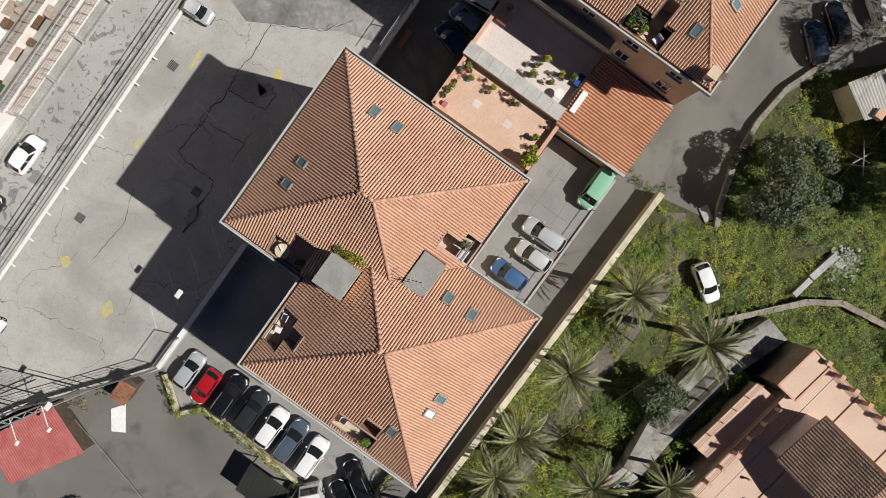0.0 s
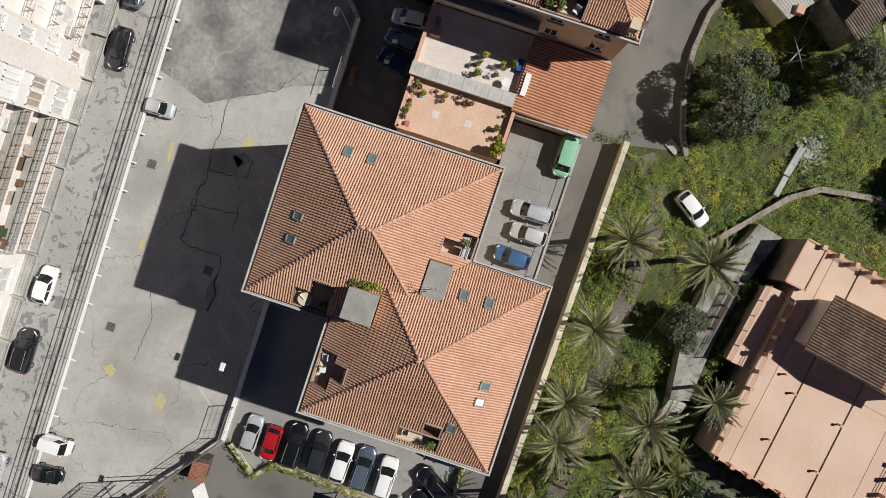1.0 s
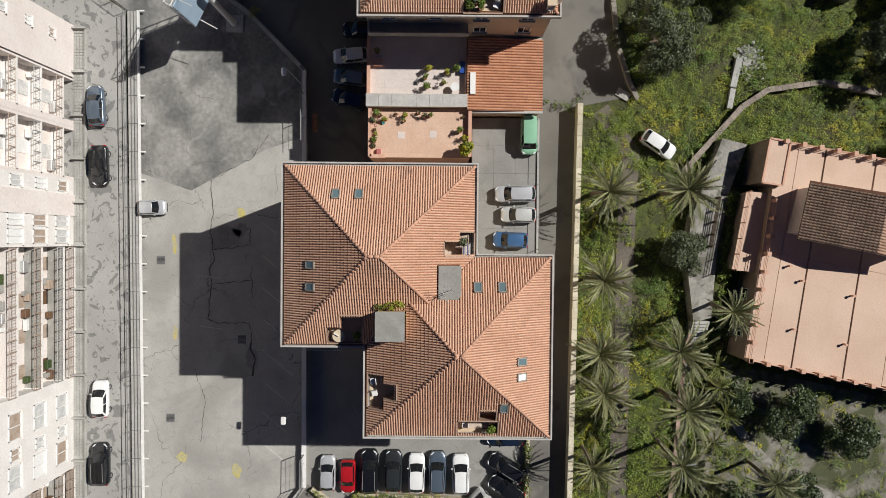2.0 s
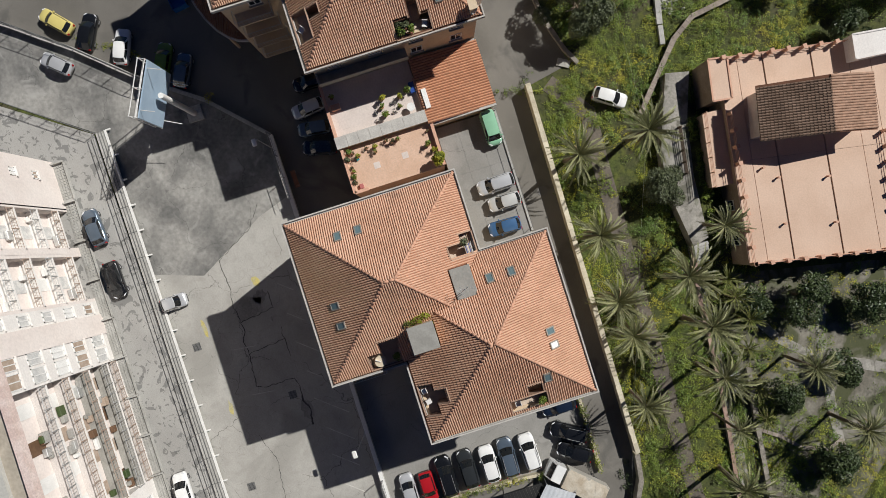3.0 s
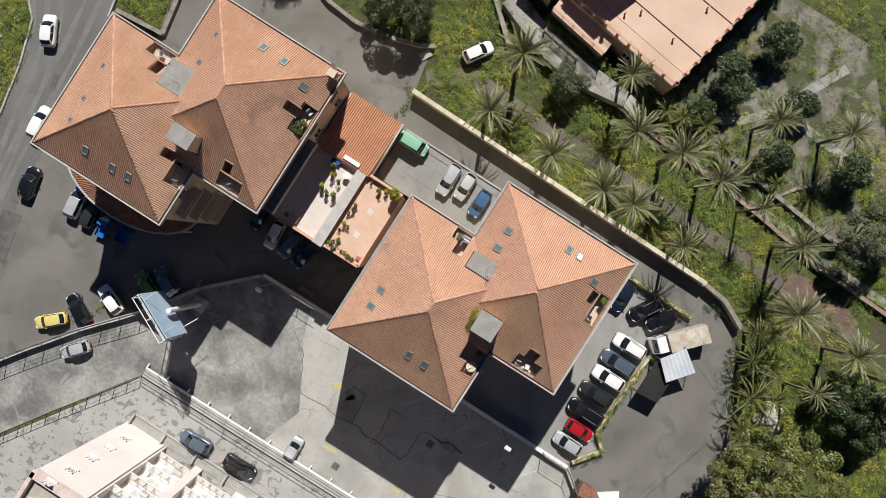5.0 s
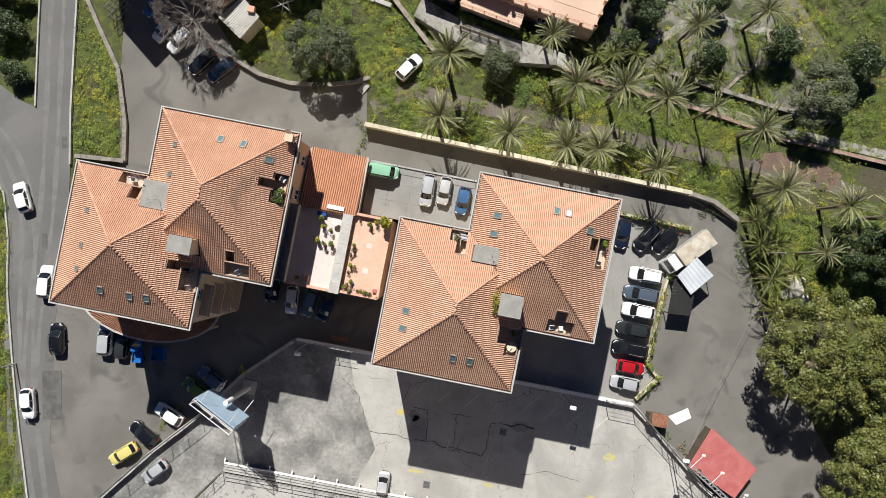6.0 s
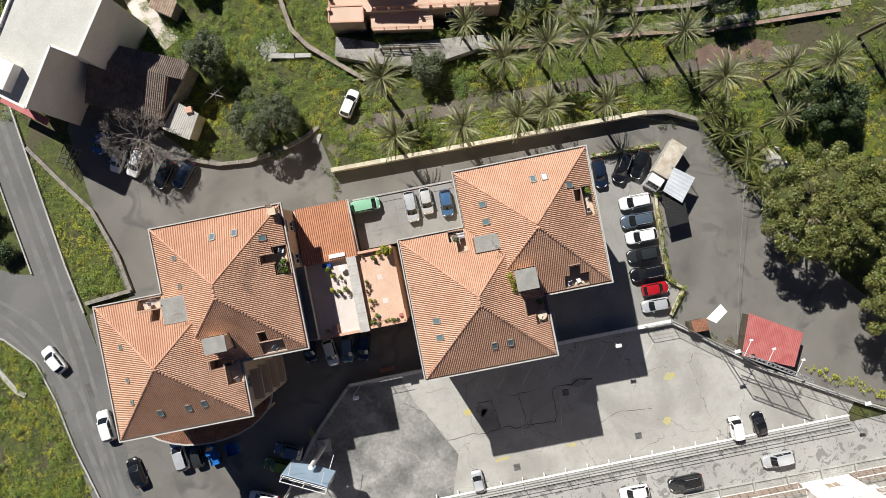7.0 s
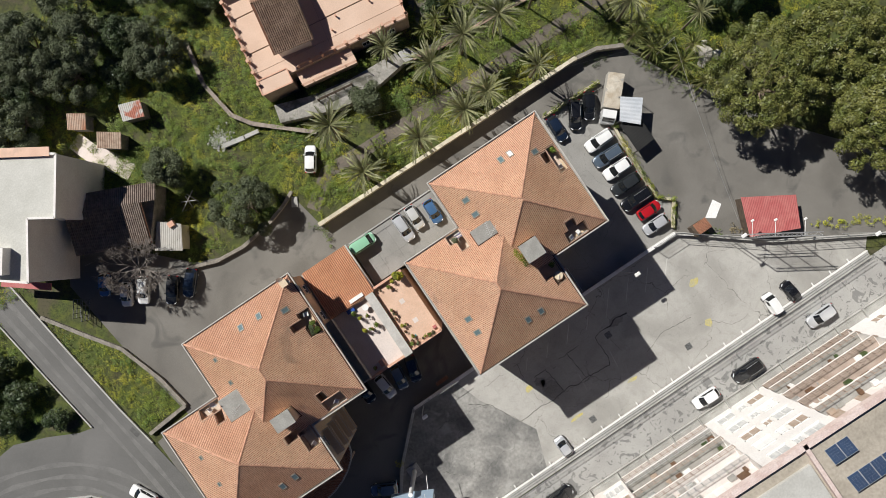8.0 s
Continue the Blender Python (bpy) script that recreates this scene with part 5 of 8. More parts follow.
wire_fence([(-18.0, -15.6), (-10.2, -15.5)], 0.8, 1.9, "wire mesh fence on the alley wall")
wire_fence([(23.5, -15.37), (27.1, -15.4), (31.5, -18.8), (38.0, -24.0), (50.0, -31.0), (75, -44)], 0.78, 2.1, "tall wire mesh fence of the car park")
wire_fence([(-27.0, -25.6), (-28.7, -28.0), (-34.0, -34.0), (-38.6, -40.0), (-48, -53)], 0.88, 2.0, "wire mesh fence above the forecourt")
wire_fence([(-24.4, -35.0), (-31.0, -44.0), (-42, -60)], 0.0, 1.6, "railing of the ramp", 2.0)


def ledge():
    g = thing("ledge", "concrete ledge with white lip and steel rails", "ledge")
    x0, x1 = -24.3, 48.5

    def yy(x):
        return -34.2 + 0.012 * (x + 24)

    for i in range(24):
        a, b = x0 + (x1 - x0) * i / 24, x0 + (x1 - x0) * (i + 1) / 24
        bm = bmesh.new()
        prism(bm, [(a, yy(a) - 0.55), (b - 0.02, yy(b) - 0.55), (b - 0.02, yy(b) + 0.5), (a, yy(a) + 0.5)], 0.35, 0.5)
        part("slab", bm, M_CONC, g)
        bm = bmesh.new()
        prism(bm, [(a, yy(a) + 0.5), (b, yy(b) + 0.5), (b, yy(b) + 0.68), (a, yy(a) + 0.68)], 0.3, 0.62)
        part("lip", bm, M_WHITE, g, "white-painted lip")
        bm = bmesh.new()
        box(bm, a - 0.08, a + 0.08, yy(a) + 0.68, yy(a) + 1.25, 0.4, 0.52)
        part("bracket", bm, M_WHITE, g)
        bm = bmesh.new()
        tube(bm, (a, yy(a) - 0.5, 0.5), (a, yy(a) - 0.5, 1.6), 0.035, n=6)
        tube(bm, (a, yy(a) - 0.5, 0.53), (a, yy(a) + 0.5, 0.53), 0.03, n=5)
        part("post", bm, M_WIRE, g)
    for dy, z in ((-0.5, 1.55), (-0.5, 1.05), (-0.2, 0.56), (0.15, 0.56)):
        bm = bmesh.new()
        tube(bm, (x0, yy(x0) + dy, z), (x1, yy(x1) + dy, z), 0.04, n=6)
        part("rail", bm, M_WIRE, g)
    bm = bmesh.new()
    prism(bm, [(x0, yy(x0) - 0.6), (x1, yy(x1) - 0.6), (x1, yy(x1) - 0.35), (x0, yy(x0) + 0.5)], -0.1, 0.35)
    part("wall", bm, M_CONC, g)


ledge()


M_LIME = mat("lime_leaf", (0.30, 0.34, 0.02), (0.42, 0.42, 0.03), 0.7, s1=0.5, s2=5, island=0.3, bump=0)


def hedge(pts, label, material, half=0.3, h=0.5, z=0.7, wall=True, seed=0):
    t = thing("hedge", label, "hedge")
    clumps = []
    r = random.Random(seed)
    for p, q in zip(pts, pts[1:]):
        p, q = Vector(p), Vector(q)
        if wall:
            bm = bmesh.new()
            obox(bm, p, q, half * 0.6, -0.1, z)
            part("planter_wall", bm, M_CREAM, t)
        n = int((q - p).length / 0.16)
        for i in range(n):
            c = p + (q - p) * (i + r.random()) / n
            if noise.noise((c.x * 0.5, c.y * 0.5, seed)) > -0.42:
                clumps.append((c.x + r.uniform(-half, half), c.y + r.uniform(-half, half), z + h * r.uniform(0, 0.7), r.uniform(0.18, 0.36)))
    v, f = leaf_cloud(clumps, 330, 0.07)
    part("foliage", raw_mesh("foliage", v, f, material), None, t)


hedge([(20.8, 8.95), (30.2, 8.8)], "thin hedge on a low planter wall", M_WEED, seed=1)
hedge([(28.6, 3.3), (28.3, 0.25), (27.9, -9.6), (29.8, -11.4), (27.4, -14.6)], "overgrown planter hedge behind the parked cars", M_WEED, seed=2)
hedge([(44.6, -25.6), (49.3, -28.2), (55.3, -31.7), (66, -37.5)], "clipped yellow-green hedge along the fence", M_LIME, 0.6, 0.5, 0.2, False, 3)
hedge([(29.5, -17.0), (33, -19.0)], "bushy weeds at the fence", M_SHRUB, 0.5, 0.5, 0.1, False, 4)
hedge([(34.5, -19.2), (36.5, -22.0)], "dry weeds by the shed", M_DRYFROND, 0.5, 0.3, 0.05, False, 5)
hedge([(-45.2, -15), (-46.0, -9), (-47.2, -3)], "bushes along the house wall", M_SHRUB, 0.5, 0.8, 0.2, False, 6)
hedge([(-14.6, 10.4), (-14.2, 13.3), (-15.6, 15.0)], "flowering bush at the gate", M_SHRUB, 0.5, 0.7, 0.2, False, 7)
hedge([(-24.5, -20.6), (-23.5, -21.2)], "bush at the foot of the hoarding", M_WEED, 0.4, 0.9, 0.5, False, 9)
hedge([(36.5, 9.5), (39, 4), (40.6, -1)], "scrub along the yard edge", M_SHRUB, 1.5, 1.0, 0.2, False, 10)
hedge([(-31.5, -27.6), (-35.5, -33.5)], "weedy verge above the wall", M_WEED, 0.35, 0.2, 0.05, False, 11)
hedge([(30.2, 11.6), (33.5, 11.4)], "ivy on the yard side of the wall", M_DARKLEAF, 0.7, 0.4, 0.1, False, 12)


# annex with a tiled lean-to roof
def lean_roof(name, parent, x0, x1, y0, y1, zlow, zhigh, material, label):
    """Tiles on one slope that falls towards +y."""
    verts, faces = [], []
    depth = y1 - y0
    k = (zhigh - zlow) / depth
    tile_patch(verts, faces, lambda u, v: (x1 - u, y1 - v), lambda v: zlow + k * v, x1 - x0, lambda u: (0.0, depth), pitch=0.26, course=0.36)
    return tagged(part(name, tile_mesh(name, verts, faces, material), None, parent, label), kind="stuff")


annex = thing("annex", "three-storey annex under a bright terracotta lean-to roof", "house")
bm = bmesh.new()
box(bm, -18.9, -12.05, 1.75, 8.55, -0.1, 9.35)
part("wall", bm, M_PLASTER, annex)
M_TILE_NEW = mat("new_terracotta_tile", (0.56, 0.28, 0.16), (0.63, 0.33, 0.195), 0.55, s1=0.5, s2=14, fine=0.12, island=0.08)
lean_roof("roof_tiles", annex, -18.92, -11.95, 1.65, 8.75, 9.45, 10.05, M_TILE_NEW, "plain terracotta tiles")
bm = bmesh.new()
prism(bm, [(-18.9, 1.8), (-12.0, 1.8), (-12.0, 8.6), (-18.9, 8.6)], 9.36, 9.42)
part("ceiling_slab", bm, M_CONC, annex)
bm = bmesh.new()
box(bm, -12.0, -11.78, 1.65, 8.75, 9.3, 9.62)
part("gutter", bm, M_CORNICE, annex)
windows_on((-12.6, 8.55), (-18.4, 8.55), annex, 2)
bm = bmesh.new()
box(bm, -15.4, -13.4, 1.9, 2.4, 10.12, 10.3, 0.02)
part("skylight_cover", bm, M_BLIND, annex, "white panel on the tiles")


def terrace(name, label, x0, x1, y0, y1, z, floor, wallm, step):
    t = thing(name, label, "terrace")
    bm = bmesh.new()
    box(bm, x0, x1, y0, y1, -0.1, z - 0.05)
    part("wall", bm, wallm, t)
    bm = bmesh.new()
    box(bm, x0, x1, y0, y1, z - 0.046, z - 0.02)
    part("screed", bm, M_CONC, t)
    nx, ny = round((x1 - x0) / step), round((y1 - y0) / step)
    sx_, sy_ = (x1 - x0) / nx, (y1 - y0) / ny
    bm = bmesh.new()
    box(bm, -sx_ / 2 + 0.002, sx_ / 2 - 0.002, -sy_ / 2 + 0.002, sy_ / 2 - 0.002, -0.018, 0.0)
    me = mesh_of(bm, "tile", floor)
    for i in range(nx):
        for j in range(ny):
            ob = part("tile", me, None, t)
            ob.matrix_basis = pose(x0 + (i + 0.5) * sx_, y0 + (j + 0.5) * sy_, z + random.uniform(0, 0.004), 0, 0, 0)
    return t


M_PINKFLOOR.node_tree.nodes["Principled BSDF"].inputs["Roughness"].default_value = 0.7
TZ = 9.35
t1 = terrace("roof_terrace", "pale tiled roof terrace half in the shade", -18.9, -13.35, -7.65, 1.6, TZ, M_PALEFLOOR, M_PLASTER, 0.75)
t2 = terrace("roof_terrace", "salmon tiled roof terrace lined with potted plants", -12.2, -7.6, -7.5, 1.95, TZ, M_PINKFLOOR, M_SALMON, 0.45)
for t, segs, m in ((t1, (((-18.9, -7.55), (-13.35, -7.55)),), M_SALMON), (t1, (((-13.35, 1.62), (-16.8, 1.62)),), M_SALMON),
                   (t2, (((-12.2, -7.4), (-7.6, -7.4)), ((-7.65, -7.4), (-7.65, -6.0)), ((-12.0, 1.95), (-7.65, 1.95))), M_SALMON)):
    for p, q in segs:
        bm = bmesh.new()
        obox(bm, p, q, 0.11, TZ - 0.05, TZ + 0.5)
        pw = part("parapet", bm, m, t, "salmon parapet")
        bm = bmesh.new()
        obox(bm, p, q, 0.16, TZ + 0.5, TZ + 0.56)
        part("coping", bm, M_SALMON, pw)
bm = bmesh.new()
box(bm, -13.3, -12.25, -7.7, 1.6, -0.1, TZ + 0.75)
div = solo("terrace_wall", bm, M_PLASTER, "thick party wall between the two terraces", "wall", kind="structure")
for i in range(8):
    bm = bmesh.new()
    y = -7.75 + 1.18 * i
    box(bm, -13.4, -12.2, y, y + 1.165, TZ + 0.75, TZ + 0.86 + random.uniform(0, 0.015), 0.01)
    part("coping_slab", bm, M_CORNICE, div, "weathered grey coping slab")
for x, y in ((-9.7, -4.5), (-9.8, -1.5)):
    bm = bmesh.new()
    box(bm, x - 0.32, x + 0.32, y - 0.32, y + 0.32, TZ + 0.004, TZ + 0.016)
    for i in range(3):
        tube(bm, (x, y, TZ + 0.014), (x, y, TZ + 0.02 + 0.002 * i), 0.22 - 0.06 * i, n=12)
    solo("floor_rosette", bm, M_PALEFLOOR, "pale inlaid floor rosette", "floor inlay", kind="structure")

POT_BM = bmesh.new()
lathe(POT_BM, ((0.14, 0), (0.21, 0.30), (0.23, 0.30), (0.23, 0.36), (0.18, 0.36), (0.17, 0.30)), 10)
POT = mesh_of(POT_BM, "pot", M_POT, True)


def potted(x, y, z, s=1.0, material=None, seed=0, tall=1.0):
    p = thing("potted_plant", "leafy plant in a clay pot on the terrace", "potted plant", "potted plants", at=pose(x, y, z + 0.003))
    ob = part("pot", POT, None, p)
    ob.matrix_basis = Matrix.Scale(s, 4)
    r = random.Random(seed)
    cl = [(r.uniform(-0.18, 0.18) * s, r.uniform(-0.18, 0.18) * s, (0.5 + 0.4 * tall * r.random()) * s, 0.2 * s * r.uniform(0.7, 1.2)) for _ in range(7)]
    v, f = leaf_cloud(cl, 900, 0.07 * s)
    part("leaves", raw_mesh("leaves", v, f, material or M_SHRUB), None, p)


pots = [(-11.6, -1.6), (-11.3, -2.2), (-11.7, -2.7), (-11.4, -4.0), (-11.1, -4.4), (-11.5, -5.0), (-11.6, -6.4), (-11.2, -6.0)] + [(-11.5 + 0.6 * i, -6.95) for i in range(6)] + [(-8.2, 1.3), (-9.6, 1.4), (-10.2, 1.2), (-11.4, 1.4)]
for i, (x, y) in enumerate(pots):
    potted(x + random.uniform(-0.15, 0.15), y + random.uniform(-0.2, 0.2), TZ + 0.004, random.uniform(0.6, 1.0), (M_SHRUB, M_OLIVE, M_DARKLEAF, M_WEED)[i % 4], i)
for i, (x, y) in enumerate(((-15.9, 0.6), (-15.5, -0.3), (-14.6, -0.5), (-15.9, -1.9), (-15.0, -2.3), (-17.4, -6.8), (-14.2, -2.1))):
    potted(x, y, TZ + 0.004, 1.05 - 0.1 * (i % 3), (M_SHRUB, M_WEED)[i % 2], 50 + i, 1.6)
potted(-8.2, 1.55, TZ + 0.004, 1.9, M_WEED, 77, 1.8)


def box_thing(name, label, category, x, y, z, w, d, h, material, yaw=0, group=""):
    bm = bmesh.new()
    box(bm, -w / 2, w / 2, -d / 2, d / 2, 0, h, min(w, d, h) * 0.08)
    return solo(name, bm, material, label, category, group, at=pose(x, y, z, 0, 0, yaw))


M_BLUEPL = mat("blue_plastic", (0.02, 0.07, 0.32), None, 0.4, bump=0)
M_TEAL = mat("teal_plastic", (0.05, 0.30, 0.36), None, 0.4, bump=0)
box_thing("crate", "blue plastic crate on the terrace", "crate", -16.0, 1.2, TZ + 0.005, 1.1, 0.6, 0.45, M_BLUEPL)
box_thing("crate", "salmon storage box at the parapet", "crate", -16.4, -6.7, TZ + 0.005, 0.6, 0.9, 0.5, M_SALMON)
box_thing("box", "teal plastic box among the pots", "box", -10.9, -6.2, TZ + 0.005, 0.4, 0.3, 0.25, M_TEAL, 20)
box_thing("box", "red plastic box in the terrace corner", "box", -8.1, -6.6, TZ + 0.005, 0.5, 0.4, 0.35, M_REDTIN)


def round_table(x, y, z):
    t = thing("garden_table", "round white garden table on one leg", "table", at=pose(x, y, z))
    bm = bmesh.new()
    tube(bm, (0, 0, 0.70), (0, 0, 0.74), 0.42, n=18)
    part("tabletop", bm, M_WHITE, t)
    bm = bmesh.new()
    lathe(bm, ((0.25, 0), (0.22, 0.05), (0.04, 0.1), (0.04, 0.7)), 10)
    part("leg", bm, M_WHITE, t)


round_table(-14.1, 0.5, TZ + 0.005)


def dish(x, y, z, yaw=160, s=0.45, group="satellite dishes"):
    d = thing("satellite_dish", "pale grey satellite dish on a short mast", "satellite dish", group, at=pose(x, y, z, 0, 0, yaw))
    bm = bmesh.new()
    tube(bm, (0, 0, 0), (0, 0, 0.6), 0.03, n=6)
    part("mast", bm, M_METAL, d)
    bm = bmesh.new()
    rows = [[bm.verts.new((s * r * math.cos(a), s * r * math.sin(a), 0.25 * s * r * r)) for a in [2 * math.pi * i / 14 for i in range(14)]] for r in (0.15, 0.45, 0.75, 1.0)]
    for a, b in zip(rows, rows[1:]):
        for i in range(14):
            bm.faces.new((a[i], a[(i + 1) % 14], b[(i + 1) % 14], b[i]))
    bm.faces.new(rows[0])
    pl = part("reflector", bm, M_WHITE, d, smooth=True)
    pl.matrix_basis = pose(0, 0.05, 0.6, -48, 0, 0)
    bm = bmesh.new()
    tube(bm, (0, 0.1, 0.45), (0, 0.55, 0.95), 0.02, n=5)
    part("arm", bm, M_METAL, d)


# raised parking deck between the houses
deck = thing("parking_deck", "raised concrete parking deck between the two houses", "deck", kind="structure")
bm = bmesh.new()
box(bm, -11.9, 1.75, 2.3, 8.75, -0.1, 6.6)
part("retaining_wall", bm, M_CREAM, deck)
for i in range(5):
    for j in range(3):
        bm = bmesh.new()
        x0, y0 = -11.85 + 2.7 * i, 2.3 + 2.12 * j
        box(bm, x0 + 0.006, x0 + 2.694, y0 + 0.006, y0 + 2.114, 6.6, 6.82 + 0.003 * ((i + j) % 2))
        part("deck_panel", bm, M_YARD, deck)
bm = bmesh.new()
box(bm, -11.9, 1.3, 8.66, 8.86, 6.6, 6.98)
part("kerb", bm, M_CONC, deck)
bm = bmesh.new()
for x0 in (-11.8, -8.6, -5.4, -2.2, 1.0):
    tube(bm, (x0, 8.78, 6.9), (x0, 8.78, 7.9), 0.03, n=6)
tube(bm, (-11.8, 8.78, 7.85), (1.0, 8.78, 7.85), 0.025, n=5)
part("rail", bm, M_WIRE, deck)

# porch round the south end of house_b
porch = thing("porch", "curved porch with a brown tiled roof", "porch")
arc = [(-37.0 + 9.3 * math.cos(radians(a)), -13.6 + 5.4 * math.sin(radians(a))) for a in range(-160, 21, 12)]
bm = bmesh.new()
prism(bm, [(-40.0, -13.6)] + arc + [(-28.2, -9.5), (-27.6, -9.5), (-27.6, -13.6)], 3.55, 3.7)
part("ceiling_slab", bm, M_CONC, porch)
verts, faces = [], []
rings = 13
for r_ in range(rings):
    for i in range(len(arc) - 1):
        for h in range(6):
            a0 = [arc[i][k] + (arc[i + 1][k] - arc[i][k]) * h / 6 for k in (0, 1)]
            a1 = [arc[i][k] + (arc[i + 1][k] - arc[i][k]) * (h + 0.94) / 6 for k in (0, 1)]
            c = (-37.0, -13.6)
            f0, f1 = 1 - r_ * 0.05, 1 - (r_ + 1) * 0.05
            k = len(verts)
            for f, dz in ((f0, 0.04), (f1, 0.0)):
                for p, bump in ((a0, 0.0), ([(a0[0] + a1[0]) / 2, (a0[1] + a1[1]) / 2], 0.07), (a1, 0.0)):
                    verts.append((c[0] + (p[0] - c[0]) * f, c[1] + (p[1] - c[1]) * f, 3.75 + (1 - f) * 1.6 + bump + dz))
            faces += [(k, k + 1, k + 4, k + 3), (k + 1, k + 2, k + 5, k + 4)]
tagged(part("roof_tiles", raw_mesh("roof_tiles", verts, faces, M_TILE_DIM), None, porch, "brown barrel tiles laid in a curve"), kind="stuff")
for x, y in arc[2::3]:
    bm = bmesh.new()
    tube(bm, (x * 0.99 - 0.37, y * 0.985 - 0.2, 0), (x * 0.99 - 0.37, y * 0.985 - 0.2, 3.6), 0.16, n=10)
    part("column", bm, M_PLASTER, porch)
bm = bmesh.new()
for p, q in zip(arc, arc[1:]):
    obox(bm, p, q, 0.12, 3.6, 3.85)
part("eave_rim", bm, M_CORNICE, porch)


# car park lamps, markings, patches
def flood(x, y, h, dx, dy):
    l = thing("flood_lamp", "white floodlight on a slim pole", "street lamp", "car park lamps", at=pose(x, y, 0))
    bm = bmesh.new()
    tube(bm, (0, 0, 0), (0, 0, h), 0.07, 0.045, 8)
    tube(bm, (0, 0, h - 0.05), (dx, dy, h + 0.1), 0.03, n=6)
    part("pole", bm, M_METAL, l)
    bm = bmesh.new()
    box(bm, dx - 0.40, dx + 0.40, dy - 0.24, dy + 0.24, h + 0.02, h + 0.22, 0.07)
    part("head", bm, M_WHITE, l)


for x, y in ((17.8, -15.7), (-16.4, -15.8), (32.4, -19.3), (47.2, -28.9)):
    flood(x, y, 7.0, 0.25, -0.35)


def sign_frame():
    """An empty steel sign frame over the fence: posts, two chords, lattice bars, lamps on arms."""
    t = thing("sign_frame", "empty steel lattice sign frame with white lamps on arms", "sign frame")
    p, q = Vector((33.3, -20.4)), Vector((40.7, -25.0))
    d = (q - p).normalized()
    nrm = Vector((-d.y, d.x))
    for i in range(4):
        c = p.lerp(q, i / 3)
        bm = bmesh.new()
        tube(bm, (*c, 0), (*c, 8.5), 0.09, 0.07, 8)
        part("post", bm, M_WIRE, t)
    for z in (5.0, 8.4):
        bm = bmesh.new()
        for off in (0.0, 0.45):
            tube(bm, (*(p + nrm * off), z), (*(q + nrm * off), z), 0.07, n=6)
        for i in range(14):
            a, b = p.lerp(q, i / 14), p.lerp(q, (i + 1) / 14)
            tube(bm, (*(a + nrm * (0.45 * (i % 2))), z), (*(b + nrm * (0.45 * ((i + 1) % 2))), z), 0.03, n=4)
        part("chord", bm, M_METAL, t, "pale zigzag truss")
    for i in range(1, 34):
        c = p.lerp(q, i / 34)
        bm = bmesh.new()
        tube(bm, (*c, 5.0), (*c, 8.4), 0.018, n=4)
        part("bar", bm, M_WIRE, t)
    for f in (0.12, 0.48, 0.94):
        c = p.lerp(q, f)
        e = c + nrm * 2.3
        bm = bmesh.new()
        tube(bm, (*c, 5.0), (*e, 5.3), 0.045, n=6)
        arm = part("arm", bm, M_WHITE, t, "white lamp arm")
        bm = bmesh.new()
        box(bm, e.x - 0.24, e.x + 0.24, e.y - 0.15, e.y + 0.15, 5.2, 5.4, 0.05)
        part("lamp_head", bm, M_WHITE, arm)


sign_frame()


def street_lamp(x, y, h):
    l = thing("street_lamp", "tall grey street lamp at the kerb", "street lamp", at=pose(x, y, 0))
    bm = bmesh.new()
    tube(bm, (0, 0, -0.1), (0, 0, h), 0.10, 0.05, 8)
    tube(bm, (0, 0, h), (0.7, 0.25, h + 0.15), 0.04, n=6)
    part("pole", bm, M_METAL, l)
    bm = bmesh.new()
    box(bm, 0.55, 1.15, 0.14, 0.44, h + 0.06, h + 0.22, 0.05)
    part("head", bm, M_WHITE, l)


street_lamp(-54.6, -26.3, 8.2)


def wooden_bench(x, y, yaw):
    t = thing("wooden_bench", "reddish brown wooden bench beside the alley wall", "bench", at=pose(x, y, 0.03, 0, 0, yaw))
    for i in range(4):
        bm = bmesh.new()
        box(bm, -1.0, 1.0, -0.26 + 0.135 * i, -0.145 + 0.135 * i, 0.42, 0.47, 0.008)
        part("plank", bm, M_PLANK, t)
    for sx_ in (-0.8, 0.8):
        bm = bmesh.new()
        box(bm, sx_ - 0.05, sx_ + 0.05, -0.24, 0.24, 0.0, 0.42, 0.01)
        part("leg", bm, M_CONC, t)


M_PLANK = mat("reddish_plank", (0.26, 0.12, 0.065), (0.34, 0.17, 0.10), 0.7, s1=2, s2=18, fine=0.2, rnd=0.12)
wooden_bench(-12.4, -14.5, 2)


def patch(name, label, category, x, y, w, d, yaw, z, material, seed=0, n=9, rough=0.25):
    r = random.Random(seed)
    bm = bmesh.new()
    pts = [(w / 2 * math.cos(2 * math.pi * i / n) * r.uniform(1 - rough, 1 + rough), d / 2 * math.sin(2 * math.pi * i / n) * r.uniform(1 - rough, 1 + rough)) for i in range(n)]
    prism(bm, pts, -0.01, 0.004)
    return solo(name, bm, material, label, category, kind="structure", at=pose(x, y, z, 0, 0, yaw))


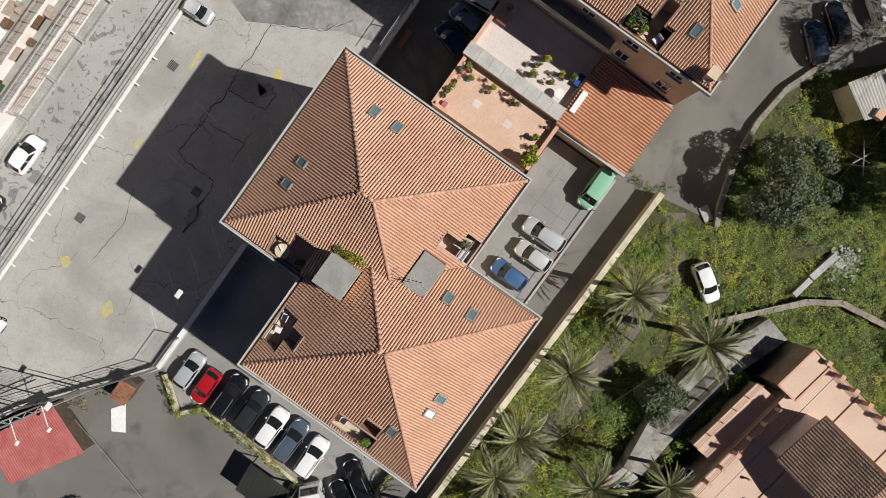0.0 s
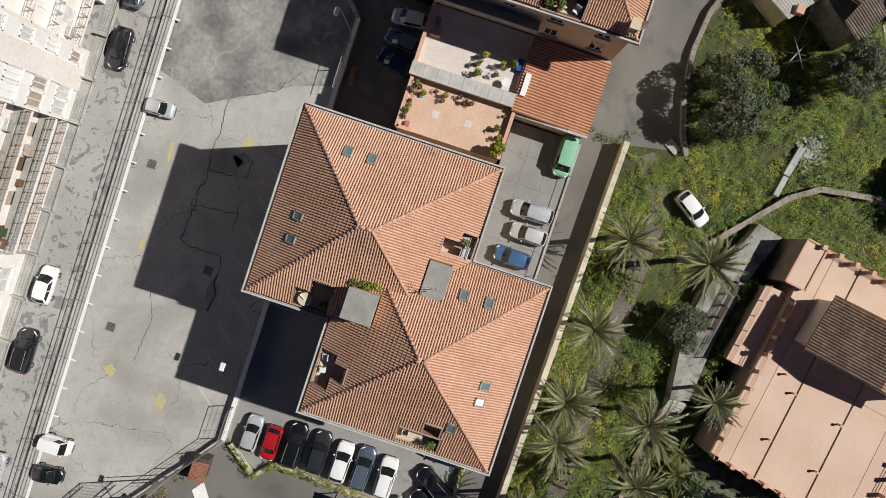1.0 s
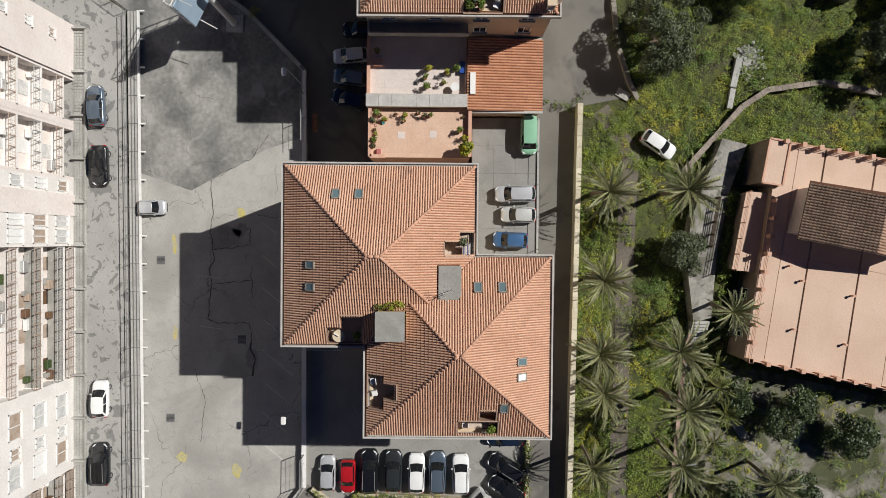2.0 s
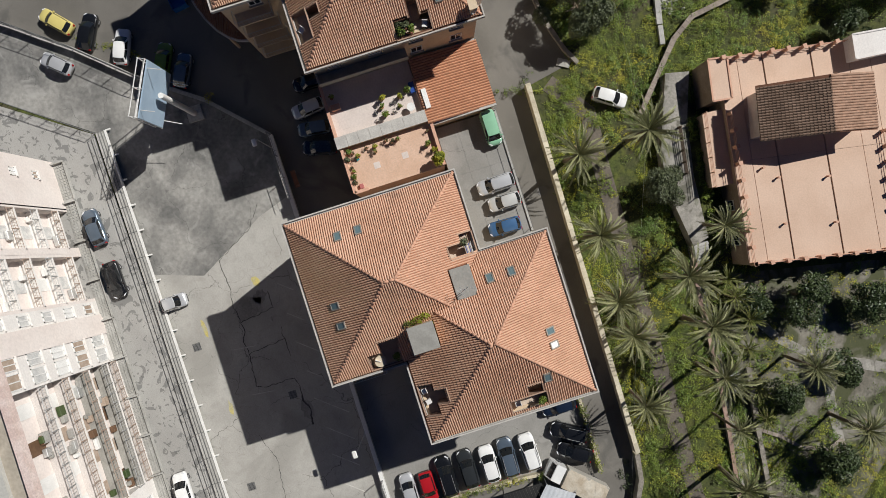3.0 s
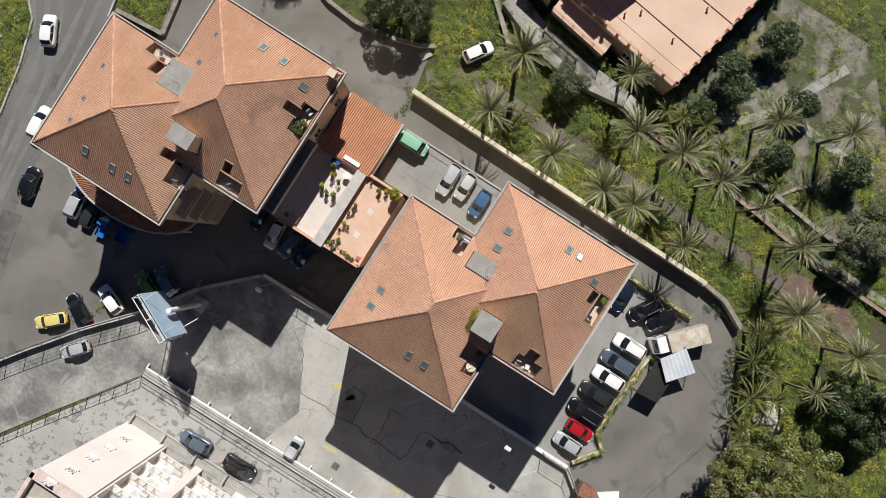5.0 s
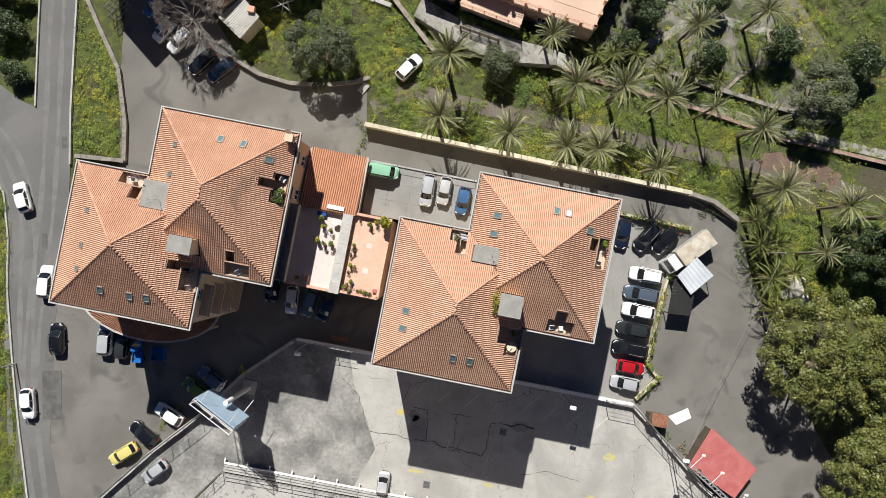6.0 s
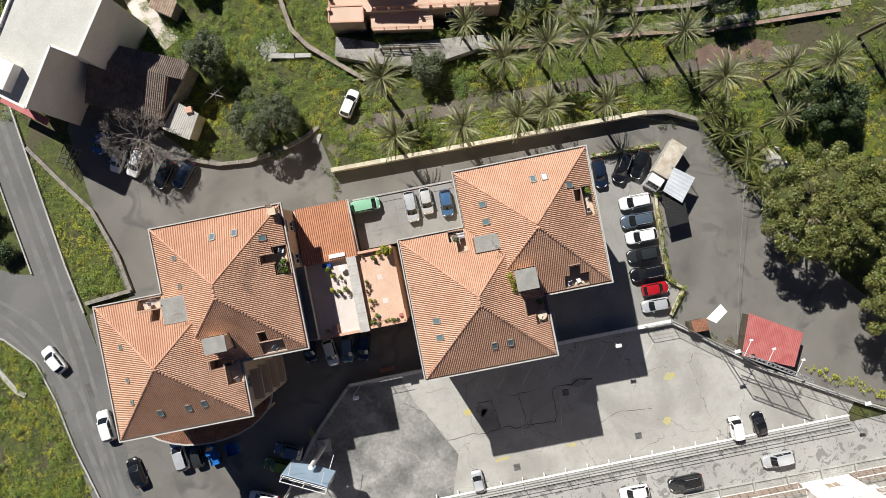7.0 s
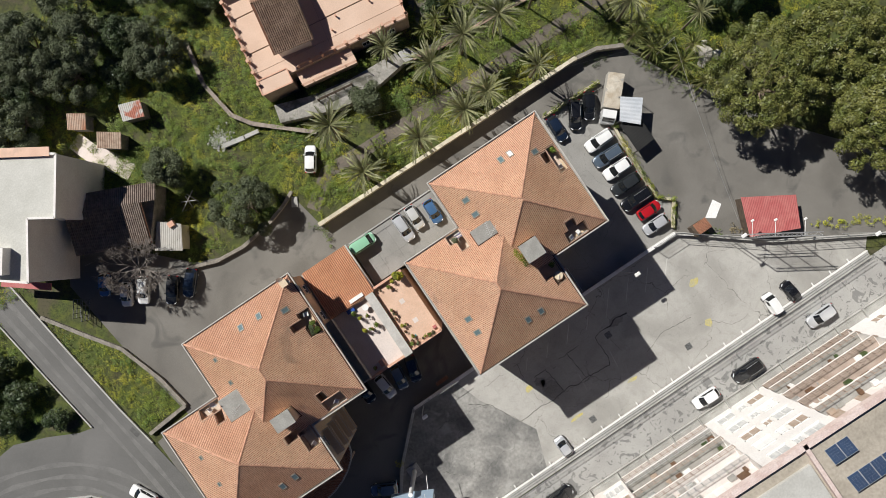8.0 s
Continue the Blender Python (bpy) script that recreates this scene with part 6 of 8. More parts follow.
for i, (x, y, w, d, a) in enumerate(((0.8, -29.8, 2.0, 0.5, 5), (10.55, -29.7, 1.8, 0.5, -3), (25.6, -22.9, 1.6, 1.0, 20), (24.2, -28.9, 1.2, 1.2, 70), (-2.6, -22.5, 1.2, 0.9, 40))):
    patch("road_marking", "worn yellow paint mark on the concrete", "road marking", x, y, w, d, a, 0.036, M_YELLOW, i)
bm = bmesh.new()
for x0, k0, k1 in ((-1.6, 0.0, 0.45), (2.0, 0.0, 0.5), (5.5, 0.0, 0.7), (8.9, 0.05, 0.5), (12.3, 0.0, 1.0), (15.7, 0.1, 0.9), (19.1, 0.0, 0.8), (22.5, 0.1, 0.7)):
    obox(bm, (x0 + 2.8 * k0, -20.2 + 3.4 * k0), (x0 + 2.8 * k1, -20.2 + 3.4 * k1), 0.05, 0.03, 0.036)
for x0, y0 in ((4.2, -27.4), (9.8, -27.0), (15.0, -26.5)):
    obox(bm, (x0, y0), (x0 + 0.3, y0 + 2.6), 0.04, 0.03, 0.036)
solo("road_marking", bm, mat("worn_line_paint", (0.60, 0.59, 0.55), (0.46, 0.45, 0.41), 0.9, s1=1.2, s2=10, fine=0.2), "faint worn parking bay lines", "road marking", kind="structure")


def crack(pts, width, seed):
    """A jagged open crack with dark filling, along a line on plan."""
    r = random.Random(seed)
    line = []
    for p, q in zip(pts, pts[1:]):
        p, q = Vector(p), Vector(q)
        n = max(2, int((q - p).length / 0.35))
        side = Vector((-(q - p).y, (q - p).x)).normalized()
        line += [p.lerp(q, i / n) + side * r.uniform(-0.10, 0.10) for i in range(n)]
    line.append(Vector(pts[-1]))
    bm = bmesh.new()
    rows = []
    for i, p in enumerate(line):
        d = (line[min(i + 1, len(line) - 1)] - line[max(i - 1, 0)]).normalized()
        w = width * r.uniform(0.4, 1.3)
        rows.append([(p.x - d.y * w, p.y + d.x * w, 0.0345), (p.x + d.y * w, p.y - d.x * w, 0.0345)])
    skin(bm, rows)
    return solo("crack", bm, M_CRACK, "jagged dark crack in the car park concrete", "crack", kind="structure")


M_CRACK = mat("crack_filling", (0.06, 0.056, 0.05), (0.10, 0.095, 0.085), 0.95, s1=2, s2=12, fine=0.3)
for i, (pts, w) in enumerate((([(-6.1, -25.9), (-2.8, -25.6), (-0.8, -25.9), (2.6, -25.5), (3.7, -26.0), (5.2, -25.8), (8.9, -26.1), (9.4, -25.4), (9.4, -21.6), (10.6, -21.3)], 0.045),
                              ([(5.2, -25.8), (4.7, -21.3)], 0.04), ([(3.3, -21.4), (6.9, -21.3)], 0.035), ([(1.4, -25.6), (0.9, -21.5), (-1.1, -21.6)], 0.04),
                              ([(10.6, -21.3), (12.2, -21.4), (13.4, -21.0), (15.2, -21.2)], 0.09), ([(-11.2, -19.6), (-8.6, -21.4), (-6.1, -25.9)], 0.035), ([(14.5, -27.6), (17.8, -26.4), (22.5, -26.9)], 0.03))):
    crack(pts, w, i)
M_STAIN = mat("oil_stain", (0.24, 0.23, 0.21), (0.30, 0.29, 0.265), 0.9, s1=0.6, s2=5, fine=0.25)
for i, (x, y, w, d, a) in enumerate(((0.2, -24.2, 2.6, 3.4, 15), (13.4, -21.3, 2.6, 1.3, 5), (-0.8, -22.6, 1.3, 2.0, 40))):
    patch("stain", "dark oily stain on the concrete", "stain", x, y, w, d, a, 0.0285, M_STAIN, 40 + i, 16, 0.3)


def grate(x, y, z, s=0.9):
    g = thing("drain_grate", "square iron drain grate", "drain", "drains", at=pose(x, y, z))
    bm = bmesh.new()
    box(bm, -s / 2, s / 2, -s / 2, s / 2, -0.02, 0.002)
    part("pit", bm, M_TRIM, g)
    for i in range(7):
        bm = bmesh.new()
        c = -s / 2 + s * (i + 0.5) / 7
        box(bm, c - 0.04, c + 0.04, -s / 2, s / 2, 0.002, 0.012)
        part("bar", bm, M_WIRE, g)


for x, y in ((11.2, -22.4), (19.9, -30.2), (2.6, -31.3)):
    grate(x, y, 0.034)
bm = bmesh.new()
tube(bm, (0, 0, -0.01), (0, 0, 0.012), 0.62, n=24)
tube(bm, (0, 0, 0.012), (0, 0, 0.018), 0.4, n=20)
solo("manhole_cover", bm, mat("iron_cover", (0.13, 0.125, 0.12), (0.17, 0.165, 0.155), 0.7, 0.3), "round iron manhole cover", "manhole", at=pose(-2.5, 12.2, 0.024))
for x, y, w, d, a in ((-50.5, -23.5, 1.0, 3.4, 8), (-49.0, -29.5, 2.6, 6.5, 12), (-54.0, -9.5, 0.8, 2.2, 10), (-58.7, -3.9, 1.3, 1.7, 52), (-54.0, 4.1, 0.7, 1.6, 14)):
    bm = bmesh.new()
    box(bm, -w / 2, w / 2, -d / 2, d / 2, -0.01, 0.004)
    solo("tar_patch", bm, M_TAR, "rectangular dark asphalt repair", "patch", kind="structure", at=pose(x, y, 0.05, 0, 0, a))


# hoarding on a mono-pole
def hoarding():
    b = thing("hoarding", "large pale blue hoarding on a white steel mono-pole", "billboard")
    p, q = Vector((-26.0, -22.65)), Vector((-20.85, -25.2))
    d = (q - p).normalized()
    nrm = Vector((-d.y, d.x))
    bm = bmesh.new()
    obox(bm, p, q, 0.06, 6.0, 11.3)
    part("panel", bm, M_BOARD, b, "blank pale blue panel")
    bm = bmesh.new()
    for off in (-0.9, -0.2):
        for e in (p, q, (p + q) / 2):
            c = e + nrm * off
            tube(bm, (*c, 5.6), (*c, 11.5), 0.06, n=5)
        for z in (5.7, 7.2, 8.7, 10.2, 11.4):
            tube(bm, (*(p + nrm * off), z), (*(q + nrm * off), z), 0.05, n=5)
    for e in (p, q, (p + q) / 2):
        for z in (5.7, 7.2, 8.7, 10.2, 11.4):
            tube(bm, (*(e - nrm * 0.9), z), (*(e - nrm * 0.1), min(11.4, z + 1.2)), 0.035, n=4)
    part("lattice", bm, M_WHITE, b, "white steel lattice behind the panel")
    bm = bmesh.new()
    for e in (p + d * 0.8, q - d * 0.8):
        tube(bm, (*e, 5.9), (*(e + nrm * 1.8), 5.5), 0.04, n=5)
        tube(bm, (*e, 11.2), (*(e + nrm * 1.6), 11.5), 0.04, n=5)
    part("lamp_arm", bm, M_WHITE, b)
    c = (p + q) / 2 + nrm * 0.75
    bm = bmesh.new()
    tube(bm, (*c, 0), (*c, 9.0), 0.34, 0.30, 14)
    part("pole", bm, M_WHITE, b, "white tubular pole")
    bm = bmesh.new()
    box(bm, c.x - 0.9, c.x + 0.9, c.y - 0.9, c.y + 0.9, -0.1, 0.3, 0.04)
    part("base", bm, M_CONC, b)


hoarding()


# sheds, canopy and clutter of the east yard
def corrugated(pts, z0, z1, n, material, parent, name="roof", amp=0.03):
    """A sheet over the quad pts, waved across its first edge."""
    a, b, c, d = [Vector(p) for p in pts]
    verts, faces = [], []
    for i in range(n + 1):
        s = i / n
        p, q = a.lerp(b, s), d.lerp(c, s)
        w = amp if i % 2 else 0.0
        for t_, zz in ((0, z0), (1, z1)):
            e = p.lerp(q, t_)
            verts.append((e.x, e.y, zz + w))
    for i in range(n):
        faces.append((2 * i, 2 * i + 1, 2 * i + 3, 2 * i + 2))
    me = raw_mesh(name, verts, faces, material)
    return part(name, me, None, parent)


hut = thing("hut", "low hut with a faded red corrugated roof", "hut")
HP = [(37.0, -16.0), (43.6, -20.0), (41.6, -24.3), (35.0, -21.4)]
corrugated(HP, 2.5, 2.4, 64, M_REDTIN, hut)
hc = sum((Vector(p) for p in HP), Vector((0, 0))) / 4
bm = bmesh.new()
prism(bm, [hc + (Vector(p) - hc) * 0.93 for p in HP], -0.1, 2.32)
part("wall", bm, M_DARKWOOD, hut)
bm = bmesh.new()
prism(bm, [(32.2, -16.1), (34.5, -14.5), (35.2, -15.7), (33.4, -17.0)], 0.03, 0.07)
solo("panel", bm, M_BLIND, "white sheet lying on the asphalt", "panel")
shed = thing("tiled_shed", "small shed with a pantile roof against the wall", "shed")
bm = bmesh.new()
box(bm, 29.2, 31.4, -17.4, -15.9, -0.1, 1.6)
part("wall", bm, M_DARKWOOD, shed)
lean_roof("roof_tiles", shed, 29.3, 31.6, -17.3, -15.7, 1.65, 2.0, M_TILE_DIM, "short brown tiles")
canopy = thing("canopy", "white sheet canopy on posts beside the lorry", "canopy")
CP = [(28.75, 2.3), (30.75, 5.1), (33.35, 3.2), (31.0, 0.25)]
corrugated(CP, 3.0, 2.8, 14, mat("bluish_sheet", (0.50, 0.53, 0.56), (0.60, 0.62, 0.64), 0.45, s1=0.6, s2=5, fine=0.12), canopy, "sheet", 0.03)
for p in CP:
    bm = bmesh.new()
    tube(bm, (*p, 0), (*p, 2.85), 0.05, n=6)
    part("post", bm, M_WIRE, canopy)
M_NET = mat("black_netting", (0.012, 0.012, 0.012), (0.02, 0.02, 0.019), 0.9, bump=0)
perg = thing("pergola", "dark slatted timber shelter behind the hedge", "pergola")
for x0, y0 in ((28.9, -2.6), (31.4, -2.0), (28.9, 1.6), (31.4, 1.9)):
    bm = bmesh.new()
    tube(bm, (x0, y0, 0), (x0, y0, 2.3), 0.07, n=6)
    part("post", bm, M_NET, perg)
for i in range(12):
    bm = bmesh.new()
    y0 = -2.7 + 0.38 * i
    prism(bm, [(28.7, y0), (31.6, y0 + 0.25), (31.6, y0 + 0.615), (28.7, y0 + 0.365)], 2.3, 2.36)
    part("slat", bm, M_NET, perg)


def cable(p, q, sag, r=0.02):
    c = thing("cable", "thin pale overhead cable", "cable", "overhead cables")
    bm = bmesh.new()
    p, q = Vector(p), Vector(q)
    pts = [p.lerp(q, i / 12) - Vector((0, 0, sag * 4 * (i / 12) * (1 - i / 12))) for i in range(13)]
    rings = [[bm.verts.new(a + Vector((dx * r, 0, dz * r))) for dx, dz in ((1, 0), (0, 1), (-1, 0), (0, -1))] for a in pts]
    for a, b in zip(rings, rings[1:]):
        for i in range(4):
            bm.faces.new((a[i], a[(i + 1) % 4], b[(i + 1) % 4], b[i]))
    part("wire", bm, M_METAL, c)


def pole(x, y, h, label="grey timber utility pole", lean=0):
    p = thing("utility_pole", label, "pole", "utility poles", at=pose(x, y, 0, lean, 0, 0))
    bm = bmesh.new()
    tube(bm, (0, 0, -0.1), (0, 0, h), 0.12, 0.08, 8)
    part("shaft", bm, M_METAL, p)


pole(39.6, 7.4, 7)
cable((39.6, 7.4, 6.9), (34.9, -18.5, 2.6), 0.6)
cable((39.6, 7.4, 6.9), (-5.1, 23.3, 6.9), 0.9)
cable((-5.1, 23.3, 6.9), (-43.5, 26.5, 6.0), 0.8)
cable((-3.2, 8.6, 5.2), (-0.5, 9.6, 0.4), 0.05, 0.02)
for i, (x, y, s) in enumerate(((45.3, 3.4, 1.3), (46.6, 2.4, 0.9), (44.6, 4.6, 0.8), (44.0, 2.6, 0.6), (46.0, 5.0, 0.5))):
    bm = bmesh.new()
    bmesh.ops.create_icosphere(bm, subdivisions=2, radius=s)
    for v in bm.verts:
        v.co *= 1 + 0.35 * noise.noise(v.co * 1.3 + Vector((i * 7, 0, 0)))
        v.co.z *= 0.55
    solo("boulder", bm, mat("pale_rock", (0.46, 0.42, 0.36), (0.56, 0.52, 0.45), 0.95, s1=1, s2=4, bump=0.6), "pale limestone boulder in the weeds", "boulder", "boulders", at=pose(x, y, 0.1))
# roof clutter of the two houses
for x, y, z in ((-19.6, 9.0, 16.25), (-19.0, 8.4, 16.4), (-33.6, 1.1, 18.26)):
    dish(x, y, z)
bm = bmesh.new()
box(bm, -0.35, 0.35, -0.3, 0.3, -0.3, 1.3, 0.03)
box(bm, -0.45, 0.45, -0.4, 0.4, 1.3, 1.4, 0.02)
solo("chimney", bm, M_PLASTER, "short plastered chimney at the roof corner", "chimney", at=pose(-19.3, 8.2, 16.3))


def aerial(x, y, z, yaw):
    a = thing("aerial", "thin metal television aerial", "aerial", "aerials", at=pose(x, y, z, 0, 0, yaw))
    bm = bmesh.new()
    tube(bm, (0, 0, 0), (0, 0, 1.8), 0.025, n=5)
    part("mast", bm, M_METAL, a)
    bm = bmesh.new()
    tube(bm, (-0.7, 0, 1.7), (0.7, 0, 1.7), 0.018, n=4)
    for i in range(7):
        x0 = -0.65 + 0.21 * i
        tube(bm, (x0, -0.35 + 0.03 * i, 1.7), (x0, 0.35 - 0.03 * i, 1.7), 0.01, n=4)
    part("boom", bm, M_METAL, a)


aerial(4.5, -0.3, 18.26, 30)
aerial(4.1, 0.3, 18.26, 80)
aerial(-31.2, -0.9, 18.26, 20)
v, f = leaf_cloud([(5.45 + random.uniform(-0.2, 0.15), -5.7 + 0.22 * i, 18.45 + 0.18 * (i % 3), random.uniform(0.2, 0.36)) for i in range(10)] + [(5.9 + 0.3 * i, -3.25, 18.2, 0.22) for i in range(4)], 520, 0.08)
weed = thing("roof_weeds", "yellow-green weeds sprouting beside the stair head", "weeds")
part("foliage", raw_mesh("foliage", v, f, M_WEED), None, weed)


# things on the sunken roof terraces
def lounger(x, y, z, yaw, material=None, name="garden_chair", label="white plastic garden chair"):
    c = thing(name, label, "chair", "roof terrace chairs", at=pose(x, y, z, 0, 0, yaw))
    bm = bmesh.new()
    box(bm, -0.25, 0.25, -0.25, 0.25, 0.40, 0.45, 0.02)
    part("seat", bm, material or M_WHITE, c)
    bm = bmesh.new()
    box(bm, -0.25, 0.25, 0.22, 0.27, 0.45, 0.9, 0.02)
    part("backrest", bm, material or M_WHITE, c)
    for sx_, sy_ in ((-1, -1), (1, -1), (-1, 1), (1, 1)):
        bm = bmesh.new()
        tube(bm, (sx_ * 0.22, sy_ * 0.22, 0), (sx_ * 0.22, sy_ * 0.22, 0.41), 0.022, n=6)
        part("leg", bm, material or M_WHITE, c)


PZ = EAVE - 0.395
for x, y, a in ((12.0, -6.2, 10), (13.0, -6.1, 100), (8.3, -9.4, 60), (-27.2, -9.6, 20), (-22.2, -6.9, 40), (-35.5, 0.7, 0), (-19.4, 3.8, 70), (15.6, 1.5, 0)):
    lounger(x, y, PZ, a)
for i, (x, y) in enumerate(((-19.3, 1.5), (-19.6, 2.1), (-19.2, 2.5), (-19.8, 1.5), (8.2, -7.6), (0.2, 1.2), (15.8, 3.7))):
    potted(x, y, PZ, 1.2, (M_SHRUB, M_OLIVE)[i % 2], 100 + i, 1.2)
tab = thing("garden_table", "round table under a beige cloth on the roof terrace", "table", at=pose(8.2, -9.1, PZ))
bm = bmesh.new()
lathe(bm, ((0.25, 0.0), (0.22, 0.05), (0.04, 0.1), (0.04, 0.7)), 10)
part("leg", bm, M_WHITE, tab)
bm = bmesh.new()
lathe(bm, ((0.53, 0.58), (0.56, 0.60), (0.52, 0.72), (0.50, 0.745), (0.1, 0.75)), 18)
part("cloth", bm, mat("beige_cloth", (0.60, 0.50, 0.36), (0.66, 0.56, 0.42), 0.85, s1=2, s2=12, fine=0.1), tab, "beige tablecloth")
dry = thing("clothes_airer", "metal clothes airer with striped washing", "airer", at=pose(0.9, 1.5, PZ))
bm = bmesh.new()
for s in (-0.5, 0.5):
    tube(bm, (s, -0.3, 0), (s, 0.3, 1.0), 0.015, n=5)
    tube(bm, (s, 0.3, 0), (s, -0.3, 1.0), 0.015, n=5)
for i in range(6):
    tube(bm, (-0.5, -0.3 + 0.12 * i, 1.0), (0.5, -0.3 + 0.12 * i, 1.0), 0.01, n=4)
part("frame", bm, M_METAL, dry)
for i in range(4):
    bm = bmesh.new()
    box(bm, -0.42, 0.42, -0.27 + 0.16 * i, -0.21 + 0.16 * i, 0.62, 1.03, 0.01)
    part("cloth", bm, (M_BLUEPL, M_BLIND)[i % 2], dry)

# ---- apartment block across the side street ----
M_APT = mat("pale_apartment_plaster", (0.74, 0.66, 0.61), (0.79, 0.72, 0.67), 0.9, s1=0.3, s2=4, fine=0.1)
M_APTW = mat("white_apartment_plaster", (0.80, 0.77, 0.73), (0.74, 0.70, 0.66), 0.9, s1=0.4, s2=5, fine=0.12)
layer(M_APTW, (0.42, 0.33, 0.26), 0.5, 0.62, 0.8, 6, 1.0, 0.2)
M_ROOFFLAT = mat("flat_roof_screed", (0.36, 0.32, 0.26), (0.44, 0.39, 0.32), 0.95, s1=0.4, s2=3, fine=0.2)
M_PARAPET = mat("pinkish_parapet", (0.60, 0.46, 0.41), (0.72, 0.60, 0.55), 0.9, s1=1.0, s2=6, fine=0.2)
M_RUSTRAIL = mat("rusty_rail", (0.36, 0.27, 0.21), (0.48, 0.395, 0.33), 0.8, 0.2, s1=1, s2=10, fine=0.25, bump=0)
M_BALFLOOR = mat("balcony_floor_tile", (0.55, 0.505, 0.47), (0.63, 0.58, 0.545), 0.8, s1=0.3, s2=8, fine=0.2)
M_BALGREY = mat("grey_balcony_tile", (0.30, 0.29, 0.27), (0.37, 0.36, 0.33), 0.8, s1=0.4, s2=8, fine=0.2)
M_BALBROWN = mat("brown_balcony_tile", (0.30, 0.235, 0.19), (0.38, 0.31, 0.26), 0.8, s1=0.4, s2=8, fine=0.2)
M_DECKPALE = mat("pale_roof_membrane", (0.46, 0.45, 0.41), (0.54, 0.53, 0.49), 0.85, s1=0.4, s2=4, fine=0.12)
M_SOLAR = mat("solar_cell", (0.03, 0.05, 0.095), (0.04, 0.065, 0.12), 0.2, bump=0)
M_PALESHUT = mat("faded_shutter", (0.36, 0.27, 0.20), (0.45, 0.36, 0.29), 0.7, s1=2, s2=20, fine=0.15, bump=0)
FY, TOP = -40.8, 18.2
FLOORS = [2.0 + 3.65 * k for k in range(5)]
apt = thing("apartment_block", "long five-storey pale pink apartment block with balconies", "apartment block")


def apt_wall(x0, x1, y, m, z0=-0.1, z1=TOP, name="wall", label=""):
    bm = bmesh.new()
    box(bm, x0, x1, -56.0, y, z0, z1 - 0.6)
    return part(name, bm, m, apt, label)


M_CURTAIN = mat("curtained_glass", (0.50, 0.50, 0.49), (0.66, 0.65, 0.62), 0.25, s1=1.5, s2=6, fine=0.15, bump=0)
PANES = (M_CURTAIN, M_PALESHUT, M_CURTAIN, M_BLIND, M_PALESHUT, M_CURTAIN)


def apt_window(x, z, w=1.0, h=1.5, y=FY, shutter=False):
    bm = bmesh.new()
    for x0, x1, z0, z1 in ((-w, -w + 0.1, 0, h), (w - 0.1, w, 0, h), (-w, w, 0, 0.1), (-w, w, h - 0.1, h), (-0.05, 0.05, 0, h)):
        box(bm, x + x0, x + x1, y - 0.02, y + 0.08, z + z0, z + z1)
    fr = part("window", bm, M_WHITE, apt)
    bm = bmesh.new()
    box(bm, x - w + 0.06, x + w - 0.06, y, y + 0.04, z + 0.05, z + h - 0.05)
    part("pane", bm, PANES[int(x * 7 + z * 3 + shutter) % 6], fr)
    bm = bmesh.new()
    box(bm, x - w - 0.1, x + w + 0.1, y, y + 0.28, z - 0.08, z)
    part("sill", bm, M_APTW, fr)


def rail_band(x0, x1, y, z, h=1.0):
    """A balcony railing: three long bars, thin uprights, posts."""
    bm = bmesh.new()
    for zz, r in ((z + 0.06, 0.028), (z + 0.5, 0.018), (z + h, 0.04)):
        tube(bm, (x0, y, zz), (x1, y, zz), r, n=5)
    n = int((x1 - x0) / 0.3)
    for i in range(n + 1):
        x = x0 + (x1 - x0) * i / n
        box(bm, x - 0.011, x + 0.011, y - 0.01, y + 0.01, z + 0.05, z + h)
    n = max(1, round((x1 - x0) / 1.05))
    for i in range(n + 1):
        x = x0 + (x1 - x0) * i / n
        box(bm, x - 0.05, x + 0.05, y - 0.05, y + 0.05, z - 0.05, z + h + 0.04)
    return bm


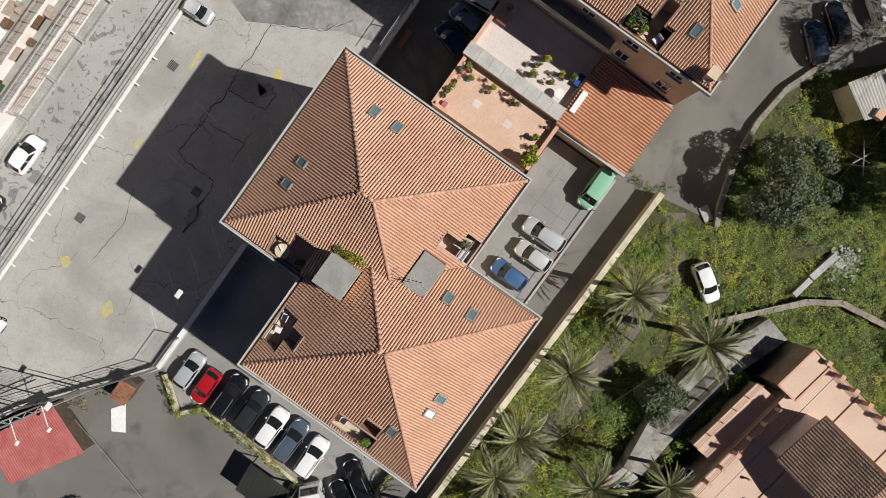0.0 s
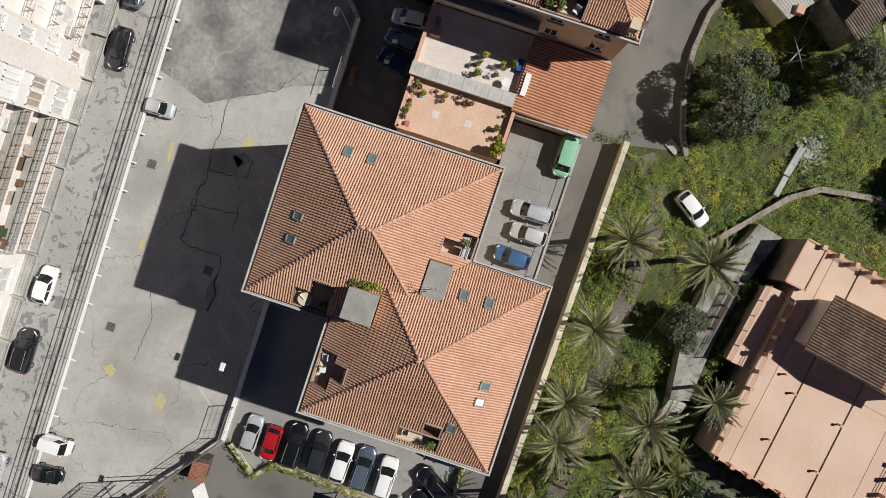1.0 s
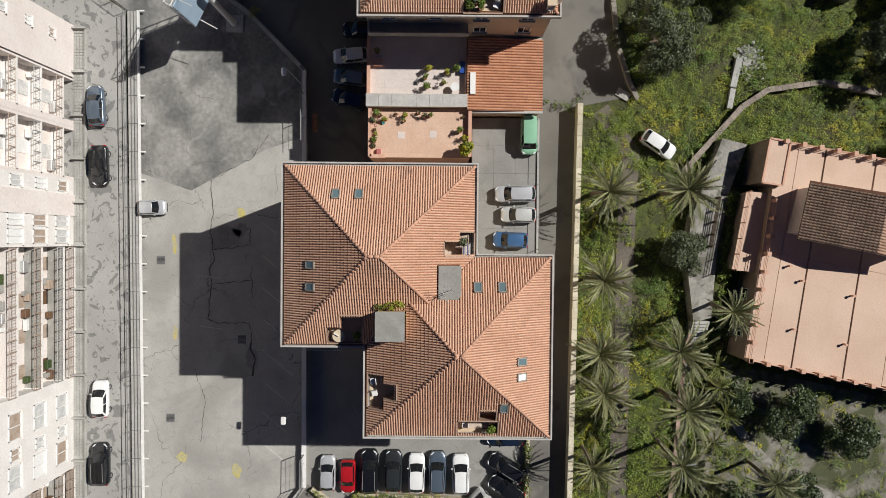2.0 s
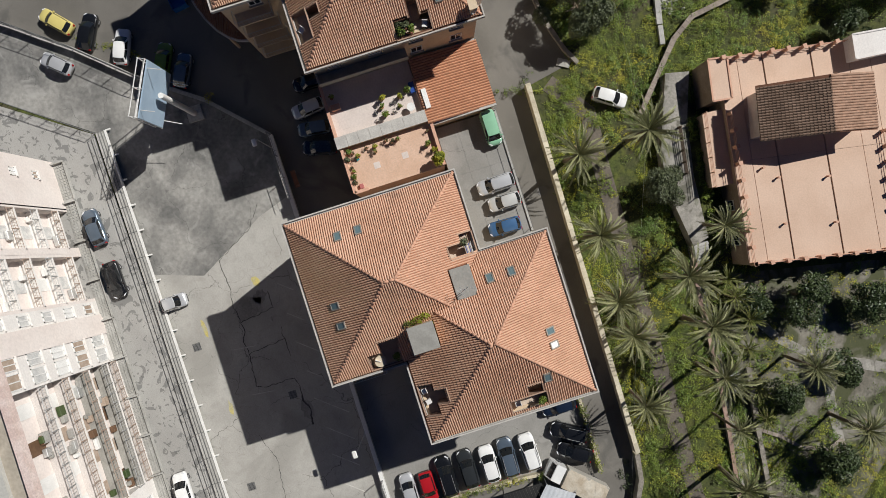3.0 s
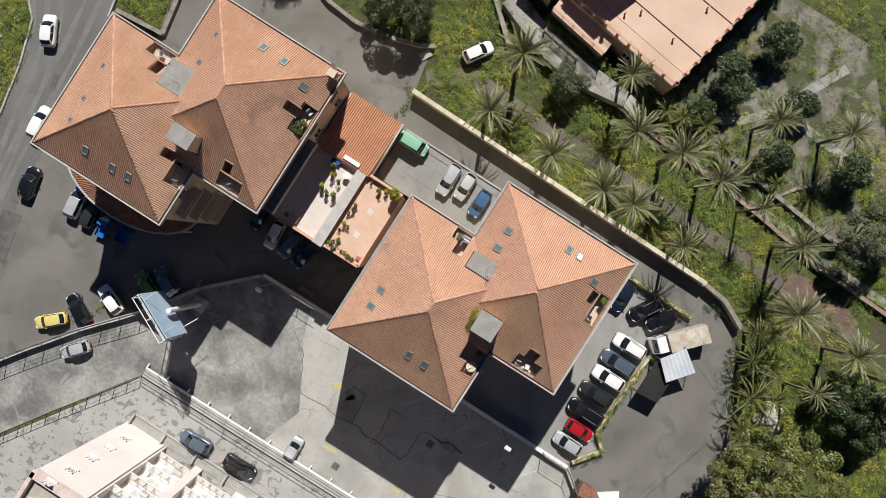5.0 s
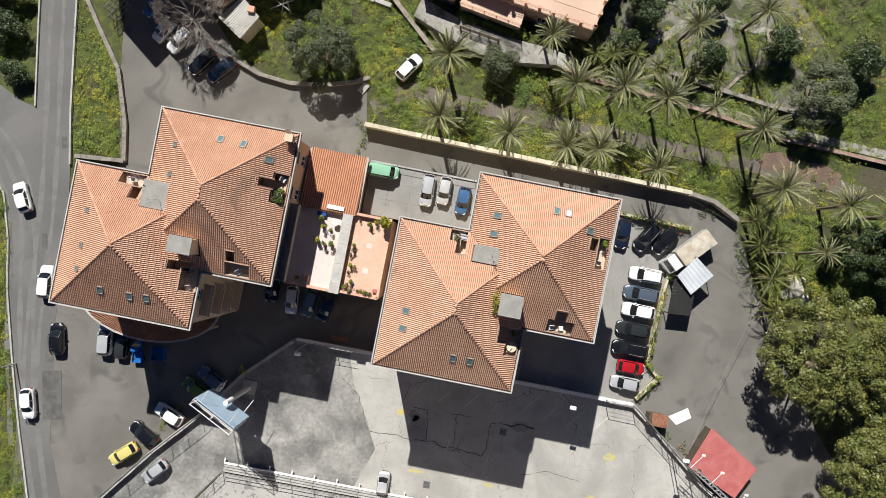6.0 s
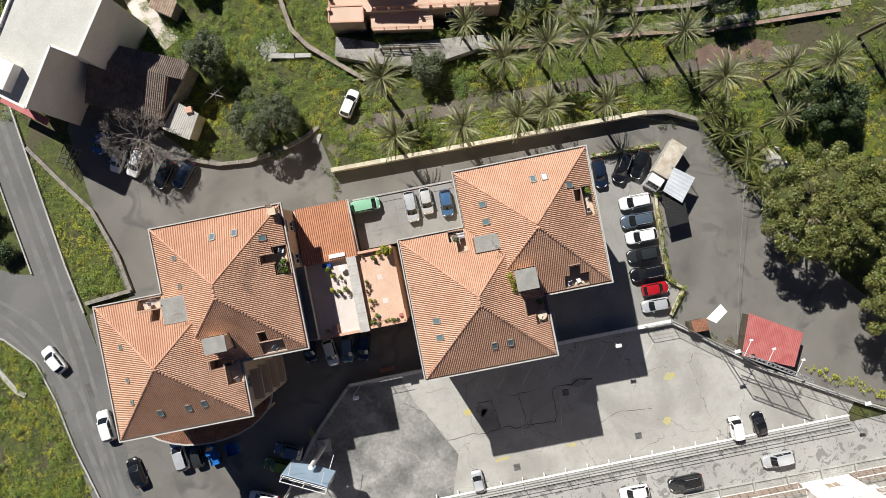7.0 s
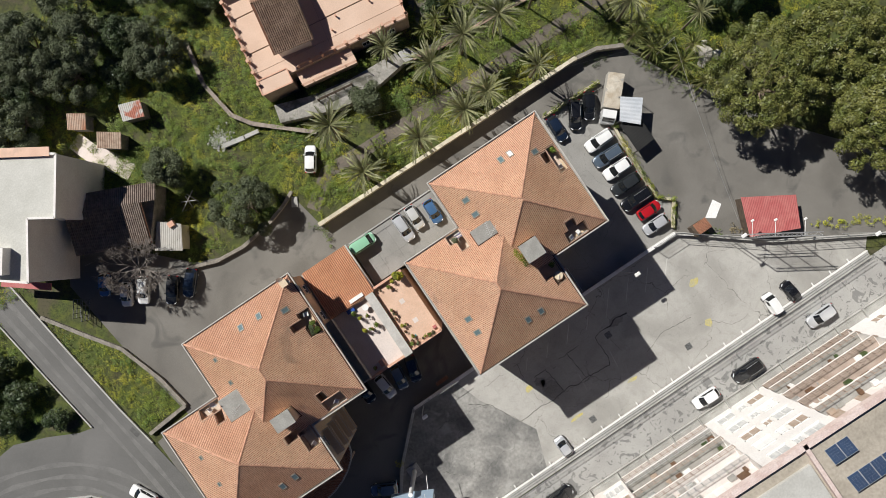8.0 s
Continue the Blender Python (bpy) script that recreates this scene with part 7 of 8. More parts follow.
def loggia_stack(x0, x1, depth, floors, rail_m, out=0.0, seed=0):
    """Balconies above one another, set back into the block, with slab, rail, door and side walls."""
    r = random.Random(seed)
    back = FY - depth
    bm = bmesh.new()
    box(bm, x0, x1, -56.0, back, -0.1, TOP - 0.6)
    part("wall", bm, M_APT, apt)
    for k, z in enumerate(floors):
        bm = bmesh.new()
        box(bm, x0 + 0.01, x1 - 0.01, back, FY + out, z - 0.2, z)
        b = part("balcony", bm, M_APTW, apt)
        bm = bmesh.new()
        box(bm, x0 + 0.1, x1 - 0.1, back + 0.02, FY + out - 0.12, z + 0.002, z + 0.02)
        part("floor", bm, M_APTW if depth < 1.4 else r.choice((M_SLAB, M_BALFLOOR, M_BALGREY, M_BALBROWN)), b, "tiled balcony floor")
        part("railing", rail_band(x0 + 0.06, x1 - 0.06, FY + out - 0.06, z), rail_m[k % len(rail_m)], b, "iron balcony railing")
        n = max(1, int((x1 - x0) / 3.2))
        for i in range(n):
            c = x0 + (x1 - x0) * (i + 0.5) / n
            bm = bmesh.new()
            box(bm, c - 0.7, c + 0.7, back, back + 0.06, z + 0.02, z + 2.2)
            part("balcony_door", bm, r.choice((M_PALESHUT, M_SHUT, M_WHITE, M_PALESHUT) if depth > 1.4 else (M_WHITE, M_CURTAIN)), b)
        for _ in range(int((x1 - x0) / 2.0) if depth > 1.4 else 1):
            cx, w, hh = r.uniform(x0 + 0.6, x1 - 0.6), r.uniform(0.2, 0.6), r.uniform(0.3, 1.0)
            bm = bmesh.new()
            box(bm, cx - w, cx + w, back + 0.15, back + 0.15 + r.uniform(0.3, 0.6), z + 0.02, z + hh, 0.03)
            part("balcony_clutter", bm, r.choice((M_WHITE, M_SLAB, M_BALGREY, M_PALESHUT, M_SHUT, M_METAL, M_DARKLEAF) if depth > 1.4 else (M_WHITE, M_APTW, M_METAL)), b)
    return apt


apt_wall(-22.8, -17.0, FY, M_APT, label="plain pale pink end wall")
for z in FLOORS:
    apt_window(-20.8, z + 1.6, 0.45, 0.8)
RAILS = (M_RUSTRAIL, M_METAL, M_RUSTRAIL, M_METAL)
for x0, x1 in ((-17.0, -12.3), (-11.6, -6.2)):
    m = (x0 + x1) / 2
    loggia_stack(x0 + 0.2, x1, 1.3, FLOORS[:4] + [FLOORS[4] - 0.2], RAILS, 0.0, seed=int(x0))
for x in (-17.0, -12.3, -11.6, -6.2):
    bm = bmesh.new()
    box(bm, x - 0.14, x + 0.2, -56, FY, -0.1, TOP - 0.6)
    part("pier", bm, M_APT, apt)
apt_wall(-12.1, -11.72, FY, M_APT)
apt_wall(-6.0, 1.15, FY, M_APTW)
for z in FLOORS:
    apt_window(-5.2, z - 0.6, 0.55, 1.5)
    apt_window(-1.5, z - 0.7, 0.6, 2.0)
    apt_window(0.1, z - 0.7, 0.75, 2.0, shutter=True)
bm = bmesh.new()
box(bm, -4.4, -2.1, FY, FY + 0.14, 0, TOP - 0.6)
part("pier", bm, M_APT, apt, "plain pink band")
loggia_stack(1.2, 15.4, 1.5, [0.3] + [z + 0.3 for z in FLOORS[:4]], (M_RUSTRAIL, M_METAL, M_RUSTRAIL), 0.25, seed=3)
apt_wall(15.4, 25.4, FY, M_APTW, label="white stair tower")
for z in FLOORS:
    apt_window(18.1, z - 0.5, 1.3, 1.7, shutter=True)
    apt_window(20.8, z - 0.3, 0.6, 1.2)
    apt_window(23.0, z - 0.5, 1.2, 1.7, shutter=True)
loggia_stack(25.45, 40.0, 1.5, [0.3] + [z + 0.3 for z in FLOORS[:4]], (M_RUSTRAIL,), 0.25, seed=9)
apt_wall(40.0, 47.0, FY, M_APTW)
for z in FLOORS:
    apt_window(43.5, z - 0.3, 0.9, 1.5, shutter=True)
loggia_stack(47.05, 62.0, 1.5, [0.3] + [z + 0.3 for z in FLOORS[:4]], (M_RUSTRAIL,), 0.25, seed=11)
bm = bmesh.new()
box(bm, -22.8, 62, -56, FY - 0.2, TOP - 0.6, TOP - 0.42)
part("roof", bm, M_ROOFFLAT, apt, "flat screeded roof")
for x0, x1, y0, y1 in ((-22.9, 62, FY - 0.6, FY + 0.1), (-22.9, 62, -56.2, -55.8), (-22.95, -22.5, -56, FY), (61.6, 62.05, -56, FY), (-4.6, -4.2, -56, FY), (20.3, 20.8, -56, FY)):
    bm = bmesh.new()
    box(bm, x0, x1, y0, y1, TOP - 0.62, TOP + 0.28)
    part("parapet", bm, M_PARAPET, apt, "faded pink roof parapet")
for x0, y0, x1, y1 in ((-3.8, -55, 19.9, -43.2), (-22, -55, -5.0, -43.4)):
    bm = bmesh.new()
    box(bm, x0, x1, y0, y1, TOP - 0.42, TOP + 0.05)
    part("roof", bm, M_DECKPALE, apt, "raised pale grey roof deck")
# front yards with pierced grids and low walls
fy = thing("front_yard", "narrow front yards with pierced concrete screens", "front yard")
bm = bmesh.new()
box(bm, -22.5, 62, FY, -39.35, 0.0, 0.12)
part("paving", bm, M_CONC, fy)
grid_bm = bmesh.new()
for i in range(18):
    x0 = -22.4 + 4.7 * i
    bm = bmesh.new()
    box(bm, x0, x0 + 4.5, -39.45, -39.33, 0.1, 0.4)
    part("low_wall", bm, M_CONC, fy)
    bm = bmesh.new()
    box(bm, x0 - 0.12, x0 + 0.06, FY, -39.33, 0.1, 0.6)
    part("side_wall", bm, M_CONC, fy)
    for a in range(12):
        for b in range(4):
            xx, yy_ = x0 + 0.25 + a * 0.34, FY + 0.15 + b * 0.3
            box(grid_bm, xx, xx + 0.24, yy_, yy_ + 0.22, 0.13, 0.2)

tagged(part("pierced_screen", grid_bm, M_CONC, fy, "pierced concrete blocks"), kind="stuff")


def solar(x, y, z, yaw=0):
    s = thing("solar_panel", "dark blue solar panel tilted on a frame", "solar panel", "solar panels", at=pose(x, y, z, 0, 0, yaw))
    bm = bmesh.new()
    box(bm, -0.78, 0.78, -0.95, 0.95, 0, 0.05)
    fr = part("frame", bm, M_METAL, s)
    fr.matrix_basis = pose(0, 0, 0.35, -18, 0, 0)
    for i in range(4):
        for j in range(6):
            bm = bmesh.new()
            box(bm, -0.74 + i * 0.372, -0.74 + i * 0.372 + 0.364, -0.91 + j * 0.304, -0.91 + j * 0.304 + 0.296, 0.052, 0.058)
            part("cell", bm, M_SOLAR, fr)
    bm = bmesh.new()
    for sx_ in (-0.65, 0.65):
        tube(bm, (sx_, -0.45, 0), (sx_, -0.45, 0.5), 0.025, n=5)
        tube(bm, (sx_, 0.45, 0), (sx_, 0.45, 0.2), 0.025, n=5)
    part("legs", bm, M_METAL, s)


for x, y in ((23.0, -43.8), (24.6, -43.8), (23.4, -47.8), (25.0, -47.8), (26.6, -47.8), (28.2, -47.8), (29.8, -47.8), (31.4, -47.8)):
    solar(x, y, TOP - 0.42)

# ---- villa with its terrace, garden paths ----
VZ = 4.0
villa = thing("villa", "low villa with a broad salmon roof terrace", "villa")
VO = [(-10.3, 34.0), (12.2, 30.6), (15.7, 47.1), (16.9, 54.2), (-6.4, 57.0)]
bm = bmesh.new()
prism(bm, VO, -0.1, VZ - 0.12)
# plaster darkened so its colour carries the deep shade of the south walls
M_VWALL = mat("dark_villa_plaster", (0.30, 0.225, 0.17), (0.40, 0.31, 0.24), 0.95, s1=0.5, s2=5, fine=0.2)
part("wall", bm, M_VWALL, villa, "dark brownish plastered walls")


def v_at(u, v):
    """A place on the terrace: u along the south edge, v inwards, both from 0 to 1."""
    a, b = Vector(VO[0]), Vector(VO[1])
    d, c = Vector(VO[4]), Vector(VO[3])
    return (a.lerp(b, u)).lerp(d.lerp(c, u), v)


M_VFLOOR = mat("salmon_terrace_tile", (0.575, 0.405, 0.30), (0.635, 0.46, 0.35), 0.85, s1=0.25, s2=6, fine=0.1, rnd=0.03)
layer(M_VFLOOR, (0.50, 0.34, 0.25), 0.7, 0.58, 0.75, 6, 0.8, 0.35)
cuts = ((0.0, 0.0), (0.085, 0.0012), (0.205, 0.0042), (0.43, 0.0042), (0.60, 0.0012), (0.70, 0.0012), (1.0, 0.0))
for (c0, g0), (c1, g1) in zip(cuts, cuts[1:]):
    # long strips run along x; the joints between them stay open
    for u0, u1 in ((0.0, 0.4985), (0.5, 1.0)):
        bm = bmesh.new()
        prism(bm, [v_at(u0, c0 + g0), v_at(u1, c0 + g0), v_at(u1, c1 - g1), v_at(u0, c1 - g1)], VZ - 0.12, VZ)
        part("floor_panel", bm, M_VFLOOR, villa)


def balustrade(p, q, parent, gap=1.75, z=VZ):
    p, q = Vector(p), Vector(q)
    n = max(1, round((q - p).length / gap))
    for i in range(n + 1):
        c = p + (q - p) * i / n
        bm = bmesh.new()
        box(bm, c.x - 0.17, c.x + 0.17, c.y - 0.17, c.y + 0.17, z - 0.05, z + 0.95)
        box(bm, c.x - 0.22, c.x + 0.22, c.y - 0.22, c.y + 0.22, z + 0.95, z + 1.03, 0.01)
        part("pillar", bm, M_SALMON, parent, "brick-red balustrade pillar")
    for h in (0.25, 0.55, 0.85):
        bm = bmesh.new()
        tube(bm, (*p, z + h), (*q, z + h), 0.035, n=5)
        part("rail", bm, M_SALMON, parent)


for a, b in ((v_at(0.27, 0.012), v_at(0.995, 0.012)), (v_at(0.995, 0.01), v_at(0.995, 0.99)), (v_at(0.005, 0.01), v_at(0.005, 0.99)), (Vector((2.6, 48.7)), Vector((15.6, 46.8)))):
    balustrade(a, b, villa)
# narrow lower walk along the south wall with an iron rail
bm = bmesh.new()
prism(bm, [(-5.2, 30.95), (3.0, 29.55), (3.2, 31.95), (-5.0, 33.18)], 3.1, 3.25)
part("walkway", bm, M_VFLOOR, villa, "salmon side walk")
bm = bmesh.new()
prism(bm, [(-5.1, 31.05), (2.9, 29.68), (3.1, 31.9), (-4.9, 33.1)], -0.1, 3.1)
part("walkway_wall", bm, M_VWALL, villa)
for h in (0.3, 0.6, 0.9):
    bm = bmesh.new()
    tube(bm, (-5.15, 31.05, 3.25 + h), (2.95, 29.65, 3.25 + h), 0.035, n=5)
    part("rail", bm, M_SALMON, villa)
for i in range(6):
    c = Vector((-5.15, 31.05)).lerp(Vector((2.95, 29.65)), i / 5)
    bm = bmesh.new()
    tube(bm, (*c, 3.2), (*c, 4.2), 0.06, n=6)
    part("rail_post", bm, M_SALMON, villa)
# house on the terrace under a brown tiled gable
vh = part("upper_storey", (lambda bm: (prism(bm, [(-5.4, 35.8), (-0.9, 34.8), (1.6, 45.6), (-3.2, 46.6)], VZ, 6.9), bm)[1])(bmesh.new()), M_PINK, villa, "small pink upper storey")
RA, RB = Vector((-6.0, 35.4)), Vector((-0.3, 34.2))     # south gable end
RC, RD_ = Vector((2.2, 46.1)), Vector((-3.7, 47.4))
# one brown pantile in two tones, sun and shade put into the colour
M_VTILE = mat("shaded_brown_pantile", (0.15, 0.095, 0.065), (0.21, 0.14, 0.10), 0.9, s1=0.7, s2=10, fine=0.25, island=0.2)
M_VTILE2 = mat("sunlit_brown_pantile", (0.36, 0.22, 0.15), (0.42, 0.27, 0.19), 0.9, s1=0.7, s2=10, fine=0.2, island=0.15)


def oblique_tiles(a, b, c, d, za, zb, material, name):
    """Tiles on the quad a, b (eave) to d, c (ridge), rising from za to zb."""
    verts, faces = [], []
    length, depth = (b - a).length, (d - a).length
    ex, ey = (b - a).normalized(), (d - a).normalized()
    k = (zb - za) / depth
    tile_patch(verts, faces, lambda u, v: tuple(a + ex * u + ey * v), lambda v: za + k * v, length, lambda u: (0.0, depth), pitch=0.28, course=0.36)
    return tagged(part(name, raw_mesh(name, verts, faces, material), None, villa, "brown pantiles"), kind="stuff")


m0, m1 = RB.lerp(RC, 0.57), RA.lerp(RD_, 0.57)
# south slope takes the shaded tone, north slope the sunlit one
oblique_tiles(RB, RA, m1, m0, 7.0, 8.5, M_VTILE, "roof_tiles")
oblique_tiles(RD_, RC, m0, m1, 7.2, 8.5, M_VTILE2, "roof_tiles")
bm = bmesh.new()
quad(bm, [(*RA, 6.95), (*RB, 6.95), (*m0, 8.45), (*m1, 8.45)])
quad(bm, [(*m1, 8.45), (*m0, 8.45), (*RC, 7.15), (*RD_, 7.15)])
part("roof_deck", bm, M_DECK, villa)
for nme, pts, z in (("roof_box", [(-10.5, 32.7), (-6.0, 31.9), (-5.7, 34.0), (-10.1, 34.75)], 4.5), ("roof_box", [(-8.2, 47.6), (-5.6, 47.2), (-5.0, 53.5), (-7.4, 53.9)], 5.6)):
    bm = bmesh.new()
    prism(bm, pts, -0.1 if z < 5 else VZ, z - 0.15)
    rb_ = part(nme, bm, M_VWALL if z < 5 else M_APTW, villa)
    mid = sum((Vector(q) for q in pts), Vector((0, 0))) / 4
    bm = bmesh.new()
    prism(bm, [mid + (Vector(q) - mid) * 1.02 for q in pts], z - 0.15, z)
    part("slab", bm, M_VFLOOR if z < 5 else M_APTW, rb_, "flat pale roof slab")
    for i in range(4):
        bm = bmesh.new()
        obox(bm, pts[i], pts[(i + 1) % 4], 0.09, z, z + 0.1)
        part("rim", bm, M_SALMON if z < 5 else M_APTW, rb_)
for x, y in ((4.0, 36.3), (9.0, 35.5), (5.5, 41.5), (10.5, 40.8), (2.5, 35.0)):
    bm = bmesh.new()
    tube(bm, (x, y, VZ), (x, y, VZ + 0.5), 0.11, 0.09, 10)
    tube(bm, (x, y, VZ + 0.5), (x, y, VZ + 0.58), 0.15, n=10)
    part("vent", bm, M_SALMON, villa, "round terrace vent")
windows_on((3.6, 31.85), (11.4, 30.7), villa, 1, 1.2)

M_PATH = mat("garden_path_concrete", (0.26, 0.245, 0.22), (0.36, 0.34, 0.30), 0.95, s1=0.5, s2=4, fine=0.25)
layer(M_PATH, (0.10, 0.095, 0.07), 0.6, 0.52, 0.66, 7, 1.0, 0.8)
layer(M_PATH, (0.07, 0.085, 0.025), 0.25, 0.58, 0.66, 7, 1.0, 0.7)
M_EARTH = mat("bare_earth", (0.115, 0.098, 0.078), (0.17, 0.145, 0.115), 0.95, s1=0.3, s2=4, fine=0.3, bump=0.6, bscale=8)
M_REDEARTH = mat("red_earth", (0.135, 0.09, 0.068), (0.19, 0.125, 0.095), 0.95, s1=0.4, s2=4, fine=0.3, bump=0.6, bscale=8)


def path(name, pts, half, z, material, label):
    bm = bmesh.new()
    left, right = [], []
    for i, p in enumerate(pts):
        a, b = Vector(pts[max(0, i - 1)]), Vector(pts[min(len(pts) - 1, i + 1)])
        d = (b - a).normalized()
        n = Vector((-d.y, d.x))
        w = half * random.uniform(0.85, 1.15)
        left.append(Vector(p) + n * w)
        right.append(Vector(p) - n * w)
    for i in range(len(pts) - 1):
        prism(bm, [right[i], right[i + 1], left[i + 1], left[i]], -0.08, z)
    return solo(name, bm, material, label, "path", kind="structure")


PZ0 = 1.6
slab("path", [(-10.9, 29.1), (-7.0, 27.6), (-2.6, 26.0), (0.5, 25.6), (3.1, 25.6), (8.7, 26.3), (8.2, 28.2), (1.0, 28.7), (-5.5, 30.0), (-10.3, 31.7)], PZ0, M_PATH, "raised grey concrete path beside the villa", "path", 1.7)
bed = [(-5.6, 30.0), (1.0, 28.75), (8.2, 28.25), (8.3, 29.5), (-5.5, 30.95)]
slab("ground", bed, PZ0 - 0.05, M_SOIL, "planted bed between path and villa", "flower bed", 1.6)
r_ = random.Random(12)
v, f = leaf_cloud([(x, 30.5 - 0.115 * (x + 5.5) + r_.uniform(-0.45, 0.3), PZ0 + 0.25 * r_.random(), r_.uniform(0.25, 0.5)) for x in [r_.uniform(-5.2, 8) for _ in range(48)]], 260, 0.10)
hb = thing("flower_bed", "dark green bushes along the villa wall", "shrubs", kind="stuff")
part("foliage", raw_mesh("foliage", v, f, M_SHRUB), None, hb)
steps = thing("garden_steps", "flight of worn concrete garden steps", "steps")
for i in range(7):
    bm = bmesh.new()
    box(bm, 8.6 + 0.34 * i, 8.94 + 0.34 * i, 26.3, 28.1, -0.1, PZ0 - 0.2 * (i + 1), 0.015)
    part("step", bm, M_CONC, steps)
path("path", [(-14.2, 16.5), (-9.5, 19.9), (-3, 19.5), (4, 19.3), (12, 19.2), (20, 19.0), (28, 18.8), (36, 18.6), (44, 18.3), (52, 17.6)], 0.9, 0.0, M_EARTH, "trodden earth path under the palms")
path("path", [(37.6, 19.3), (40, 19.8), (43, 19.2), (46, 19.3), (48.0, 18.4)], 1.25, 0.015, M_REDEARTH, "reddish bare earth under the palms")
path("path", [(6.5, 27.0), (14, 26.2), (22, 25.9), (30, 25.2), (40, 23.9), (60, 23.0)], 0.55, 0.03, M_PATH, "narrow paved walk behind the low wall")
path("path", [(16, 30), (19, 31.2), (22, 33), (24.4, 35.5), (26, 38), (28, 42), (30, 46)], 0.55, 0.03, M_PATH, "paved orchard lane")
path("path", [(17, 40), (20.5, 38.6), (24, 37.5), (28, 37), (32, 36.5), (40, 36)], 0.5, 0.028, M_PATH, "cracked orchard lane")
M_PINKCOPE = mat("dusty_pink_coping", (0.30, 0.20, 0.155), (0.38, 0.27, 0.215), 0.9, s1=0.8, s2=6, fine=0.25, rnd=0.15)
M_TANEARTH = mat("pale_orchard_ground", (0.15, 0.137, 0.108), (0.235, 0.22, 0.18), 0.95, s1=0.35, s2=3, fine=0.3, bump=0.5, bscale=6)
layer(M_TANEARTH, (0.055, 0.065, 0.02), 0.3, 0.46, 0.56, 7, 1.0, 0.85)
slab("ground", [(13.2, 30.2), (20, 27.6), (34, 26.2), (44, 25.6), (46, 33), (38, 42), (31, 50), (18, 50), (16.6, 46)], -0.01, M_TANEARTH, "pale trodden ground of the orchard", "ground", 0.1)
line_wall("wall_garden_south", [(5.8, 27.2), (14, 25.6), (22.6, 25.0), (30.2, 24.2), (40.0, 22.7), (58, 21.9)], 0.16, -0.1, 0.55, M_STONE, "low brownish garden wall", M_PINKCOPE, 0.08, 1.2)
line_wall("kerb", [(30.7, 26.9), (32.6, 29.6), (34.7, 31.7), (35.8, 34.6), (35.1, 36.3), (39.3, 37.0)], 0.12, -0.1, 0.3, M_CONC, "broken pale edging of the orchard beds", M_OLDCOPE, 0.06, 0.8, category="kerb")
line_wall("wall_orchard_low", [(24, 28.5), (30, 27.6), (38, 26.6), (46, 26.2)], 0.2, -0.1, 0.5, M_STONE, "rubble wall in the orchard", M_STONE, 0.1, 0.9)
rails = thing("garden_railing", "wooden rail posts beside the path", "railing")
for i in range(5):
    x, y = -4.6 + 1.3 * i, 28.6 - 0.2 * i
    bm = bmesh.new()
    box(bm, x - 0.09, x + 0.09, y - 0.09, y + 0.09, PZ0, PZ0 + 1.0, 0.01)
    part("post", bm, M_DARKWOOD, rails)
for h in (0.25, 0.5, 0.75, 0.98):
    bm = bmesh.new()
    tube(bm, (-4.6, 28.6, PZ0 + h), (0.6, 27.8, PZ0 + h), 0.05, n=5)
    part("rail", bm, M_DARKWOOD, rails)
for x, y, w, d, a in ((-18.2, 31.0, 3.2, 0.7, -12), (-15.4, 30.5, 2.2, 0.6, -10)):
    box_thing("slab_bench", "pale concrete bench slab in the grass", "bench", x, y, 0.0, w, d, 0.45, M_CONC, a)
rb = thing("rubble_heap", "heap of pale grey rubble in the weeds", "rubble", kind="stuff")
r_ = random.Random(31)
bm = bmesh.new()
for _ in range(240):
    x, y, s = -19.7 + r_.gauss(0, 0.8), 32.4 + r_.gauss(0, 0.65), r_.uniform(0.06, 0.2)
    vs = box(bm, x - s, x + s * r_.uniform(0.5, 1), y - s * r_.uniform(0.5, 1), y + s, -0.05, s * r_.uniform(0.7, 1.4))
    for q in vs:
        q.co += Vector((r_.uniform(-0.3, 0.3), r_.uniform(-0.3, 0.3), r_.uniform(-0.2, 0.2))) * s
part("rubble", bm, M_CONC, rb)
box_thing("pallet", "wooden pallets leaning by the wall", "pallet", -15.8, 18.9, 0.03, 1.5, 0.9, 0.16, M_CONC, 60)
box_thing("garden_bench", "grey metal garden bench", "bench", 25.2, 26.6, 0.03, 2.4, 1.0, 0.5, M_METAL, -10)
v, f = leaf_cloud([(x, y, 0.3 + 0.5 * random.random(), random.uniform(0.4, 0.8)) for x, y in [(random.uniform(12.5, 31), random.uniform(26.2, 31.5)) for _ in range(34)]], 230, 0.10)
bush = thing("shrubbery", "dense green shrubbery beside the villa", "shrubs", kind="stuff")
part("foliage", raw_mesh("foliage", v, f, M_SHRUB), None, bush)

# ---- houses and sheds beyond the yard ----
M_CREAMROOF = mat("pale_roof_screed", (0.50, 0.49, 0.44), (0.56, 0.55, 0.50), 0.9, s1=0.5, s2=5, fine=0.12)
nwh = thing("white_house", "two-storey white house with a flat terrace roof", "house")
WH = [(-35.9, 38.9), (-40.6, 32.2), (-43.6, 34.1), (-48.1, 27.2), (-53.4, 31.3), (-44.6, 45.0)]
WZ = 11.5
bm = bmesh.new()
prism(bm, WH[::-1], -0.1, WZ - 0.4)
part("wall", bm, M_APTW, nwh)
bm = bmesh.new()
prism(bm, WH[::-1], WZ - 0.4, WZ - 0.34)
part("roof", bm, M_CREAMROOF, nwh, "sunlit white roof terrace")
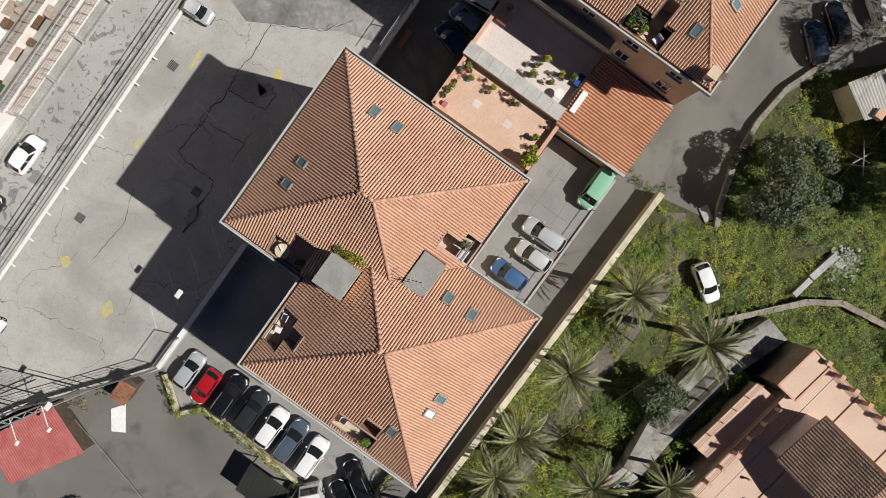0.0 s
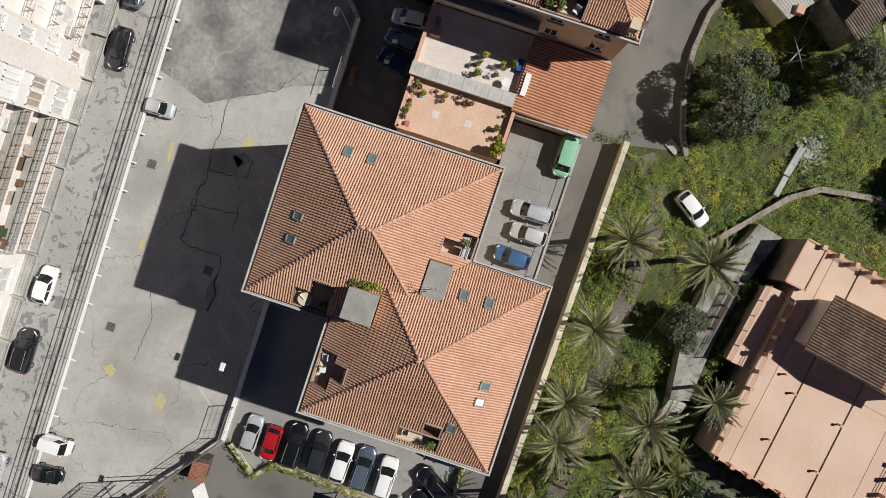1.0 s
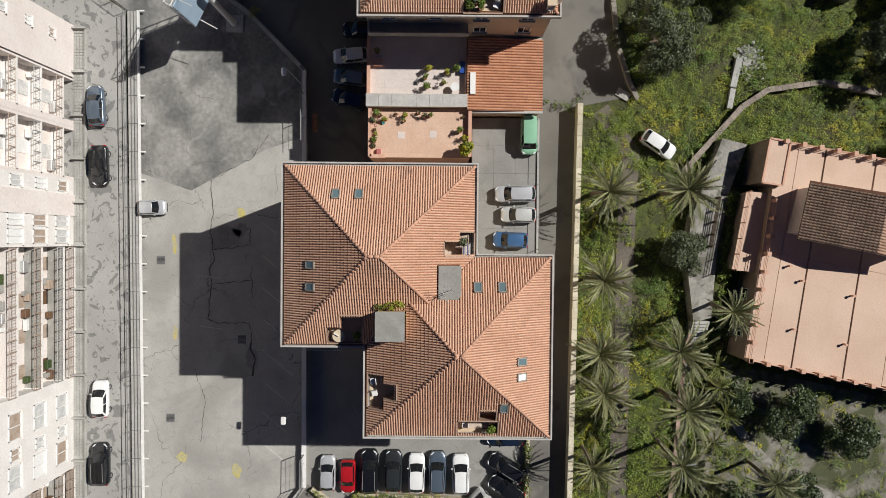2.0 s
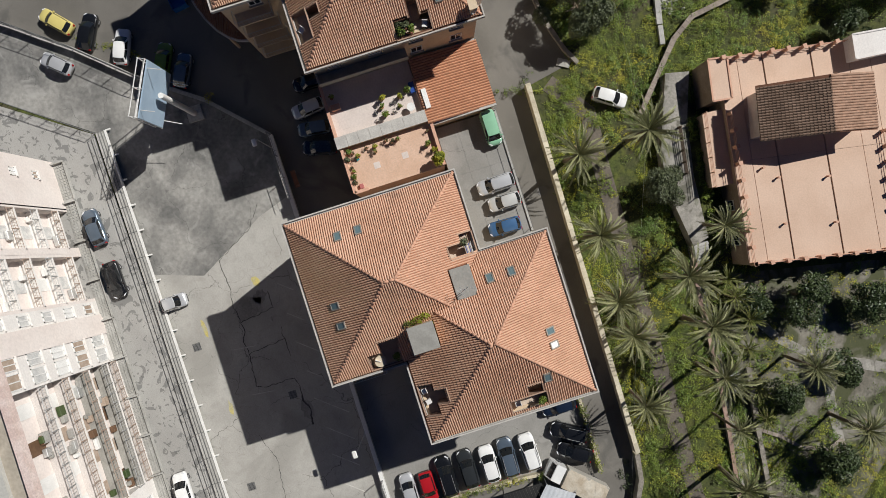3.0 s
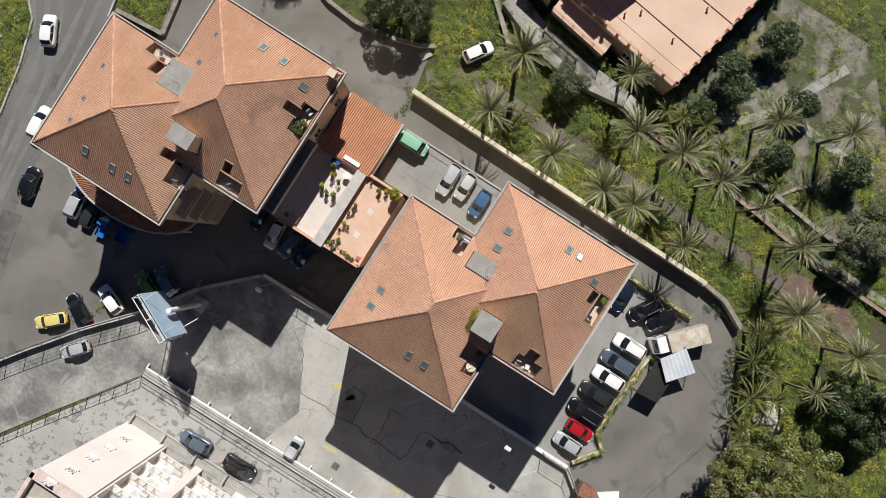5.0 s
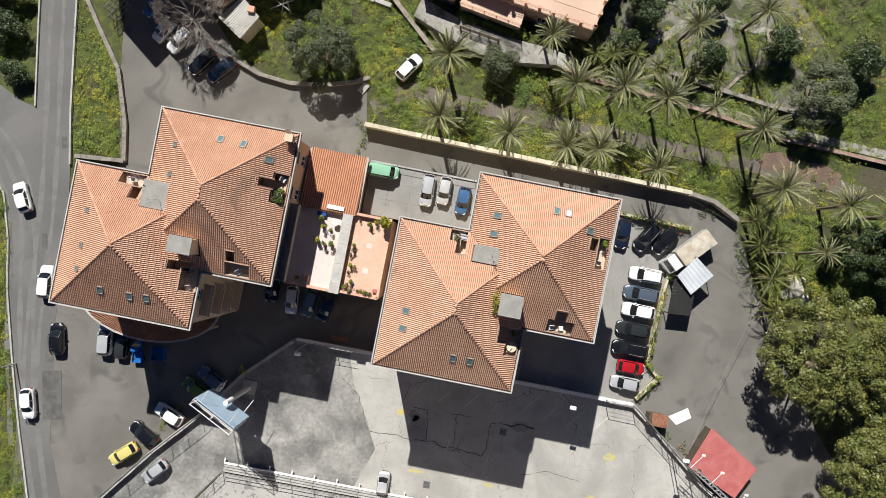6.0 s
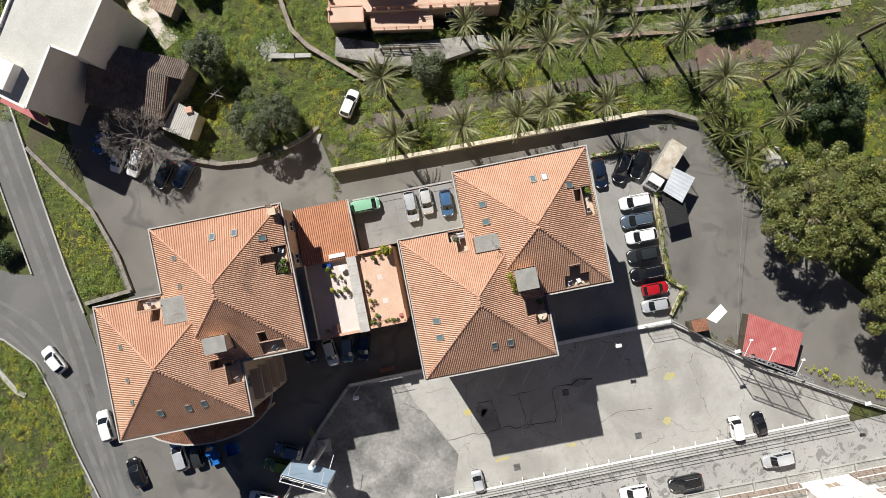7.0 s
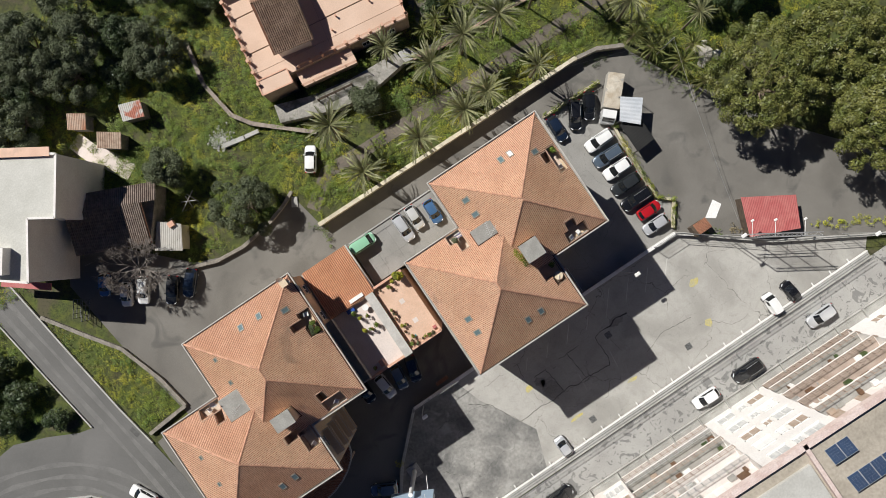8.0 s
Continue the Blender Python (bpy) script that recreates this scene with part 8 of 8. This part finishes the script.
for p, q in zip(WH, WH[1:] + WH[:1]):
    bm = bmesh.new()
    obox(bm, p, q, 0.14, WZ - 0.4, WZ)
    part("parapet", bm, M_APTW, nwh)
bm = bmesh.new()
obox(bm, (-36.4, 39.6), (-44.4, 44.6), 0.6, WZ - 0.2, WZ + 0.05)
part("tile_strip", bm, M_TILE, nwh, "strip of red tiles at the roof edge")
bm = bmesh.new()
prism(bm, [(-49.6, 29.4), (-47.6, 32.2), (-50.6, 34.6), (-52.8, 31.9)], WZ - 0.3, WZ + 1.2)
part("stair_head", bm, M_APTW, nwh)
bm = bmesh.new()
obox(bm, (-50.6, 27.6), (-56.2, 32.0), 0.5, 3.0, 3.2)
part("canopy", bm, M_REDTIN, nwh, "red tiled canopy over the road side")

old = thing("farmhouse", "old farmhouse under a dark pantile roof", "house")
bm = bmesh.new()
prism(bm, [(-44.2, 29.2), (-34.9, 25.1), (-31.6, 29.0), (-30.2, 31.2), (-38.6, 34.9)], -0.1, 3.8)
part("wall", bm, M_STONE, old, "rubble stone walls")
M_OLDTILE = mat("grey_brown_pantile", (0.17, 0.13, 0.105), (0.25, 0.20, 0.165), 0.95, s1=0.7, s2=9, fine=0.3, island=0.2)
for a, b, za, zb, depth, m in ((Vector((-44.8, 28.9)), Vector((-34.9, 24.5)), 3.9, 5.3, 5.9, M_VTILE), (Vector((-29.6, 31.3)), Vector((-39.2, 35.6)), 4.4, 5.3, 2.7, M_VTILE2)):
    verts, faces = [], []
    ex = (b - a).normalized()
    ey = Vector((-ex.y, ex.x))
    tile_patch(verts, faces, lambda u, v: tuple(a + ex * u + ey * v), lambda v: za + (zb - za) * v / depth, (b - a).length, lambda u: (0.0, depth), pitch=0.28, course=0.36)
    tagged(part("roof_tiles", raw_mesh("roof_tiles", verts, faces, M_OLDTILE), None, old, "weathered pantiles"), kind="stuff")
    bm = bmesh.new()
    quad(bm, [(*(a), za - 0.06), (*(b), za - 0.06), (*(b + ey * depth), zb - 0.06), (*(a + ey * depth), zb - 0.06)])
    part("roof_deck", bm, M_DECK, old)
tin = thing("tin_shed", "small plastered shed under a grey corrugated roof", "shed")
TP = [(-35.6, 23.7), (-33.0, 26.9), (-30.3, 24.7), (-32.3, 21.5)]
corrugated([TP[1], TP[2], TP[3], TP[0]], 3.1, 2.9, 26, M_TIN, tin, "roof", 0.04)
tc = sum((Vector(p) for p in TP), Vector((0, 0))) / 4
bm = bmesh.new()
prism(bm, [tc + (Vector(p) - tc) * 0.9 for p in TP][::-1], -0.1, 2.85)
part("wall", bm, M_CREAM, tin)
bm = bmesh.new()
box(bm, -31.9, -31.0, 25.0, 25.8, 2.9, 3.5, 0.03)
part("chimney", bm, M_SALMON, tin)
M_RUST = mat("rusty_tin", (0.34, 0.15, 0.08), (0.46, 0.36, 0.28), 0.8, s1=0.5, s2=6, fine=0.25)
M_STREAK = mat("streaked_tin", (0.50, 0.48, 0.44), (0.40, 0.14, 0.09), 0.7, s1=0.55, s2=6, fine=0.2, lo=0.5, hi=0.56)
M_OLDPALE = mat("pale_old_pantile", (0.42, 0.32, 0.24), (0.26, 0.17, 0.12), 0.9, s1=1.2, s2=8, fine=0.3)
for i, (x, y, w, d, a, m) in enumerate(((-34.9, 45.3, 2.7, 2.3, -34, M_RUST), (-27.5, 42.2, 3.2, 2.4, -20, M_STREAK), (-32.5, 40.5, 3.5, 2.3, -36, M_OLDPALE))):
    s = thing("garden_shed", ("rusty tin garden shed", "patched tin garden shed with red streaks", "small garden shed with brown tiles")[i], "shed", "garden sheds", at=pose(x, y, 0, 0, 0, a))
    bm = bmesh.new()
    box(bm, -w / 2 + 0.15, w / 2 - 0.15, -d / 2 + 0.15, d / 2 - 0.15, -0.05, 2.2)
    part("wall", bm, M_STONE, s)
    corrugated([(-w / 2, -d / 2), (w / 2, -d / 2), (w / 2, d / 2), (-w / 2, d / 2)], 2.25, 2.5, 22, m, s, "roof", 0.05)
path("path", [(-37.6, 44.4), (-36.6, 41.6), (-35.2, 39.4), (-34.0, 37.4), (-33.2, 35.8)], 1.25, 0.04, M_PALEFLOOR, "pale concrete yard between the sheds")
gate = thing("iron_gate", "rusty iron gate frame at the yard entrance", "gate")
bm = bmesh.new()
for a, b in (((-51.2, 22.4), (-49.6, 24.6)), ((-50.4, 21.4), (-48.6, 23.8))):
    for h in (0.2, 1.1, 2.0):
        tube(bm, (*a, h), (*b, h), 0.05, n=5)
    for i in range(5):
        c = Vector(a).lerp(Vector(b), i / 4)
        tube(bm, (*c, 0), (*c, 2.1), 0.04, n=5)
part("frame", bm, M_WIRE, gate)
rack = thing("timber_frame", "pale timber poles lashed into a frame", "frame")
for p, q in (((-29.8, 26.6, 1.2), (-26.6, 28.0, 2.2)), ((-29.2, 27.8, 1.2), (-27.0, 26.6, 2.0)), ((-28.6, 26.4, 0.0), (-28.0, 27.9, 2.0)), ((-27.4, 26.8, 0.0), (-27.6, 28.0, 2.2))):
    bm = bmesh.new()
    tube(bm, p, q, 0.06, n=6)
    part("pole", bm, M_CONC, rack)
